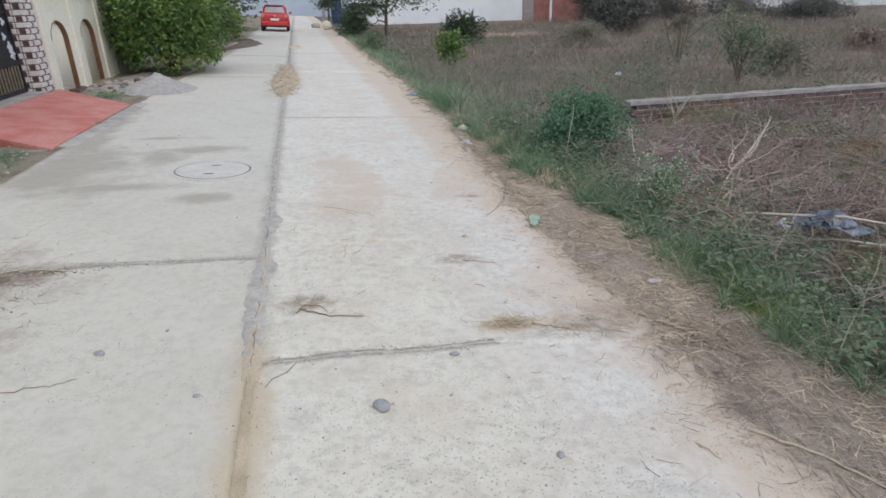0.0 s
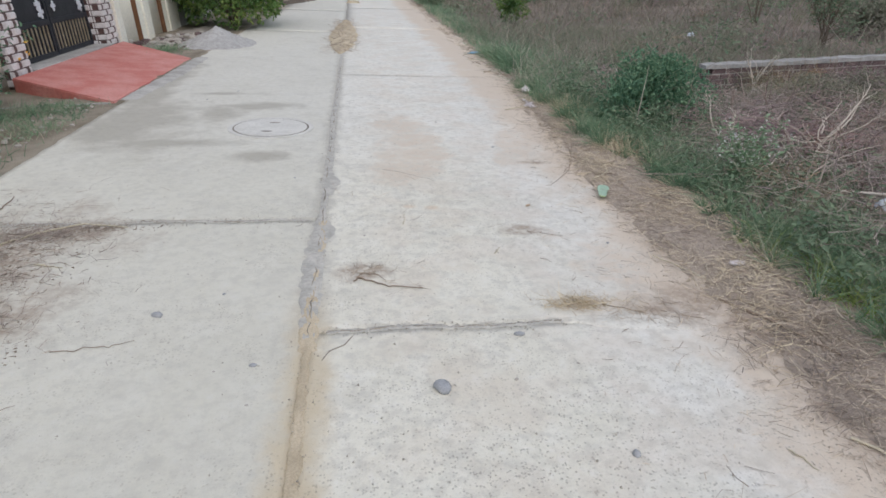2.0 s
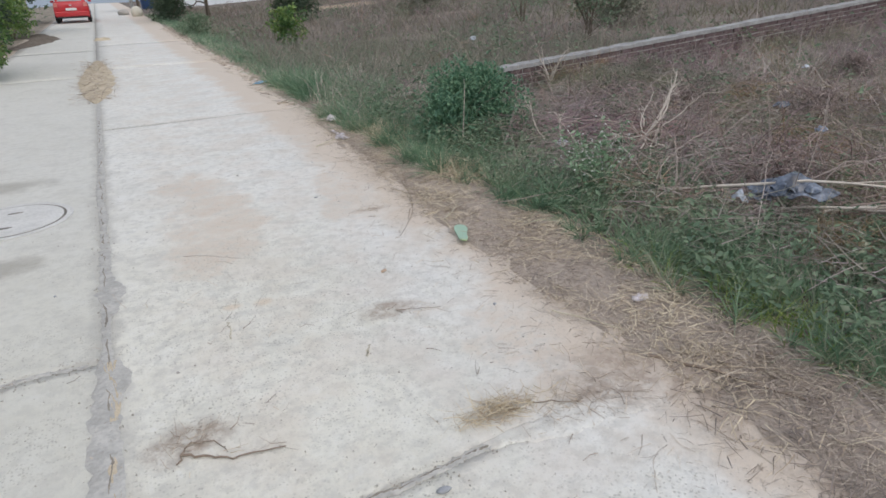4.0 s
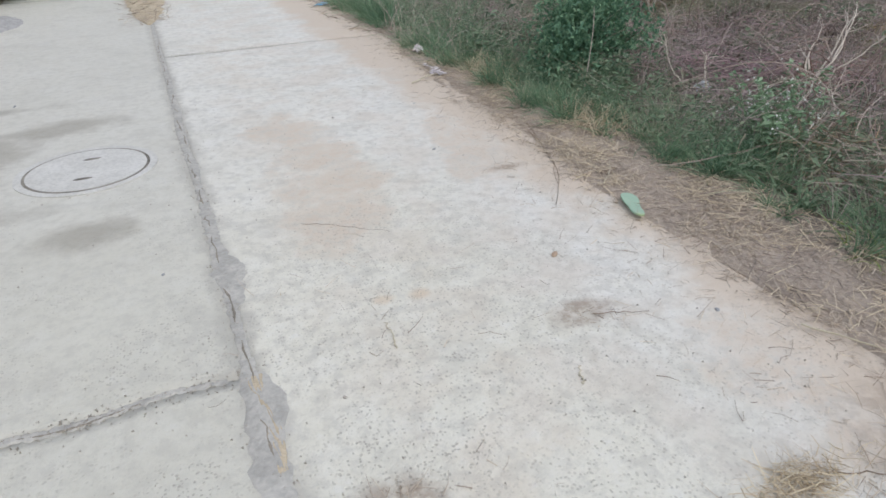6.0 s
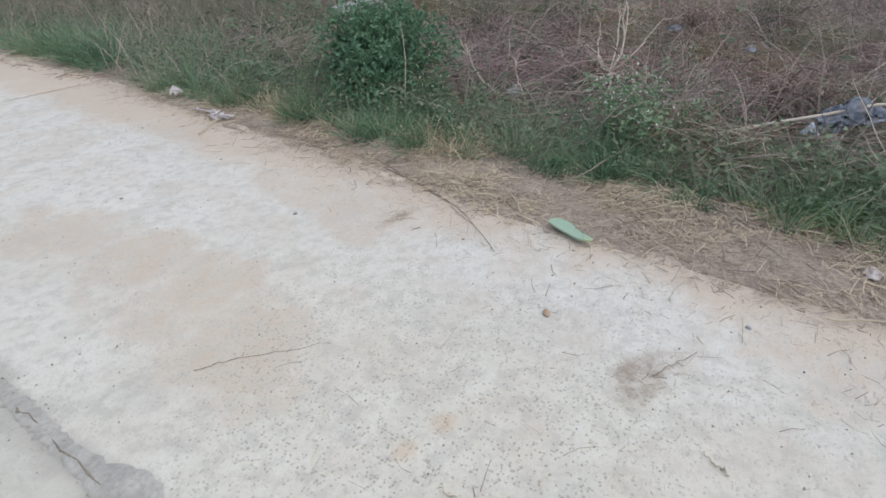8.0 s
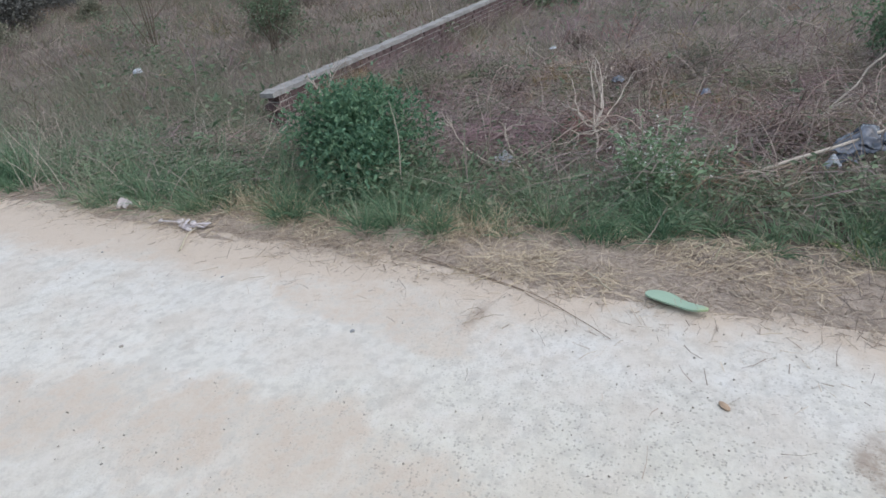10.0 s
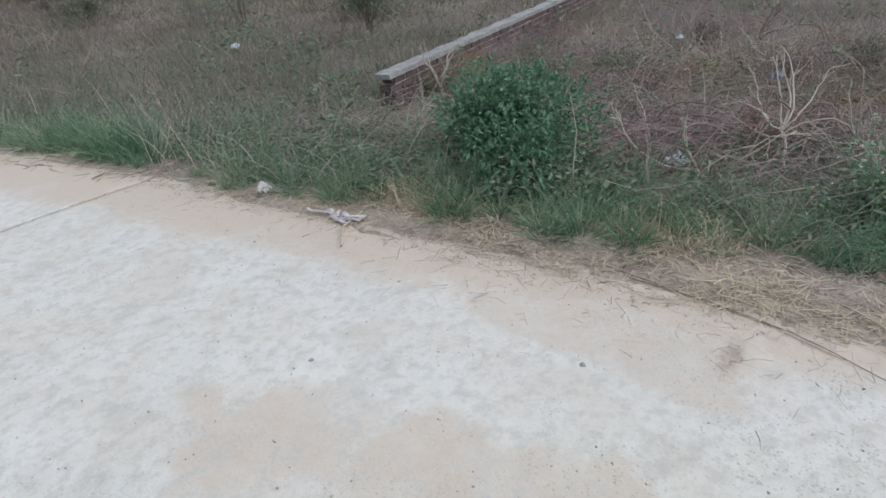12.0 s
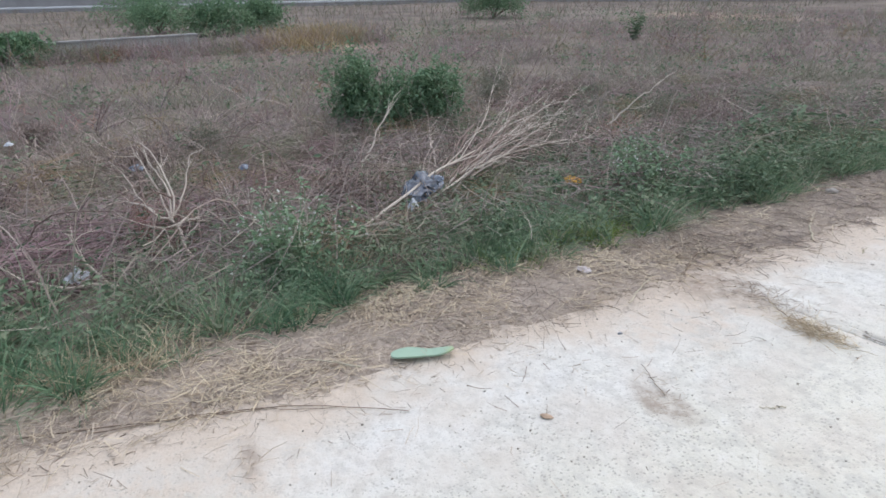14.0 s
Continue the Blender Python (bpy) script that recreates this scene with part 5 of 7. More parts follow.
def antler(x, y, z, stem, arms, r, label, seed, lean=0.0):
    """A dead shrub: a bent stem that forks into a few long curved arms with short side twigs."""
    rng = np.random.default_rng(seed)
    ob = empty("dead_shrub", x, y, z)
    tagged(ob, label, "dead shrub")
    def tip(P):
        P = np.array(P, float)
        P[:, 0] += lean * np.maximum(P[:, 2], 0)
        P[:, 2] *= 1 - 0.25 * lean
        return P
    st = thing("stem", fast_mesh("stem", *tube(tip(curve_through(stem, 8)), np.linspace(r * 1.5, r * 1.15, 8), 7)), DEADWOOD, smooth=True)
    st.parent = ob
    for arm in arms:
        Q = tip(curve_through(arm, 11))
        Q[:, 1] = Q[0, 1] + (Q[:, 1] - Q[0, 1]) * 0.8
        Q[1:-1] += rng.normal(size=(9, 3)) * 0.004
        tubes = [tube(Q, np.linspace(r, r * 0.35, 11), 5)]
        for k in range(4):
            j = rng.integers(4, 11)
            d = unit(Q[j] - Q[j - 1]) + rng.normal(size=3) * 0.55
            t2, _ = branching(Q[j], d, rng.uniform(0.06, 0.17), r * 0.4, 1, rng, 0.15, 0.03, 0.5, 2)
            tubes += [v for v in t2 if v[0].shape[0] == t2[0][0].shape[0]]
        quads = join(tubes)
        br = thing("branch", fast_mesh("branch", *quads), DEADWOOD)
        br.parent = ob
    return ob


antler(3.66, 4.96, gzs(3.66, 4.96), [(0.0, -0.04, -0.05), (0.0, 0.03, 0.08), (0.01, 0.03, 0.16), (0.01, 0.08, 0.27)],
       [[(0.01, 0.08, 0.27), (-0.02, 0.22, 0.36), (0.0, 0.29, 0.48), (0.02, 0.36, 0.62)], [(0.01, 0.08, 0.26), (0.05, 0.12, 0.45), (0.06, 0.20, 0.66), (0.03, 0.26, 0.74)],
        [(0.01, 0.07, 0.27), (-0.03, 0.02, 0.44), (-0.05, 0.08, 0.68), (-0.03, 0.20, 0.84)], [(0.01, 0.07, 0.26), (0.05, -0.05, 0.38), (0.08, -0.13, 0.52), (0.10, -0.20, 0.66)],
        [(0.0, 0.02, 0.12), (-0.03, -0.07, 0.19), (-0.04, -0.14, 0.27)], [(0.01, 0.16, 0.33), (0.05, 0.30, 0.40), (0.08, 0.46, 0.42)],
        [(0.0, 0.07, 0.27), (0.03, 0.05, 0.48), (0.02, 0.12, 0.62), (0.0, 0.15, 0.74)]], 0.0075, "bare bleached dead shrub with curved antler-like branches", 21, 0.8)
antler(3.33, 5.50, gzs(3.33, 5.50), [(0.0, -0.10, 0.0), (0.0, -0.03, 0.03), (0.0, 0.03, 0.05)],
       [[(0.0, 0.03, 0.05), (0.0, 0.25, 0.08), (0.01, 0.45, 0.18), (0.02, 0.62, 0.42)], [(0.0, -0.05, 0.04), (0.02, 0.04, 0.16), (0.04, 0.09, 0.26), (0.04, 0.11, 0.36)]], 0.010, "bleached dead twig lying in the brush", 22)


def canes():
    """Long arching reddish stems thrown over one another."""
    rng = np.random.default_rng(91)
    for cx, cy, spread, k, lab in ((4.2, 4.7, 0.7, 60, "arching reddish dry canes tangled in the plot"), (4.0, 3.7, 0.7, 40, "arching reddish dry canes tangled in the plot"), (4.4, 2.2, 0.8, 34, "arching brown dry canes over the dead branches"), (4.6, 6.6, 1.0, 34, "arching reddish dry canes before the brick wall"), (6.3, 4.2, 1.2, 40, "reddish dry canes in the brush")):
        tubes = []
        for i in range(k):
            x, y = cx + rng.normal(0, spread * 0.5), cy + rng.normal(0, spread * 0.6)
            a = rng.uniform(0, 2 * np.pi)
            l = rng.uniform(0.4, 1.1)
            h = rng.uniform(0.2, 0.55)
            z = gzs(x, y)
            dx, dy = math.cos(a) * l, math.sin(a) * l
            Q = curve_through([(x, y, z), (x + dx * 0.2, y + dy * 0.25, z + h * 0.8), (x + dx * 0.6, y + dy * 0.55, z + h), (x + dx, y + dy * 0.9, z + h * rng.uniform(0.2, 0.9))], 10)
            Q[1:] += rng.normal(size=(9, 3)) * 0.008
            r = rng.uniform(0.003, 0.0062)
            tubes.append(tube(Q, np.linspace(r, r * 0.4, 10), 4))
        stuff("dry_canes", join(tubes), CANE, lab, "dry canes")


canes()
for i in range(9):
    x, y = RNG.uniform(6, 27), RNG.uniform(13, 41)
    if (x - 12.5) ** 2 + (y - 38) ** 2 < 16:
        continue
    bush("shrub", x, y, RNG.uniform(0.6, 1.3), RNG.uniform(0.5, 1.0), 1000, 0.10, (OLIVE, DRYLEAF)[i % 2], ("dull olive shrub in the dry field", "brown half-dead shrub in the field")[i % 2], 300 + i, 6, 1.2, "shrub", fill=0.7)
for i in range(26):
    x, y = RNG.uniform(3.5, 9.5), RNG.uniform(-1.5, 8.2)
    if (x - 3.0) ** 2 + (y - 6.6) ** 2 < 0.7 or (x - 6.9) ** 2 + (y - 2.1) ** 2 < 1.6 or wall_gap(x, y) < 0.5:
        continue
    h = RNG.uniform(0.28, 0.5)
    bush("dry_shrub", x, y, RNG.uniform(0.3, 0.6), h, 1100, 0.032, (DRYLEAF, OLIVE)[(0, 1, 0, 1, 1)[i % 5]],
         ("low brown half-dead shrub in the brush", "low olive dry shrub in the brush", "low brown half-dead shrub in the brush", "low olive dry shrub in the brush", "low olive dry shrub in the brush")[i % 5], 200 + i, 8, 1.1, "shrub", fill=0.8)


def thicket():
    """Leafless brown shrubs that give the brush its lumps and gaps."""
    rng = np.random.default_rng(77)
    tubes = []
    for i in range(300):
        x, y = rng.uniform(2.7, 8.5), rng.uniform(-2.5, 8.7)
        if wob(x, y, 0.8, 7.0) < -0.35 or wall_gap(x, y) < 0.5 or (x - 3.0) ** 2 + (y - 6.6) ** 2 < 0.4:
            continue
        h = rng.uniform(0.25, 0.6)
        z = gzs(x, y)
        for k in range(4):
            a = rng.uniform(0, 2 * np.pi)
            s = rng.uniform(0.3, 1.6)
            t2, _ = branching((x + rng.normal(0, 0.03), y + rng.normal(0, 0.03), z - 0.02), (math.cos(a) * s, math.sin(a) * s, 1.0), h * rng.uniform(0.6, 1.0), rng.uniform(0.0035, 0.006), 2 if x < 6 else 1, rng, 0.16, -0.02, 0.5, 3)
            tubes += t2
    for i in range(130):
        x, y = rng.uniform(3.2, 26), rng.uniform(9.6, 38)
        if i % 2:
            x, y = rng.uniform(8.5, 22), rng.uniform(-16, 8.5)
        if abs(x - 12.5) < 3 and abs(y - 38) < 3:
            continue
        h = rng.uniform(0.45, 1.0)
        for k in range(4):
            a = rng.uniform(0, 2 * np.pi)
            s = rng.uniform(0.3, 1.3)
            t2, _ = branching((x, y, gzs(x, y) - 0.02), (math.cos(a) * s, math.sin(a) * s, 1.0), h * rng.uniform(0.6, 1.0), 0.011, 1, rng, 0.16, -0.02, 0.5, 4)
            tubes += t2
    stuff("dry_thicket", join(tubes), BRUSH, "leafless brown shrubs tangled over the vacant plot", "dry brush")


thicket()


def dead_branch(name, pts, r, label, seed, twigs=6, mat_=None, spread=0.35):
    rng = np.random.default_rng(seed)
    mat_ = mat_ or DEADWOOD
    P = np.array(pts, float)
    t = np.linspace(0, 1, 9)
    s = np.linspace(0, 1, len(P))
    Q = np.stack([np.interp(t, s, P[:, i]) for i in range(3)], -1)
    Q[1:-1] += rng.normal(size=(7, 3)) * 0.012
    ob = empty(name, *Q[0])
    tagged(ob, label, "branch")
    L = np.linalg.norm(Q[-1] - Q[0])
    st = thing("stem", fast_mesh("stem", *tube(Q - Q[0], np.linspace(r, r * 0.4, 9), 6)), mat_, smooth=True)
    st.parent = ob
    for i in range(twigs):
        j = rng.integers(3, 9)
        d = unit(Q[j] - Q[j - 1]) + rng.normal(size=3) * spread
        t2, _ = branching(Q[j] - Q[0], d, L * rng.uniform(0.25, 0.5), r * 0.45, 1, rng, 0.1, 0.0, spread, 3)
        br = thing("twig", fast_mesh("twig", *join(t2)), mat_)
        br.parent = ob
    return ob


dead_branch("dead_branch", [(3.05, 4.0, -0.10), (3.38, 3.35, 0.05), (3.75, 2.85, 0.05), (4.55, 1.98, 0.02)], 0.011, "long bleached dead branch over the plastic bag", 31, 7, spread=0.16)
dead_branch("dead_branch", [(3.3, 3.45, -0.14), (3.55, 2.95, 0.0), (3.75, 2.4, 0.02), (4.0, 1.66, -0.03)], 0.010, "long forked dead branch on the brush", 32, 8, spread=0.16)
dead_branch("dead_branch", [(3.5, 3.2, -0.12), (4.0, 2.5, 0.0), (5.0, 1.35, -0.02)], 0.009, "dry brown dead branch on the brush", 34, 8, spread=0.16)
fan = np.random.default_rng(341)
for i in range(22):
    u, v = fan.uniform(0, 1), fan.uniform(0.55, 1.0)
    a, b = 3.62 + fan.normal(0, 0.08), 2.95 + fan.normal(0, 0.12)
    c, d = a + (0.15 + 1.25 * u) * v, b - (1.35 - 0.1 * u) * v
    dead_branch("dead_branch", [(a, b, -0.06 + fan.normal(0, 0.04)), ((a + c) / 2, (b + d) / 2, 0.03 + fan.normal(0, 0.05)), (c, d, -0.02 + fan.normal(0, 0.06))], fan.uniform(0.004, 0.007), "slender dry branch of the cut pile", 360 + i, 3, CANE if i % 4 else STALK, 0.22)
dead_branch("dead_branch", [(4.5, 3.5, -0.25), (4.6, 3.3, 0.05), (4.75, 3.05, 0.34)], 0.010, "upright broken dead stalk", 35, 1)
dead_branch("dead_branch", [(4.5, 0.75, -0.1), (4.45, 0.45, 0.12), (4.4, 0.15, 0.32)], 0.009, "upright pale dead stalk", 36, 2)
dead_branch("dead_branch", [(3.25, 7.75, -0.2), (3.4, 7.6, 0.0), (3.5, 7.5, 0.12)], 0.010, "pale broken stick leaning in the weeds", 37, 1)
for i in range(16):
    a, b = RNG.uniform(3.1, 5.2), RNG.uniform(0.0, 5.5)
    ang = RNG.uniform(0, 2 * math.pi)
    l = RNG.uniform(0.35, 0.9)
    zz = gzs(a, b)
    dead_branch("dead_branch", [(a, b, zz + 0.05), (a + 0.5 * l * math.cos(ang), b + 0.5 * l * math.sin(ang), zz + RNG.uniform(0.15, 0.32)), (a + l * math.cos(ang), b + l * math.sin(ang), zz + RNG.uniform(0.1, 0.4))],
                RNG.uniform(0.004, 0.008), "thin dead branch caught in the brush", 50 + i, 3)

dead_branch("broken_stick", [(3.0, 4.38, -0.2), (3.01, 4.34, -0.05), (3.03, 4.31, 0.09)], 0.008, "short pale broken stick standing in the weeds", 71, 0)

# ---- gate house front ----
def compound_wall():
    """Cream wall with two arched niches; right jambs painted brown, arch edges browned for their shade."""
    ob = thing("wall_compound", *[fast_mesh("wall_core", *wall_core())], CREAM)
    tagged(ob, "cream painted compound wall with arched niches", "wall", kind="structure")
    bm = bmesh.new()
    xf, xb = -3.95, -4.03
    top, base = 2.05, 0.16
    niches = ((11.86, 12.68, 1.06, 0.32), (13.40, 14.22, 1.06, 0.32))
    def plate(y0, y1, z0, z1):
        add_box(bm, xb, xf, y0, y1, z0, z1)
    ys = [11.5]
    for y0, y1, zs, rise in niches:
        plate(ys[-1], y0, base, top)
        n = 20
        for i in range(n):
            a, b = y0 + (y1 - y0) * i / n, y0 + (y1 - y0) * (i + 1) / n
            f = lambda y: zs + rise * math.sqrt(max(0, 1 - ((y - (y0 + y1) / 2) / ((y1 - y0) / 2)) ** 2))
            za, zb = f(a), f(b)
            v = [bm.verts.new(q) for q in ((xf, a, za), (xf, b, zb), (xf, b, top), (xf, a, top), (xb, a, za), (xb, b, zb), (xb, b, top), (xb, a, top))]
            for q in ((0, 1, 2, 3), (4, 7, 6, 5), (3, 2, 6, 7)):
                bm.faces.new([v[k] for k in q])
        ys.append(y1)
    plate(ys[-1], 15.38, base, top)
    part("niche_front", bm, CREAM, ob)
    for y0, y1, zs, rise in niches:
        bm = bmesh.new()
        # Brown along the arch stands for its shade; the right jamb is paint.
        path = [((y0 + y1) / 2 - (y1 - y0) / 2 * math.cos(math.pi * i / 24), zs + rise * math.sin(math.pi * i / 24)) for i in range(25)] + [(y1, base)]
        c = (y0 + y1) / 2
        prev = None
        for y, z in path:
            k = 0.965
            yi, zi = c + (y - c) * k, min(z, zs) if z <= zs else zs + (z - zs) * k
            cur = [bm.verts.new(q) for q in ((xf + 0.004, y, z), (xb, y, z), (xb, yi, zi), (xf + 0.004, yi, zi))]
            if prev:
                for q in range(4):
                    bm.faces.new((prev[q], prev[(q + 1) % 4], cur[(q + 1) % 4], cur[q]))
            prev = cur
        part("niche_reveal", bm, BROWN_PAINT_SHADE, ob, "niche edge with brown painted jamb and shade-browned arch")
    bm = bmesh.new()
    for y0, y1 in ((11.5, 11.72), (12.95, 13.2), (14.5, 14.72)):
        add_box(bm, xf, xf + 0.035, y0, y1, base, 1.74, 0.004)
    add_box(bm, xf, xf + 0.035, 11.5, 15.38, 1.743, 2.05, 0.004)
    part("pilaster_band", bm, CREAM, ob)
    part("coping", box_bm(-4.32, -3.85, 11.5, 15.46, 2.05, 2.13, 0.01), CREAM, ob)
    part("end_shade_wall", box_bm(-4.28, -3.97, 15.38, 26, 0.1, 2.0, 0.005), CEMENT, ob, "bare cement wall behind the bush")


def wall_core():
    bm = box_bm(-4.28, -4.028, 11.5, 15.38, 0.1, 2.05)
    add_box(bm, -4.28, -4.05, -8, 8.0, 0.1, 2.05)
    V = np.array([v.co[:] for v in bm.verts])
    F = np.array([[v.index for v in f.verts] for f in bm.faces])
    bm.free()
    return V, F


compound_wall()

TILE_WHITE = plain("tile_white", (0.70, 0.66, 0.64), (0.80, 0.77, 0.75), 20, 0.4, 0.2, 60)
TILE_DARK = plain("tile_maroon", (0.09, 0.05, 0.045), (0.16, 0.10, 0.09), 20, 0.4, 0.2, 60)
GROUT = plain("dark_grout", (0.16, 0.12, 0.11), (0.24, 0.19, 0.18), 10, 0.9, 0.3, 60)
BLACK_IRON = plain("black_gate_paint", (0.018, 0.020, 0.026), (0.035, 0.037, 0.045), 8, 0.45, 0.2, 40, 0.2)
GOLD = plain("dull_gold_bar", (0.30, 0.25, 0.17), (0.42, 0.36, 0.26), 8, 0.5, 0.2, 40, 0.3)
SILVER = plain("white_ornament_paint", (0.62, 0.65, 0.68), (0.72, 0.74, 0.77), 10, 0.5, 0.2, 40)


def split_tile(w, h, kind):
    """A block tile: pale cushion with, on every second one, a dark square let in."""
    me = bpy.data.meshes.new("tile")
    bm = bmesh.new()
    g = 0.006
    def cushion(y0, y1, z0, z1, d, mi):
        v0 = [bm.verts.new((0, y, z)) for y, z in ((y0, z0), (y1, z0), (y1, z1), (y0, z1))]
        q = 0.010
        v1 = [bm.verts.new((d, y, z)) for y, z in ((y0 + q, z0 + q), (y1 - q, z0 + q), (y1 - q, z1 - q), (y0 + q, z1 - q))]
        fs = [bm.faces.new(v1)] + [bm.faces.new((v0[i], v0[(i + 1) % 4], v1[(i + 1) % 4], v1[i])) for i in range(4)]
        for f in fs:
            f.material_index = mi
    if kind:
        cushion(g, w * 0.2, g, h - g, 0.022, 0)
        cushion(w * 0.22, w * 0.78, g * 2, h - g * 2, 0.012, 1)
        cushion(w * 0.8, w - g, g, h - g, 0.022, 0)
    else:
        cushion(g, w - g, g, h - g, 0.024, 0)
    bmesh.ops.recalc_face_normals(bm, faces=bm.faces)
    bm.to_mesh(me)
    bm.free()
    me.materials.append(TILE_WHITE)
    me.materials.append(TILE_DARK)
    return me


def pillars():
    w, h = 0.15, 0.088
    kinds = [split_tile(w, h, 0), split_tile(w, h, 1)]
    for y0 in (8.0, 11.05):
        z0 = 0.24
        n = 25
        core = box_bm(-4.40, -3.975, y0 + 0.02, y0 + 0.43, z0 - 0.15, z0 + n * h)
        ob = part("pillar", core, GROUT)
        tagged(ob, "gate pillar clad in white and maroon block tiles", "pillar", "gate pillars", "structure")
        part("cap", box_bm(-4.46, -3.91, y0 - 0.04, y0 + 0.49, z0 + n * h, z0 + n * h + 0.1, 0.012), CREAM, ob)
        for r in range(n):
            for c in range(3):
                k = kinds[(r + c) % 2]
                t = new("tile", k)
                t.parent = ob
                t.matrix_basis = Matrix.Translation((-3.975, y0 + c * w, z0 + r * h))
                s = new("tile", k)
                s.parent = ob
                s.matrix_basis = Matrix.Translation((-3.975 - (c + 1) * w + 0.005, y0 + 0.02, z0 + r * h)) @ Matrix.Rotation(-math.pi / 2, 4, "Z")
                s.matrix_basis = Matrix.Translation((-3.975 - c * w - w, y0 + 0.02, z0 + r * h)) @ Matrix(((0, 1, 0, 0), (-1, 0, 0, 0), (0, 0, 1, 0), (0, 0, 0, 1)))


def flower(bm, y, z, r, x, petals=8):
    """A flat cut-out rosette with rounded lobes."""
    n = petals * 8
    rings = []
    for dx in (0.0, 0.012):
        ring = []
        for i in range(n):
            a = 2 * math.pi * i / n
            rr = r * (0.22 + 0.78 * abs(math.cos(petals * a / 2)) ** 0.7)
            ring.append(bm.verts.new((x + dx, y + math.cos(a) * rr, z + math.sin(a) * rr)))
        rings.append(ring)
    hub = bm.verts.new((x + 0.016, y, z))
    for i in range(n):
        j = (i + 1) % n
        bm.faces.new((rings[0][i], rings[0][j], rings[1][j], rings[1][i]))
        bm.faces.new((rings[1][i], rings[1][j], hub))


def gate():
    ob = empty("gate", -4.2, 9.75, 0.36)
    tagged(ob, "closed black iron double gate with white floral ornaments", "gate")
    def put(name, bm, m, parent=ob, label=""):
        return part(name, bm, m, parent, label)
    x = -4.2
    for y0, y1 in ((8.48, 9.735), (9.765, 11.02)):
        fr = bmesh.new()
        for a, b, c, d in ((y0, y0 + 0.05, 0.38, 2.3), (y1 - 0.05, y1, 0.38, 2.3)):
            add_box(fr, x - 0.025, x + 0.025, a, b, c, d, 0.004)
        for c, d in ((0.38, 0.44), (0.78, 0.85), (2.24, 2.3), (1.52, 1.56)):
            add_box(fr, x - 0.024, x + 0.024, y0 + 0.05, y1 - 0.05, c, d, 0.004)
        leaf = put("gate_leaf", fr, BLACK_IRON)
        put("panel", box_bm(x - 0.008, x + 0.004, y0 + 0.05, y1 - 0.05, 0.85, 2.24), BLACK_IRON, leaf)
        put("kick_panel", box_bm(x - 0.016, x - 0.008, y0 + 0.05, y1 - 0.05, 0.44, 0.78), BLACK_IRON, leaf)
        k = 11
        for i in range(k):
            yy = y0 + 0.09 + (y1 - y0 - 0.18) * i / (k - 1)
            put("bar", box_bm(x - 0.004, x + 0.012, yy - 0.011, yy + 0.011, 0.44, 0.78, 0.003), GOLD, leaf, "dull gold bar" if i == 0 else "")
        c = (y0 + y1) / 2
        for yy, zz, r, p in ((c - 0.12, 1.38, 0.15, 9), (c + 0.3, 1.62, 0.07, 2), (c + 0.4, 1.4, 0.06, 3), (c + 0.32, 1.2, 0.06, 3), (c + 0.42, 1.05, 0.08, 4), (c + 0.45, 0.95, 0.09, 5), (c - 0.42, 1.0, 0.07, 4),
                             (c, 1.85, 0.12, 8), (c - 0.45, 1.7, 0.07, 3), (c + 0.5, 1.75, 0.07, 3), (c - 0.48, 1.3, 0.05, 3)):
            bm = bmesh.new()
            flower(bm, yy, zz, r, x + 0.012, p)
            put("ornament", bm, SILVER, leaf, "white floral ornament")
    put("latch", box_bm(x + 0.02, x + 0.05, 9.7, 9.82, 1.2, 1.24, 0.006), SILVER)


pillars()
gate()


def ramp():
    def prism(name, quad, lows, m, label):
        bm = bmesh.new()
        t = [bm.verts.new(q) for q in quad]
        b = [bm.verts.new((q[0], q[1], z)) for q, z in zip(quad, lows)]
        bm.faces.new(t)
        bm.faces.new(b[::-1])
        for i in range(4):
            bm.faces.new((t[i], t[(i + 1) % 4], b[(i + 1) % 4], b[i]))
        bmesh.ops.bevel(bm, geom=bm.edges[:], offset=0.012, segments=2, affect="EDGES")
        bmesh.ops.subdivide_edges(bm, edges=bm.edges[:], cuts=1, use_grid_fill=True)
        return part(name, bm, m)
    r = prism("entrance_ramp", [(-2.62, 7.12, 0.185), (-2.58, 10.35, 0.175), (-3.9, 11.48, 0.35), (-3.92, 7.85, 0.37)], [0.05, 0.05, 0.05, 0.05], RED_PAINT, "")
    tagged(r, "red painted concrete ramp up to the gate", "ramp")
    part("ramp_kerb", box_bm(-3.9, -2.66, 7.09, 7.118, 0.08, 0.19, 0.008), CEMENT, r, "bare cement footing at the ramp side")
    s = part("gate_sill", box_bm(-4.35, -3.9, 8.46, 11.04, 0.1, 0.372, 0.01), CEMENT)
    tagged(s, "grey cement sill under the gate", "sill", kind="structure")
    smear("cement_apron", [(-2.55, 7.3), (-2.48, 8.6), (-2.45, 10.5)], [0.1, 0.12, 0.1], 0.012, CEMENT, "grey cement fillet along the ramp foot", "cement", 0.3, seed=21.0)


ramp()


def meter_box():
    ob = part("meter_box", box_bm(-4.05, -3.83, 6.95, 7.55, 1.46, 2.0, 0.015), plain("blue_box_paint", (0.14, 0.28, 0.40), (0.18, 0.33, 0.45), 6, 0.5, 0.2, 40))
    tagged(ob, "blue painted steel meter box on the wall", "meter box")
    part("box_door", box_bm(-3.828, -3.815, 7.0, 7.5, 1.5, 1.96, 0.006), ob.data.materials[0], ob)
    part("window_slot", box_bm(-3.814, -3.808, 7.1, 7.4, 1.68, 1.82, 0.002), GROUT, ob, "dark viewing slot")


meter_box()


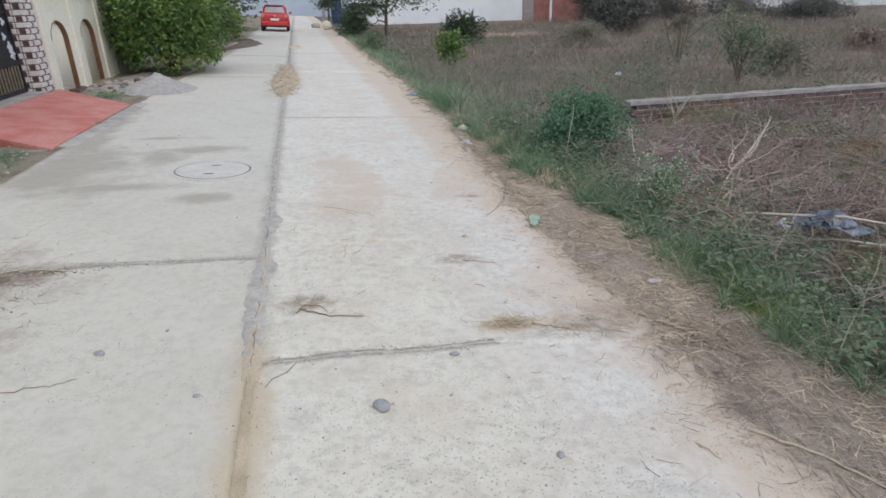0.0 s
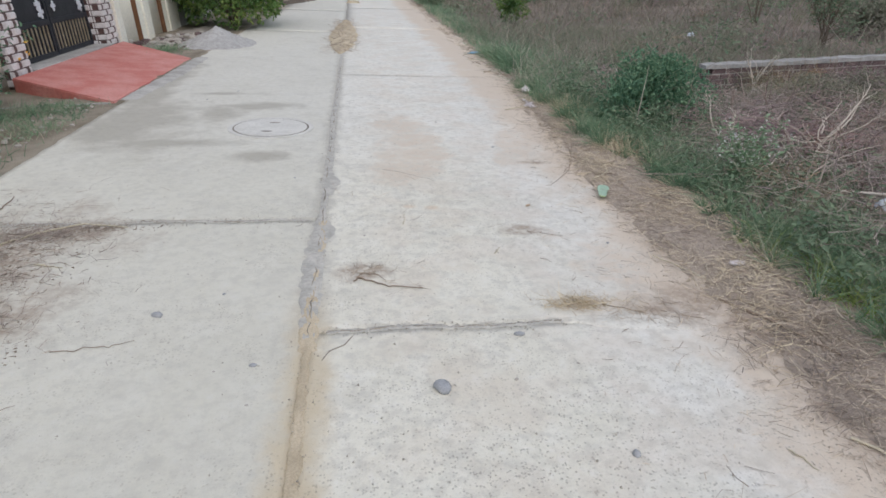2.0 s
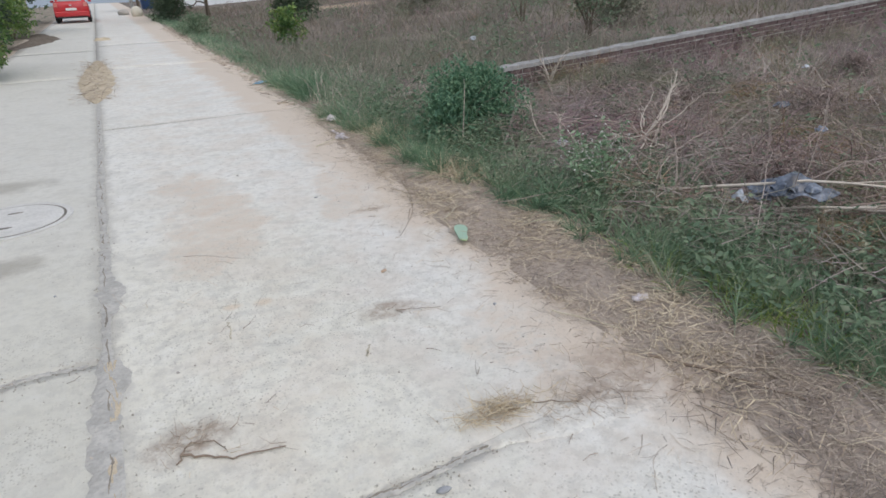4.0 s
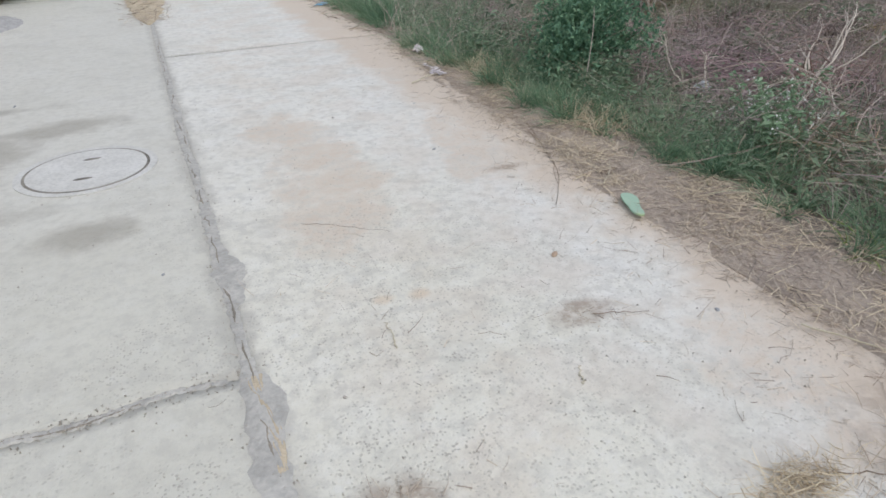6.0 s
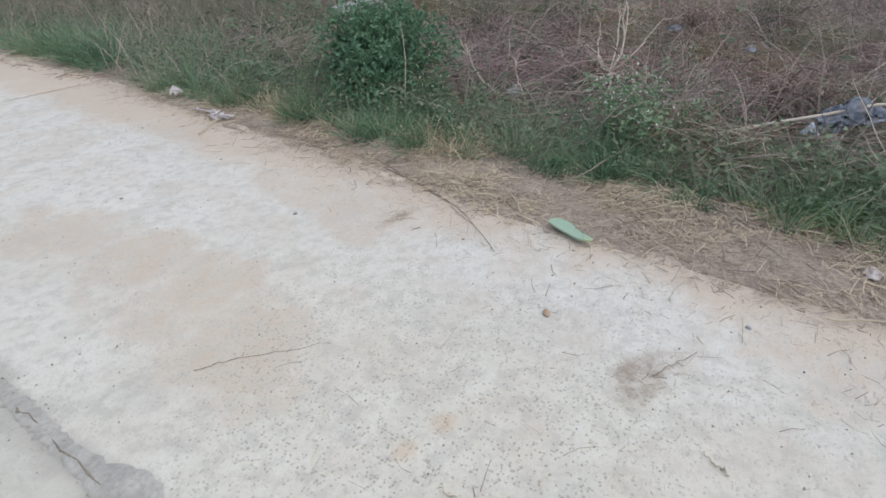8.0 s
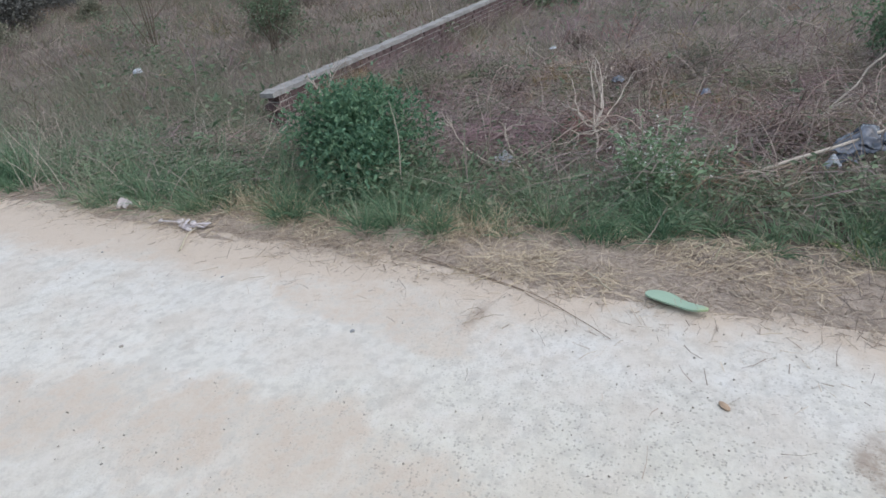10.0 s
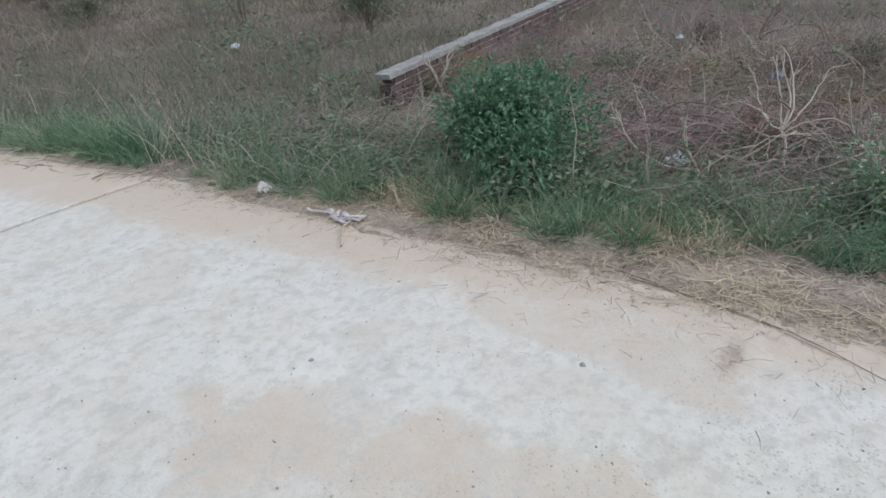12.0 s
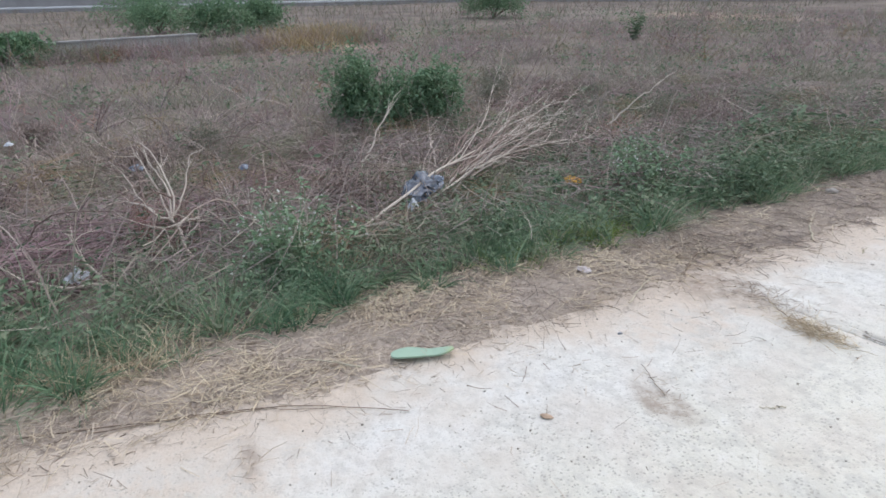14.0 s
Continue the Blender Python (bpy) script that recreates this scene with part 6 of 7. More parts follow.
def rock_mesh(seed, r=1.0, sub=2):
    rng = np.random.default_rng(seed)
    bm = bmesh.new()
    bmesh.ops.create_icosphere(bm, subdivisions=sub, radius=r)
    k = rng.normal(size=(7, 3))
    k = k / np.linalg.norm(k, axis=1)[:, None]
    lim = rng.uniform(0.55, 0.95, 7) * r
    for v in bm.verts:
        p = np.array(v.co[:])
        for d, l in zip(k, lim):
            s = p @ d
            if s > l:
                p -= d * (s - l)
        v.co = p * (1 + rng.normal() * 0.02)
    me = bpy.data.meshes.new("rock")
    bmesh.ops.recalc_face_normals(bm, faces=bm.faces)
    bm.to_mesh(me)
    bm.free()
    return me


ROCKS = [rock_mesh(i, 1.0, 2) for i in range(6)]


def stone(x, y, sx, sy, sz, mat_, label, rz=0.0, idx=0, lift=0.35, name="stone"):
    me = ROCKS[idx % 6].copy()
    me.transform(Matrix.Diagonal((sx, sy, sz, 1)))
    ob = thing(name, me, mat_, smooth=max(sx, sy) > 0.012)
    ob.matrix_world = pose(x, y, gzs(x, y) + sz * lift, 0, 0, rz)
    return tagged(ob, label, "stone")


def heaps():
    # gravel heap
    X, Y = np.meshgrid(np.linspace(-1, 1, 61), np.linspace(-1, 1, 61))
    R = np.hypot(X, Y)
    H = 0.27 * np.clip(1 - R, 0, 1) ** 1.15 + RNG.normal(size=X.shape) * 0.008 * (R < 0.97) - 0.02 * (R > 0.97)
    H *= 1 + 0.15 * wob(X * 3, Y * 3)
    px, py = -2.55 + X * 0.68, 12.2 + Y * 0.9
    ids = np.arange(61 * 61).reshape(61, 61)
    F = np.stack([ids[:-1, :-1], ids[:-1, 1:], ids[1:, 1:], ids[1:, :-1]], -1).reshape(-1, 4)
    V = np.stack([px, py, gz(px, py) + H], -1).reshape(-1, 3)
    keep = (R.ravel()[F] < 1.02).all(1)
    ob = thing("gravel_heap", fast_mesh("gravel_heap", V, F[keep]), GRAVEL, smooth=True)
    tagged(ob, "heap of pale grey gravel by the lane", "gravel", kind="stuff")
    # rubble along the wall foot
    for i in range(150):
        t = RNG.uniform(0, 1)
        x, y = -3.6 + RNG.normal(0, 0.17) + t * 0.4, 11.7 + t * 1.7 + RNG.normal(0, 0.2)
        s = RNG.uniform(0.03, 0.085)
        stone(x, y, s, s * RNG.uniform(0.6, 1), s * RNG.uniform(0.5, 0.8), STONE if i % 4 else BRICK, "broken stone and brick rubble at the wall foot", RNG.uniform(0, 360), i, 0.3 + (0.8 if i % 3 == 0 else 0), "rubble")
    b = np.stack([RNG.normal(-3.35, 0.22, 900), RNG.normal(11.3, 0.35, 900)], -1)
    b = np.concatenate([b, gz(b[:, 0], b[:, 1])[:, None]], 1)
    stuff("grass_patch", strands(b, upright(900, 0.6), RNG.uniform(0.06, 0.16, 900), 0.008, 2, 0.3, 0.1, 0.2), GRASS, "small tuft of grass beside the ramp", "grass")
    smear("soil_bank", [(-3.65, 11.4), (-3.45, 12.2), (-3.4, 13.6), (-3.2, 15)], [0.15, 0.35, 0.3, 0.2], 0.06, plain("grey_earth", (0.24, 0.21, 0.18), (0.33, 0.30, 0.26), 5, 0.95, 0.9, 40), "earth bank along the wall foot", "soil", 0.4, seed=31.0, grain=0.01)
    smear("soil_bank", [(-2.5, 22.5), (-2.1, 24.5), (-1.9, 26.5), (-2.3, 30)], [0.1, 0.4, 0.45, 0.2], 0.05, plain("dark_earth", (0.14, 0.115, 0.09), (0.2, 0.165, 0.13), 5, 0.95, 0.9, 40), "dark earth washed onto the lane edge", "soil", 0.4, seed=32.0, grain=0.012)
    for i in range(110):
        x, y = RNG.uniform(-3.4, -2.65), RNG.uniform(3.2, 7.8)
        s = RNG.uniform(0.010, 0.032)
        stone(x, y, s, s * 0.8, s * 0.6, STONE, "small pale stone lying on the earth verge", RNG.uniform(0, 360), i, 0.3, "pebble")


heaps()


# ---- low brick wall round the plot ----
def plot_wall():
    base, top = -0.62, -0.14
    course, thick = 0.08, 0.22
    ob = part("wall_plot", box_bm(5.09, 20.98, 8.965, 9.105, base - 0.1, top), MORTAR)
    tagged(ob, "low unfinished brick plinth wall with cement coping", "wall", kind="structure")
    part("return_core", box_bm(20.80, 20.98, 2.9, 8.94, base - 0.1, top), MORTAR, ob)
    me = bpy.data.meshes.new("brick")
    bm = box_bm(-0.11, 0.11, -0.085, 0.085, -0.034, 0.034)
    bmesh.ops.bevel(bm, geom=bm.edges[:], offset=0.005, segments=1, affect="EDGES")
    bm.to_mesh(me)
    bm.free()
    me.materials.append(BRICK)
    bulk = []
    for r in range(6):
        z = base + 0.04 + r * course
        n = int(16 / 0.235)
        for i in range(n):
            x = 4.97 + 0.12 + i * 0.235 + (0.1 if r % 2 else 0)
            if x > 20.8:
                continue
            m = Matrix.Translation((x, 9.035 + RNG.normal(0, 0.006), z + RNG.normal(0, 0.003))) @ Matrix.Rotation(RNG.normal(0, 0.02), 4, "Z")
            if x < 14.5:
                b = new("brick", me)
                b.parent = ob
                b.matrix_basis = m
            else:
                bulk.append(m)
        for i in range(int(5.9 / 0.235)):
            bulk.append(Matrix.Translation((20.89, 2.9 + 0.12 + i * 0.235 + (0.1 if r % 2 else 0), z)) @ Matrix.Rotation(math.pi / 2, 4, "Z"))
    src = np.array([v.co[:] for v in me.vertices])
    fs = [[v for v in p.vertices] for p in me.polygons]
    V, F3 = [], []
    for m in bulk:
        o = len(V) * len(src)
        V.append(src @ np.array(m.to_3x3()).T + np.array(m.translation))
        for f in fs:
            for k in range(1, len(f) - 1):
                F3.append((o + f[0], o + f[k], o + f[k + 1]))
    tagged(thing("brick_courses", fast_mesh("brick_courses", np.concatenate(V), np.array(F3)), BRICK, ob), kind="stuff")
    # coping in trowelled lengths
    x = 4.96
    i = 0
    while x < 20.95:
        l = min(float(RNG.uniform(1.4, 2.3)), 20.99 - x)
        bm = bmesh.new()
        n = max(3, int(l / 0.12))
        rows = []
        for a in range(n + 1):
            xx = x + (l - 0.006) * a / n
            j = RNG.normal(0, 0.005, 4)
            rows.append([bm.verts.new(q) for q in ((xx, 8.935 + j[0], top), (xx, 8.94 + j[0], -0.085 + j[1]), (xx, 9.13 + j[2], -0.08 + j[3]), (xx, 9.135 + j[2], top))])
        for a in range(n):
            for q in range(4):
                bm.faces.new((rows[a][q], rows[a][(q + 1) % 4], rows[a + 1][(q + 1) % 4], rows[a + 1][q]))
        bm.faces.new(rows[0])
        bm.faces.new(rows[-1][::-1])
        part("coping", bm, COPING, ob, "rough pale cement coping" if i == 0 else "")
        x += l
        i += 1
    part("coping", box_bm(20.76, 21.03, 2.88, 8.90, top, -0.075, 0.012), COPING, ob)


plot_wall()


# ---- far surroundings ----
def far_wall(name, x0, y0, x1, y1, z0, z1, t, m, label, cap=None):
    d = Vector((x1 - x0, y1 - y0, 0))
    L = d.length
    ob = part(name, box_bm(0, L, -t / 2, t / 2, z0, z1, 0.02), m)
    ob.matrix_world = Matrix.Translation((x0, y0, 0)) @ Matrix.Rotation(math.atan2(d.y, d.x), 4, "Z")
    bpy.context.view_layer.update()
    tagged(ob, label, "wall", kind="structure")
    if cap:
        c = part("coping", box_bm(-0.02, L + 0.02, -t / 2 - 0.06, t / 2 + 0.06, z1 + 0.002, z1 + 0.14, 0.02), cap)
        c.parent = ob
    return ob


far_wall("wall_whitewashed", 5.5, 64, 21.6, 61, -0.8, 3.6, 0.3, WHITEWASH, "long whitewashed wall beyond the field", CEMENT)
far_wall("wall_red_brick", 20.2, 54, 25.5, 53, -0.9, 3.2, 0.3, FAR_BRICK, "red brick wall beyond the field", CEMENT)
far_wall("wall_lane_end", -8, 101, 9, 102, -0.3, 4.2, 0.4, plain("blue_grey_wall", (0.40, 0.46, 0.54), (0.46, 0.52, 0.60), 0.5, 0.9, 0.2, 10), "pale blue-grey wall closing the lane", CEMENT)
far_wall("wall_far_boundary", 68, 15.5, 43, -22, -0.9, -0.35, 0.4, FAR_WALL, "low boundary wall with white coping", plain("white_coping", (0.68, 0.68, 0.68), (0.78, 0.78, 0.77), 1, 0.8, 0.2, 20))
far_wall("wall_far_boundary", 43, -22.3, 14, -42, -0.9, 0.2, 0.4, FAR_WALL, "low boundary wall at the far side", CEMENT)
far_wall("wall_far_houses", 84, 40, 62, -35, -0.9, 5.5, 0.5, FAR_WALL, "grey-brown rear walls of distant houses", CEMENT)
far_wall("wall_far_houses", 46, 75, 84, 44, -0.9, 2.8, 0.5, WHITEWASH, "pale distant house wall beyond the field", CEMENT)
far_wall("wall_far_houses", 26.5, 66, 45, 76, -0.9, 4.0, 0.5, FAR_WALL, "grey distant house wall beyond the field", CEMENT)
far_wall("wall_far_houses", 61, -36, 10, -60, -0.9, 5.0, 0.5, FAR_WALL, "grey-brown rear walls of distant houses", CEMENT)


def water_tank():
    ob = empty("water_tank", 3.6, 60, 0.0)
    tagged(ob, "dark blue upright drum by the lane end", "tank")
    bm = bmesh.new()
    bmesh.ops.create_cone(bm, cap_ends=True, segments=24, radius1=0.5, radius2=0.5, depth=2.2, matrix=Matrix.Translation((0, 0, 0.9)))
    bmesh.ops.bevel(bm, geom=[e for e in bm.edges if len(e.link_faces) == 2 and e.calc_face_angle() > 1], offset=0.05, segments=2, affect="EDGES")
    b = part("drum", bm, plain("dark_blue_plastic", (0.03, 0.06, 0.14), (0.04, 0.08, 0.18), 3, 0.5, 0.1, 20))
    b.parent = ob
    bm = bmesh.new()
    bmesh.ops.create_cone(bm, cap_ends=True, segments=20, radius1=0.25, radius2=0.22, depth=0.1, matrix=Matrix.Translation((0, 0, 2.05)))
    l = part("lid", bm, b.data.materials[0])
    l.parent = ob


water_tank()


def pole(x, y, h, r, m, label, arms=True):
    ob = empty("utility_pole", x, y, gzs(x, y) - 0.05)
    tagged(ob, label, "pole")
    bm = bmesh.new()
    bmesh.ops.create_cone(bm, cap_ends=True, segments=12, radius1=r, radius2=r * 0.7, depth=h, matrix=Matrix.Translation((0, 0, h / 2)))
    s = part("shaft", bm, m, smooth=False)
    s.parent = ob
    if arms:
        a = part("crossarm", box_bm(-0.6, 0.6, -0.04, 0.04, h - 0.6, h - 0.5, 0.01), m)
        a.parent = ob


pole(2.35, 58, 7.5, 0.13, CEMENT, "grey concrete utility pole by the lane")
pole(21.2, 52.6, 5.0, 0.10, WHITEWASH, "white painted pole before the brick wall", False)
stone(1.95, 44.5, 0.35, 0.3, 0.4, plain("cream_sack", (0.66, 0.62, 0.50), (0.72, 0.68, 0.56), 5, 0.8, 0.3, 30), "cream sack standing at the lane edge", 20, 2, 0.5, "sack")
stone(1.3, 48.0, 0.4, 0.35, 0.25, STONE, "pale heap at the lane edge", 20, 3, 0.4, "stone_heap")


def sapling(x, y, h, seed, label, leafy):
    rng = np.random.default_rng(seed)
    ob = empty("sapling", x, y, gzs(x, y) - 0.05)
    tagged(ob, label, "sapling")
    tubes, ends = [], []
    for i in range(5):
        t2, e2 = branching((rng.normal(0, 0.05), rng.normal(0, 0.05), 0), (rng.normal(0, 0.2), rng.normal(0, 0.2), 1), h * rng.uniform(0.6, 0.9), 0.018, 2, rng, 0.08, 0.12, 0.4, 4)
        tubes += t2
        ends += e2
    s = thing("branchwork", fast_mesh("branchwork", *join(tubes)), BARK)
    s.parent = ob
    E = np.array(ends)
    n = leafy
    c = E[rng.integers(0, len(E), n)] + rng.normal(size=(n, 3)) * 0.11
    l = thing("foliage", fast_mesh("foliage", *leaves(c, np.concatenate([rng.normal(size=(n, 2)), rng.uniform(-1, 0.2, (n, 1))], 1), 0.07, 0.035, rng)), BRUSH if seed % 2 else WEED)
    l.parent = ob


sapling(11.8, 18.4, 2.6, 41, "tall dry brown sapling in the field", 2600)
sapling(9.6, 12.6, 1.3, 42, "slender green sapling behind the plot wall", 1500)


# ---- parked car ----
def car(x, y, z):
    ob = empty("car", x, y, z)
    tagged(ob, "red compact hatchback parked facing away on the lane", "car")
    paint = plain("red_car_paint", (0.50, 0.025, 0.03), (0.56, 0.035, 0.04), 2, 0.25, 0.0, 30, spec=0.6)
    glass = plain("dark_car_glass", (0.16, 0.19, 0.21), (0.22, 0.25, 0.27), 2, 0.08, 0.0, 20, spec=0.8)
    rubber = plain("tyre_rubber", (0.02, 0.02, 0.02), (0.03, 0.03, 0.03), 20, 0.9, 0.3, 60)
    black = plain("black_trim", (0.025, 0.025, 0.025), (0.04, 0.04, 0.04), 9, 0.7, 0.2, 40)
    lamp = plain("tail_lamp", (0.62, 0.16, 0.13), (0.7, 0.25, 0.2), 12, 0.2, 0.0, 30, spec=0.7)
    plate = plain("number_plate", (0.72, 0.72, 0.68), (0.78, 0.78, 0.74), 9, 0.4, 0.0, 30)
    metal = plain("wheel_rim", (0.45, 0.45, 0.46), (0.55, 0.55, 0.56), 9, 0.35, 0.0, 30, 0.8)
    def put(name, bm, m, parent=None, label="", smooth=False):
        o = part(name, bm, m, None, label, smooth)
        o.parent = parent or ob
        return o
    # side profile of stations from rear (0) to front, half-widths, sills and roof
    st = [(0.0, 0.74, 0.34, 0.98), (0.06, 0.80, 0.28, 1.02), (0.45, 0.83, 0.24, 1.02), (1.2, 0.83, 0.22, 1.0), (2.4, 0.83, 0.22, 0.98), (3.0, 0.80, 0.24, 0.90), (3.45, 0.74, 0.28, 0.76), (3.6, 0.62, 0.34, 0.66)]
    bm = bmesh.new()
    rings = []
    for yy, hw, lo, hi in st:
        prof = [(-hw * 0.92, lo), (-hw, lo + 0.12), (-hw, (lo + hi) / 2 + 0.1), (-hw * 0.95, hi - 0.06), (-hw * 0.86, hi), (hw * 0.86, hi), (hw * 0.95, hi - 0.06), (hw, (lo + hi) / 2 + 0.1), (hw, lo + 0.12), (hw * 0.92, lo)]
        rings.append([bm.verts.new((a, yy, b)) for a, b in prof])
    for a, b in zip(rings, rings[1:]):
        for i in range(10):
            bm.faces.new((a[i], a[(i + 1) % 10], b[(i + 1) % 10], b[i]))
    bm.faces.new(rings[0][::-1])
    bm.faces.new(rings[-1])
    put("body", bm, paint, smooth=True)
    bm = bmesh.new()
    rings = []
    for yy, hw, lo, hi in ((0.08, 0.70, 0.98, 1.0), (0.32, 0.62, 0.98, 1.42), (0.6, 0.60, 0.98, 1.50), (1.6, 0.60, 0.97, 1.50), (2.0, 0.61, 0.96, 1.42), (2.75, 0.68, 0.94, 0.97)):
        prof = [(-hw - 0.1 * (hi - lo > 0.3), lo), (-hw, hi - 0.08 * (hi - lo > 0.3)), (-hw + 0.08, hi), (hw - 0.08, hi), (hw, hi - 0.08 * (hi - lo > 0.3)), (hw + 0.1 * (hi - lo > 0.3), lo)]
        rings.append([bm.verts.new((a, yy, b)) for a, b in prof])
    for a, b in zip(rings, rings[1:]):
        for i in range(5):
            bm.faces.new((a[i], a[i + 1], b[i + 1], b[i]))
    bm.faces.new(rings[0][::-1])
    put("cabin", bm, paint, smooth=True)
    bm = bmesh.new()
    v = [bm.verts.new(q) for q in ((-0.56, 0.125, 1.06), (0.56, 0.125, 1.06), (0.5, 0.31, 1.40), (-0.5, 0.31, 1.40))]
    w = [bm.verts.new((q.co.x, q.co.y - 0.025, q.co.z + 0.012)) for q in v]
    bm.faces.new(w)
    for i in range(4):
        bm.faces.new((v[i], v[(i + 1) % 4], w[(i + 1) % 4], w[i]))
    put("rear_window", bm, glass, None, "dark rear window")
    for s in (-1, 1):
        put("side_window", box_bm(*sorted((s * 0.665, s * 0.69)), 0.55, 1.95, 1.06, 1.38, 0.01), glass)
        put("tail_lamp", box_bm(*sorted((s * 0.60, s * 0.78)), -0.02, 0.12, 0.80, 1.0, 0.02), lamp, None, "red tail lamp")
        put("mirror", box_bm(*sorted((s * 0.82, s * 0.98)), 2.0, 2.1, 0.98, 1.1, 0.02), paint)
    put("bumper", box_bm(-0.79, 0.79, -0.06, 0.2, 0.32, 0.58, 0.05), paint)
    put("bumper_skirt", box_bm(-0.72, 0.72, -0.05, 0.2, 0.24, 0.318, 0.02), black)
    put("number_plate", box_bm(-0.25, 0.25, -0.075, -0.062, 0.62, 0.74, 0.004), plate, None, "white number plate")
    put("badge", box_bm(-0.05, 0.05, -0.012, -0.002, 0.84, 0.9, 0.004), metal)
    put("roof_spoiler", box_bm(-0.5, 0.5, 0.2, 0.42, 1.462, 1.49, 0.01), paint)
    for s in (-1, 1):
        for yy in (0.55, 2.85):
            bm = bmesh.new()
            bmesh.ops.create_cone(bm, cap_ends=True, segments=28, radius1=0.29, radius2=0.29, depth=0.19, matrix=Matrix.Translation((s * 0.745, yy, 0.29)) @ Matrix.Rotation(math.pi / 2, 4, "Y"))
            bmesh.ops.bevel(bm, geom=[e for e in bm.edges if len(e.link_faces) == 2 and e.calc_face_angle() > 1], offset=0.04, segments=2, affect="EDGES")
            wh = put("wheel", bm, rubber)
            bm = bmesh.new()
            bmesh.ops.create_cone(bm, cap_ends=True, segments=20, radius1=0.19, radius2=0.17, depth=0.02, matrix=Matrix.Translation((s * 0.848, yy, 0.29)) @ Matrix.Rotation(s * math.pi / 2, 4, "Y"))
            r = put("rim", bm, metal, wh)
    ob.matrix_world = Matrix.Translation((x, y, z)) @ Matrix.Rotation(radians(3.8), 4, "Y") @ Matrix.Diagonal((0.97, 1.0, 0.97, 1))


car(-1.27, 39.3, 1.3 * SLOPE + 0.005)


# ---- small things on and beside the lane ----
def sole():
    """A lost sandal sole."""
    n = 40
    bm = bmesh.new()
    top, bot = [], []
    for i in range(n):
        a = 2 * math.pi * i / n
        y = 0.1325 * math.cos(a)
        w = 0.036 + 0.010 * (y / 0.13) - 0.008 * math.exp(-((y + 0.02) / 0.04) ** 2)
        x = w * math.copysign(abs(math.sin(a)) ** 0.8, math.sin(a)) + 0.006 * math.sin(y * 14)
        curl = 0.25 * y * y + 0.004 * math.sin(y * 30)
        top.append(bm.verts.new((x, y, 0.016 + curl)))
        bot.append(bm.verts.new((x * 0.97, y, 0.008 + curl)))
    bm.faces.new(top)
    bm.faces.new(bot[::-1])
    for i in range(n):
        bm.faces.new((bot[i], bot[(i + 1) % n], top[(i + 1) % n], top[i]))
    m, nt, b = material("green_foam")
    co = coords(nt)
    sep = nt.nodes.new("ShaderNodeSeparateXYZ")
    nt.links.new(co, sep.inputs[0])
    f = span(nt, calc(nt, "ADD", sep.outputs[1], calc(nt, "MULTIPLY", noise_at(nt, co, 30), 0.06)), -0.05, -0.1)
    col = mixc(nt, f, (0.34, 0.48, 0.36), (0.44, 0.53, 0.28))
    col = mixc(nt, calc(nt, "MULTIPLY", noise_at(nt, co, 60), 0.4), col, (0.30, 0.38, 0.26))
    nt.links.new(col, b.inputs["Base Color"])
    b.inputs["Roughness"].default_value = 0.8
    bumped(nt, b, noise_at(nt, co, 200), 0.3, 0.002)
    ob = part("sandal_sole", bm, m)
    ob.matrix_world = Matrix.Translation((1.6, 4.235, gzs(1.6, 4.235) + 0.012)) @ Matrix.Rotation(radians(3.8), 4, "Y") @ Matrix.Rotation(math.atan2(-0.08, 0.246) * 1.0, 4, "Z") @ Matrix.Diagonal((1.1, 1, 1, 1))
    tagged(ob, "worn green foam sandal sole lying on straw", "sandal")


sole()
DARKSTONE = plain("dark_stone", (0.30, 0.305, 0.31), (0.40, 0.405, 0.41), 30, 0.8, 0.5, 90)
stone(0.17, 2.15, 0.034, 0.042, 0.022, DARKSTONE, "smooth dark grey pebble on the concrete", 20, 0)
stone(-1.02, 2.76, 0.022, 0.03, 0.014, DARKSTONE, "small dark stone on the concrete", 60, 1)
stone(0.77, 1.75, 0.014, 0.018, 0.012, DARKSTONE, "small dark stone chip on the concrete", 10, 2)
stone(0.555, 2.49, 0.015, 0.026, 0.012, DARKSTONE, "small grey stone chip on the concrete", 80, 3)
stone(2.09, 0.76, 0.045, 0.035, 0.03, STONE, "grey stone on the verge", 30, 4)
stone(-0.55, 2.35, 0.012, 0.018, 0.008, DARKSTONE, "small dark stone chip on the concrete", 80, 5)
for i in range(26):
    x, y = RNG.uniform(-1.9, 1.4), RNG.uniform(0.8, 8.0)
    s = RNG.uniform(0.004, 0.010)
    stone(x, y, s, s * 1.3, s * 0.7, DARKSTONE if i % 2 else STONE, "tiny stone chip on the concrete", RNG.uniform(0, 360), i, 0.3, "stone_chip")


def twig(name, pts, r, m, label, lift=0.006, category="twig"):
    P = np.array([(x, y, gzs(x, y) + lift + (pts[i][2] if len(pts[i]) > 2 else 0)) for i, (x, y, *_) in enumerate(pts)])
    t = np.linspace(0, 1, 14)
    s = np.linspace(0, 1, len(P))
    Q = np.stack([np.interp(t, s, P[:, i]) for i in range(3)], -1)
    Q[1:-1, :2] += RNG.normal(size=(12, 2)) * 0.004
    ob = thing(name, fast_mesh(name, *tube(Q, np.linspace(r, r * 0.5, 14), 5)), m, smooth=True)
    return tagged(ob, label, category)


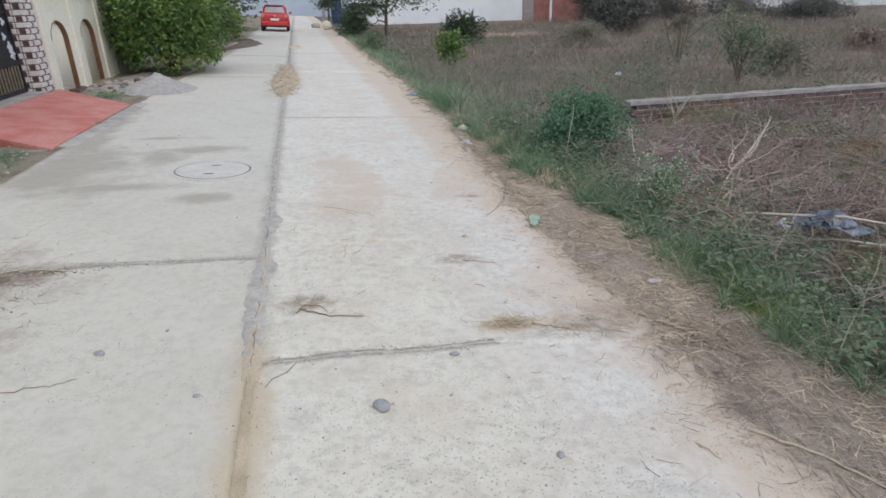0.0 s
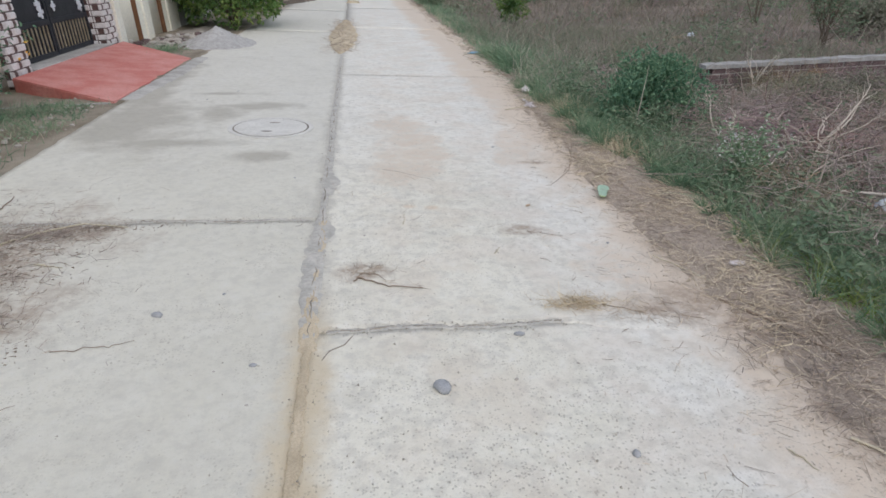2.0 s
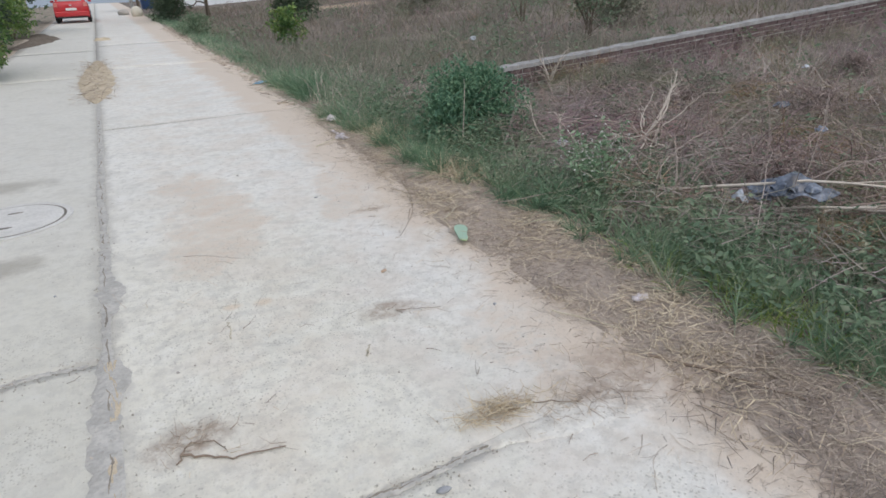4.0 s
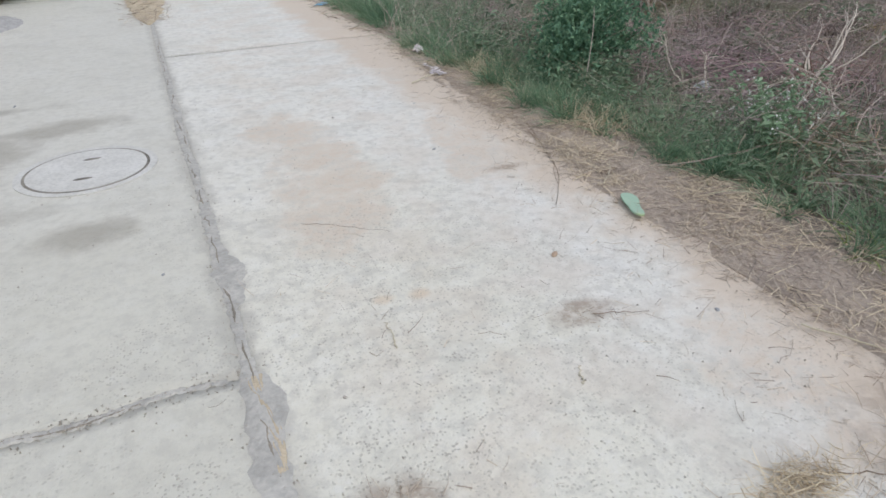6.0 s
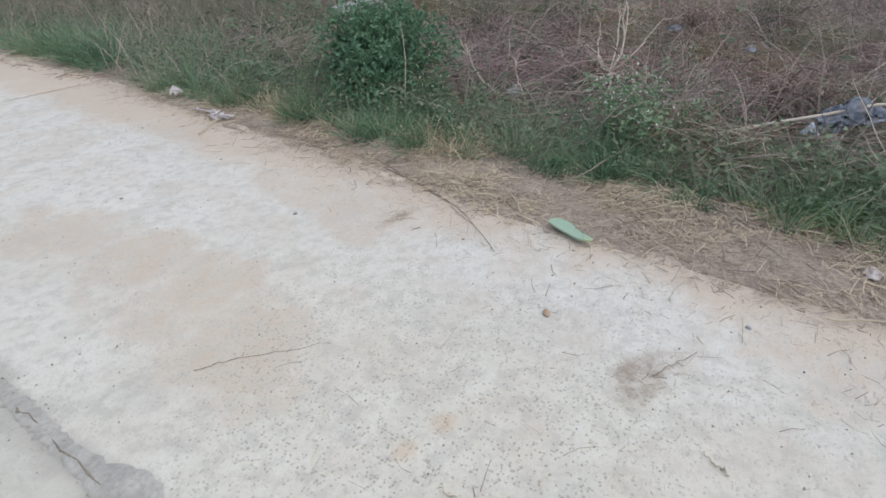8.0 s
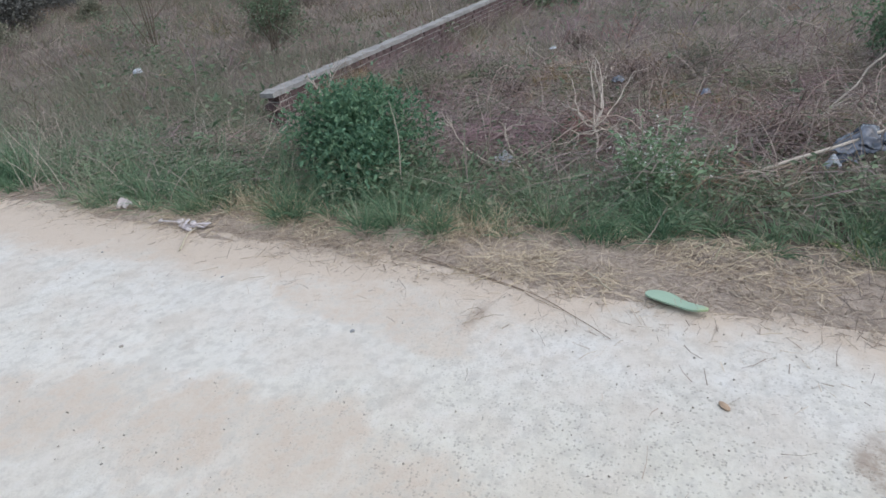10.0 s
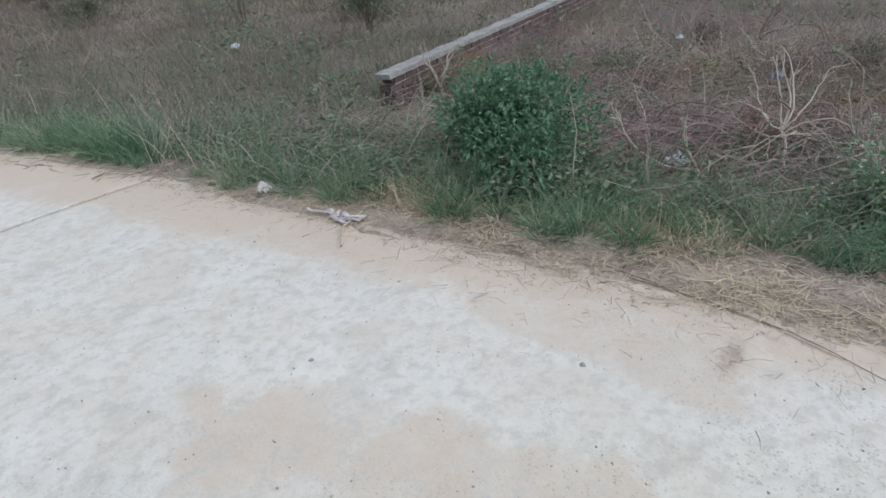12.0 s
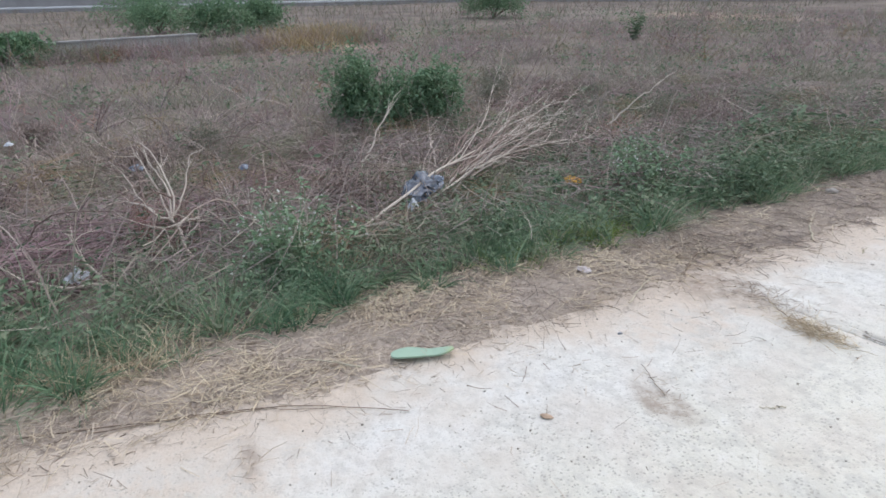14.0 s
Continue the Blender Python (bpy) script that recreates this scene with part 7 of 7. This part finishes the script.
BROWNTWIG = plain("brown_twig", (0.22, 0.165, 0.12), (0.33, 0.25, 0.185), 20, 0.8, 0.4, 80)
PALESTRAW = plain("pale_straw", (0.62, 0.56, 0.42), (0.52, 0.45, 0.32), 20, 0.7, 0.3, 80)
twig("long_twig", [(1.86, 5.72), (1.76, 5.42), (1.66, 5.1), (1.50, 4.74), (1.28, 4.44)], 0.003, BROWNTWIG, "long curved brown twig at the slab edge")
twig("long_twig", [(1.76, 5.5), (1.68, 5.2), (1.57, 4.9), (1.44, 4.66)], 0.0024, BROWNTWIG, "long curved brown twig at the slab edge")
twig("twig", [(-0.14, 3.06), (-0.05, 3.0), (0.02, 2.96), (0.18, 2.93)], 0.0045, BROWNTWIG, "curved dark twig on the concrete")
twig("twig", [(-0.16, 3.02), (-0.12, 3.1), (-0.03, 3.09), (0.0, 3.0)], 0.003, BROWNTWIG, "looped thin twig on the concrete")
twig("straw_stem", [(0.14, 3.74), (0.155, 3.81), (0.15, 3.9)], 0.003, PALESTRAW, "short white straw on the concrete")
twig("straw_stem", [(0.06, 4.83), (0.2, 4.75), (0.42, 4.56)], 0.0012, BROWNTWIG, "thin straight stem on the concrete")
twig("straw_stem", [(0.62, 3.3), (0.66, 3.38)], 0.0025, PALESTRAW, "short pale straw on the concrete")
twig("stick", [(1.62, 2.72), (1.75, 2.5, 0.01), (1.9, 2.22)], 0.008, BROWNTWIG, "dry brown stick lying on the verge")
twig("stick", [(1.56, 1.75), (1.72, 1.55, 0.01), (1.86, 1.3)], 0.006, PALESTRAW, "pale dry stem lying on the verge")
twig("twig", [(1.02, 2.72), (1.2, 2.62), (1.36, 2.56)], 0.002, BROWNTWIG, "dark twig at the slab edge")
twig("stick", [(-2.06, 3.5), (-1.9, 3.7), (-1.72, 3.82), (-1.45, 3.76)], 0.007, PALESTRAW, "curved pale stem on the slab")
twig("twig", [(-1.75, 3.3), (-1.6, 3.25)], 0.005, PALESTRAW, "short pale stem on the slab")
twig("twig", [(-2.3, 3.95), (-2.27, 4.1), (-2.3, 4.3)], 0.005, BROWNTWIG, "dark twig on the slab")
for i in range(16):
    a, b, g, l = RNG.uniform(-2.55, -1.8), RNG.uniform(2.2, 3.75), RNG.uniform(0, 2 * math.pi), RNG.uniform(0.1, 0.3)
    twig("straw_stem", [(a, b), (a + l * 0.5 * math.cos(g), b + l * 0.5 * math.sin(g), 0.012), (a + l * math.cos(g + 0.3), b + l * math.sin(g + 0.3))], RNG.uniform(0.003, 0.006), PALESTRAW if i % 3 else BROWNTWIG, "bent dry stem in the litter on the slab", 0.014)
twig("twig", [(-1.35, 2.5), (-1.15, 2.52), (-1.05, 2.56)], 0.002, BROWNTWIG, "thin dark twig on the slab")
twig("twig", [(0.88, 3.6), (0.98, 3.56), (1.08, 3.52)], 0.0018, BROWNTWIG, "thin dark twig on a dirt stain")
twig("twig", [(1.30, 1.72), (1.34, 1.62)], 0.003, PALESTRAW, "short pale twig on the slab")
twig("straw_stem", [(1.5, 3.2), (1.62, 3.0), (1.66, 2.9)], 0.004, PALESTRAW, "pale straw stem on the verge", 0.02)
twig("straw_stem", [(1.62, 4.5), (1.74, 4.6), (1.86, 4.75)], 0.004, PALESTRAW, "pale straw stem on the verge", 0.03)
twig("straw_stem", [(1.5, 6.9), (1.7, 7.05), (1.95, 7.1)], 0.006, PALESTRAW, "pale dry stem beside the torn paper", 0.02)


def crumple(name, x, y, sx, sy, sz, m, label, category, seed, z=None, rz=0.0, parts=()):
    """A crushed sheet of film or paper: folded, open-edged skin with thickness."""
    rng = np.random.default_rng(seed)
    n = 15
    u = np.linspace(-1, 1, n)
    X, Y = np.meshgrid(u, u)
    k = rng.normal(size=(6, 3))
    Z = sum(np.abs(np.sin(X * q[0] * 2.4 + Y * q[1] * 2.4 + q[2] * 3)) for q in k) / 6
    Z = Z * (1.15 - 0.7 * np.hypot(X, Y) ** 1.2 * 0.7) + rng.normal(size=X.shape) * 0.04
    Z = np.maximum(Z - Z.min() * 0.5, 0.02)
    P = np.stack([X * (1 - 0.35 * np.abs(Y)) + rng.normal(size=X.shape) * 0.05, Y * (1 - 0.3 * np.abs(X)) + rng.normal(size=X.shape) * 0.05, Z], -1) * np.array([sx, sy, sz])
    low = P - np.array([0, 0, 0.003])
    ids = np.arange(n * n).reshape(n, n)
    f1 = np.stack([ids[:-1, :-1], ids[:-1, 1:], ids[1:, 1:], ids[1:, :-1]], -1).reshape(-1, 4)
    ring = np.concatenate([ids[0], ids[1:, -1], ids[-1, -2::-1], ids[-2:0:-1, 0]])
    o = n * n
    nx = np.roll(ring, -1)
    F = np.concatenate([f1, f1[:, ::-1] + o, np.stack([ring, ring + o, nx + o, nx], -1)])
    ob = thing(name, fast_mesh(name, np.concatenate([P.reshape(-1, 3), low.reshape(-1, 3)]), F), m)
    ob.matrix_world = pose(x, y, (gzs(x, y) if z is None else z) + 0.005, 0, 0, rz)
    bpy.context.view_layer.update()
    return tagged(ob, label, category)


# The paler second tone puts highlights into the dark film's colour.
FILM_DARK = plain("dark_blue_film", (0.03, 0.036, 0.05), (0.22, 0.25, 0.30), 11, 0.22, 0.2, 40, spec=0.6)
FILM_PALE = plain("pale_film", (0.50, 0.54, 0.58), (0.66, 0.69, 0.72), 12, 0.35, 0.2, 50, spec=0.5)
FILM_GREY = plain("grey_blue_film", (0.16, 0.19, 0.24), (0.36, 0.40, 0.46), 14, 0.3, 0.2, 40, spec=0.6)
PAPER = plain("dirty_paper", (0.60, 0.54, 0.53), (0.76, 0.70, 0.70), 16, 0.8, 0.3, 50)
BLUE_FILM = plain("blue_film", (0.20, 0.45, 0.66), (0.32, 0.55, 0.74), 9, 0.4, 0.2, 40)
ORANGE_FILM = plain("orange_wrapper", (0.72, 0.36, 0.03), (0.78, 0.45, 0.06), 9, 0.35, 0.2, 40, spec=0.5)
GREEN_FILM = plain("green_wrapper", (0.03, 0.12, 0.05), (0.05, 0.17, 0.07), 9, 0.35, 0.2, 40, spec=0.5)
BAG = crumple("plastic_bag", 3.42, 3.36, 0.25, 0.15, 0.16, FILM_DARK, "crumpled dark blue plastic bag caught on dry branches", "plastic bag", 1, -0.06, -50)
# Grey folds carry the bag's shine as a lighter colour.
for n_, (dx, dy, dz, a, b, c, m_) in enumerate(((-0.12, 0.12, -0.03, 0.06, 0.08, 0.10, FILM_GREY), (0.05, -0.10, 0.06, 0.08, 0.05, 0.06, FILM_GREY), (-0.05, 0.02, 0.05, 0.10, 0.08, 0.10, FILM_DARK))):
    fold = crumple("bag_fold", 3.40 + dx, 3.36 + dy, a, b, c, m_, "", "", 40 + n_, -0.06 + dz, 30 * n_)
    fold.parent = BAG
    fold.matrix_parent_inverse = BAG.matrix_world.inverted()
crumple("plastic_scrap", 3.2, 3.55, 0.03, 0.05, 0.10, FILM_PALE, "pale plastic scrap hanging from the dead branch", "litter", 2, -0.1, 20)
w1 = crumple("snack_wrapper", 3.08, 2.30, 0.07, 0.05, 0.09, ORANGE_FILM, "crushed orange snack wrapper in the weeds", "wrapper", 3, -0.09, 30)
g1 = crumple("wrapper_flap", 3.10, 2.42, 0.05, 0.045, 0.07, GREEN_FILM, "", "", 4, -0.08, 10)
g1.parent = w1
g1.matrix_parent_inverse = w1.matrix_world.inverted()


def torn_paper(x, y, label, seed):
    """Shredded sheet: flat ragged strips lying over one another."""
    rng = np.random.default_rng(seed)
    ob = empty("torn_paper", x, y, gzs(x, y))
    tagged(ob, label, "paper")
    for i in range(9):
        L, wd, a = rng.uniform(0.12, 0.24), rng.uniform(0.02, 0.045), rng.normal(1.2, 0.45)
        cx, cy = rng.normal(0, 0.045), rng.normal(0, 0.07)
        u = np.linspace(-1, 1, 12)
        w1_, w2_ = wd * rng.uniform(0.5, 1.1, 12), wd * rng.uniform(0.5, 1.1, 12)
        bend = 0.15 * L * np.sin(u * rng.uniform(1, 3) + rng.uniform(0, 3))
        z = 0.010 + 0.002 * i + 0.010 * np.abs(np.sin(u * 2 + i))
        rows = []
        for off, dz in ((-w1_, 0.0), (w2_, 0.002), (w2_, -0.001), (-w1_, -0.003)):
            lx, ly = u * L / 2, bend + off * 0.5
            rows.append(np.stack([cx + lx * math.cos(a) - ly * math.sin(a), cy + lx * math.sin(a) + ly * math.cos(a), z + dz - (cx + lx * math.cos(a)) * SLOPE], -1))
        V = np.stack(rows, 1).reshape(-1, 3)
        F = [(k * 4 + q, k * 4 + (q + 1) % 4, k * 4 + 4 + (q + 1) % 4, k * 4 + 4 + q) for k in range(11) for q in range(4)]
        st = thing("strip", fast_mesh("strip", V, np.array(F)), PAPER)
        st.parent = ob


torn_paper(1.84, 7.14, "shredded pinkish-white paper at the verge", 5)
crumple("plastic_cup", 2.0, 7.95, 0.065, 0.055, 0.12, PAPER, "crushed white plastic cup in the grass", "litter", 6, None, 25)
crumple("plastic_scrap", 1.98, 11.55, 0.13, 0.09, 0.05, BLUE_FILM, "light blue plastic scrap at the lane edge", "litter", 7, None, 25)
crumple("plastic_scrap", 7.4, 14.0, 0.09, 0.09, 0.14, FILM_PALE, "white plastic scrap in the field grass", "litter", 8, -0.35, 25)
crumple("plastic_scrap", 3.42, 5.6, 0.07, 0.08, 0.10, FILM_PALE, "grey-blue plastic scrap among dead twigs", "litter", 9, -0.22, 5)
crumple("plastic_scrap", 8.2, 6.5, 0.06, 0.05, 0.1, FILM_PALE, "small white plastic scrap in the brush", "litter", 10, -0.35, 5)
crumple("foil_scrap", 5.2, 4.33, 0.06, 0.05, 0.07, FILM_GREY, "silvery foil scrap in the brush", "litter", 11, -0.2, 5)
crumple("foil_scrap", 5.9, 5.2, 0.12, 0.07, 0.08, FILM_DARK, "dull blue plastic scrap in the brush", "litter", 12, -0.25, 5)
crumple("plastic_scrap", 1.95, 3.1, 0.05, 0.035, 0.02, PAPER, "dirty pale scrap lying in the straw", "litter", 13, None, 5)
crumple("fallen_leaf", 1.0, 4.035, 0.024, 0.013, 0.005, plain("orange_leaf", (0.46, 0.33, 0.22), (0.56, 0.42, 0.30), 30, 0.7, 0.2, 80), "small curled orange leaf on the concrete", "leaf", 14, None, 40)


def blossoms(name, cx, cy, z, rx, rz, n, r, m, label, seed):
    rng = np.random.default_rng(seed)
    d = unit(rng.normal(size=(n, 3)))
    d[:, 2] = np.abs(d[:, 2])
    c = np.array([cx, cy, z]) + d * np.array([rx, rx, rz])
    parts = []
    for k in range(5):
        parts.append(leaves(c, unit(rng.normal(size=(n, 3))) + np.array([0, 0, 0.4]), r, r * 0.8, rng))
    stuff(name, join(parts), m, label, "flowers")


blossoms("orange_blossoms", -3.65, 6.75, gzs(-3.65, 6.75) + 0.5, 0.5, 0.45, 14, 0.03, ORANGE_FILM, "small orange blossoms on the garden bush", 3)

q = np.stack([RNG.normal(-0.36, 0.14, 700), RNG.uniform(11.2, 17.4, 700)], -1)
q = np.concatenate([q, gz(q[:, 0], q[:, 1])[:, None] + 0.03], 1)
stuff("straw_scatter", strands(q, lying(700), RNG.uniform(0.05, 0.18, 700), RNG.uniform(0.006, 0.012, 700), 2, 0.02, 0.2, 0.5, flat=2.0), STRAW, "brown straw bits lying on the sand spill", "straw")


def grit():
    """Loose grains along the joints and over the slabs."""
    rng = np.random.default_rng(5)
    spots = [np.stack([rng.normal(-0.355, 0.03, 900), rng.uniform(0.5, 10, 900)], -1), np.stack([rng.uniform(-2.4, -0.36, 700), 3.84 + rng.normal(0, 0.035, 700)], -1),
             np.stack([rng.uniform(-0.3, 1.3, 350), 2.58 + rng.normal(0, 0.03, 350)], -1), np.stack([rng.uniform(-0.3, 1.7, 250), 9.1 + rng.normal(0, 0.04, 250)], -1),
             np.stack([rng.uniform(-0.3, 1.5, 1100), rng.uniform(0.8, 8, 1100)], -1), np.stack([rng.uniform(-2.4, -0.4, 600), rng.uniform(0.8, 6, 600)], -1)]
    P = np.concatenate(spots)
    n = len(P)
    r = rng.uniform(0.001, 0.0038, n)[:, None, None]
    tet = np.array([(1, 1, 1), (-1, -1, 1), (-1, 1, -1), (1, -1, -1)]) * 0.8
    V = tet[None] * r * rng.uniform(0.5, 1.5, (n, 1, 3)) + rng.normal(size=(n, 4, 3)) * r * 0.3
    V = V + np.concatenate([P, gz(P[:, 0], P[:, 1])[:, None] + 0.002], 1)[:, None]
    ids = np.arange(n * 4).reshape(n, 4)
    F = np.concatenate([ids[:, [0, 1, 2]], ids[:, [0, 2, 3]], ids[:, [0, 3, 1]], ids[:, [1, 3, 2]]])
    stuff("road_grit", (V.reshape(-1, 3), F), plain("grit", (0.34, 0.30, 0.25), (0.56, 0.51, 0.43), 30, 0.9, 0.0, 60, island=True), "loose grit and crumbs of concrete on the lane", "grit")


grit()


def crumbs():
    """Lumps of earth round the litter on the slab and along the verge's edge."""
    rng = np.random.default_rng(8)
    P = np.concatenate([np.stack([rng.normal(-2.15, 0.2, 2400), rng.normal(3.25, 0.3, 2400)], -1), np.stack([rng.normal(-1.65, 0.16, 300), 3.76 + rng.normal(0, 0.03, 300)], -1),
                        np.stack([rng.normal(-1.68, 0.12, 220), rng.normal(2.52, 0.06, 220)], -1)])
    P = P[(P[:, 1] < 3.83) & (P[:, 0] > -2.58)]
    n = len(P)
    r = rng.uniform(0.0015, 0.005, n)[:, None, None] * np.array([1.4, 1, 0.5])
    tet = np.array([(1, 1, 1), (-1, -1, 1), (-1, 1, -1), (1, -1, -1)]) * 0.8
    V = tet[None] * r * rng.uniform(0.5, 1.5, (n, 1, 3)) + rng.normal(size=(n, 4, 3)) * r * 0.3
    V = V + np.concatenate([P, gz(P[:, 0], P[:, 1])[:, None] + 0.003], 1)[:, None]
    ids = np.arange(n * 4).reshape(n, 4)
    F = np.concatenate([ids[:, [0, 1, 2]], ids[:, [0, 2, 3]], ids[:, [0, 3, 1]], ids[:, [1, 3, 2]]])
    stuff("earth_crumbs", (V.reshape(-1, 3), F), plain("earth_crumb", (0.25, 0.195, 0.15), (0.42, 0.335, 0.26), 30, 0.95, 0.0, 60, island=True), "brown crumbs of earth on the concrete edge", "soil")


crumbs()
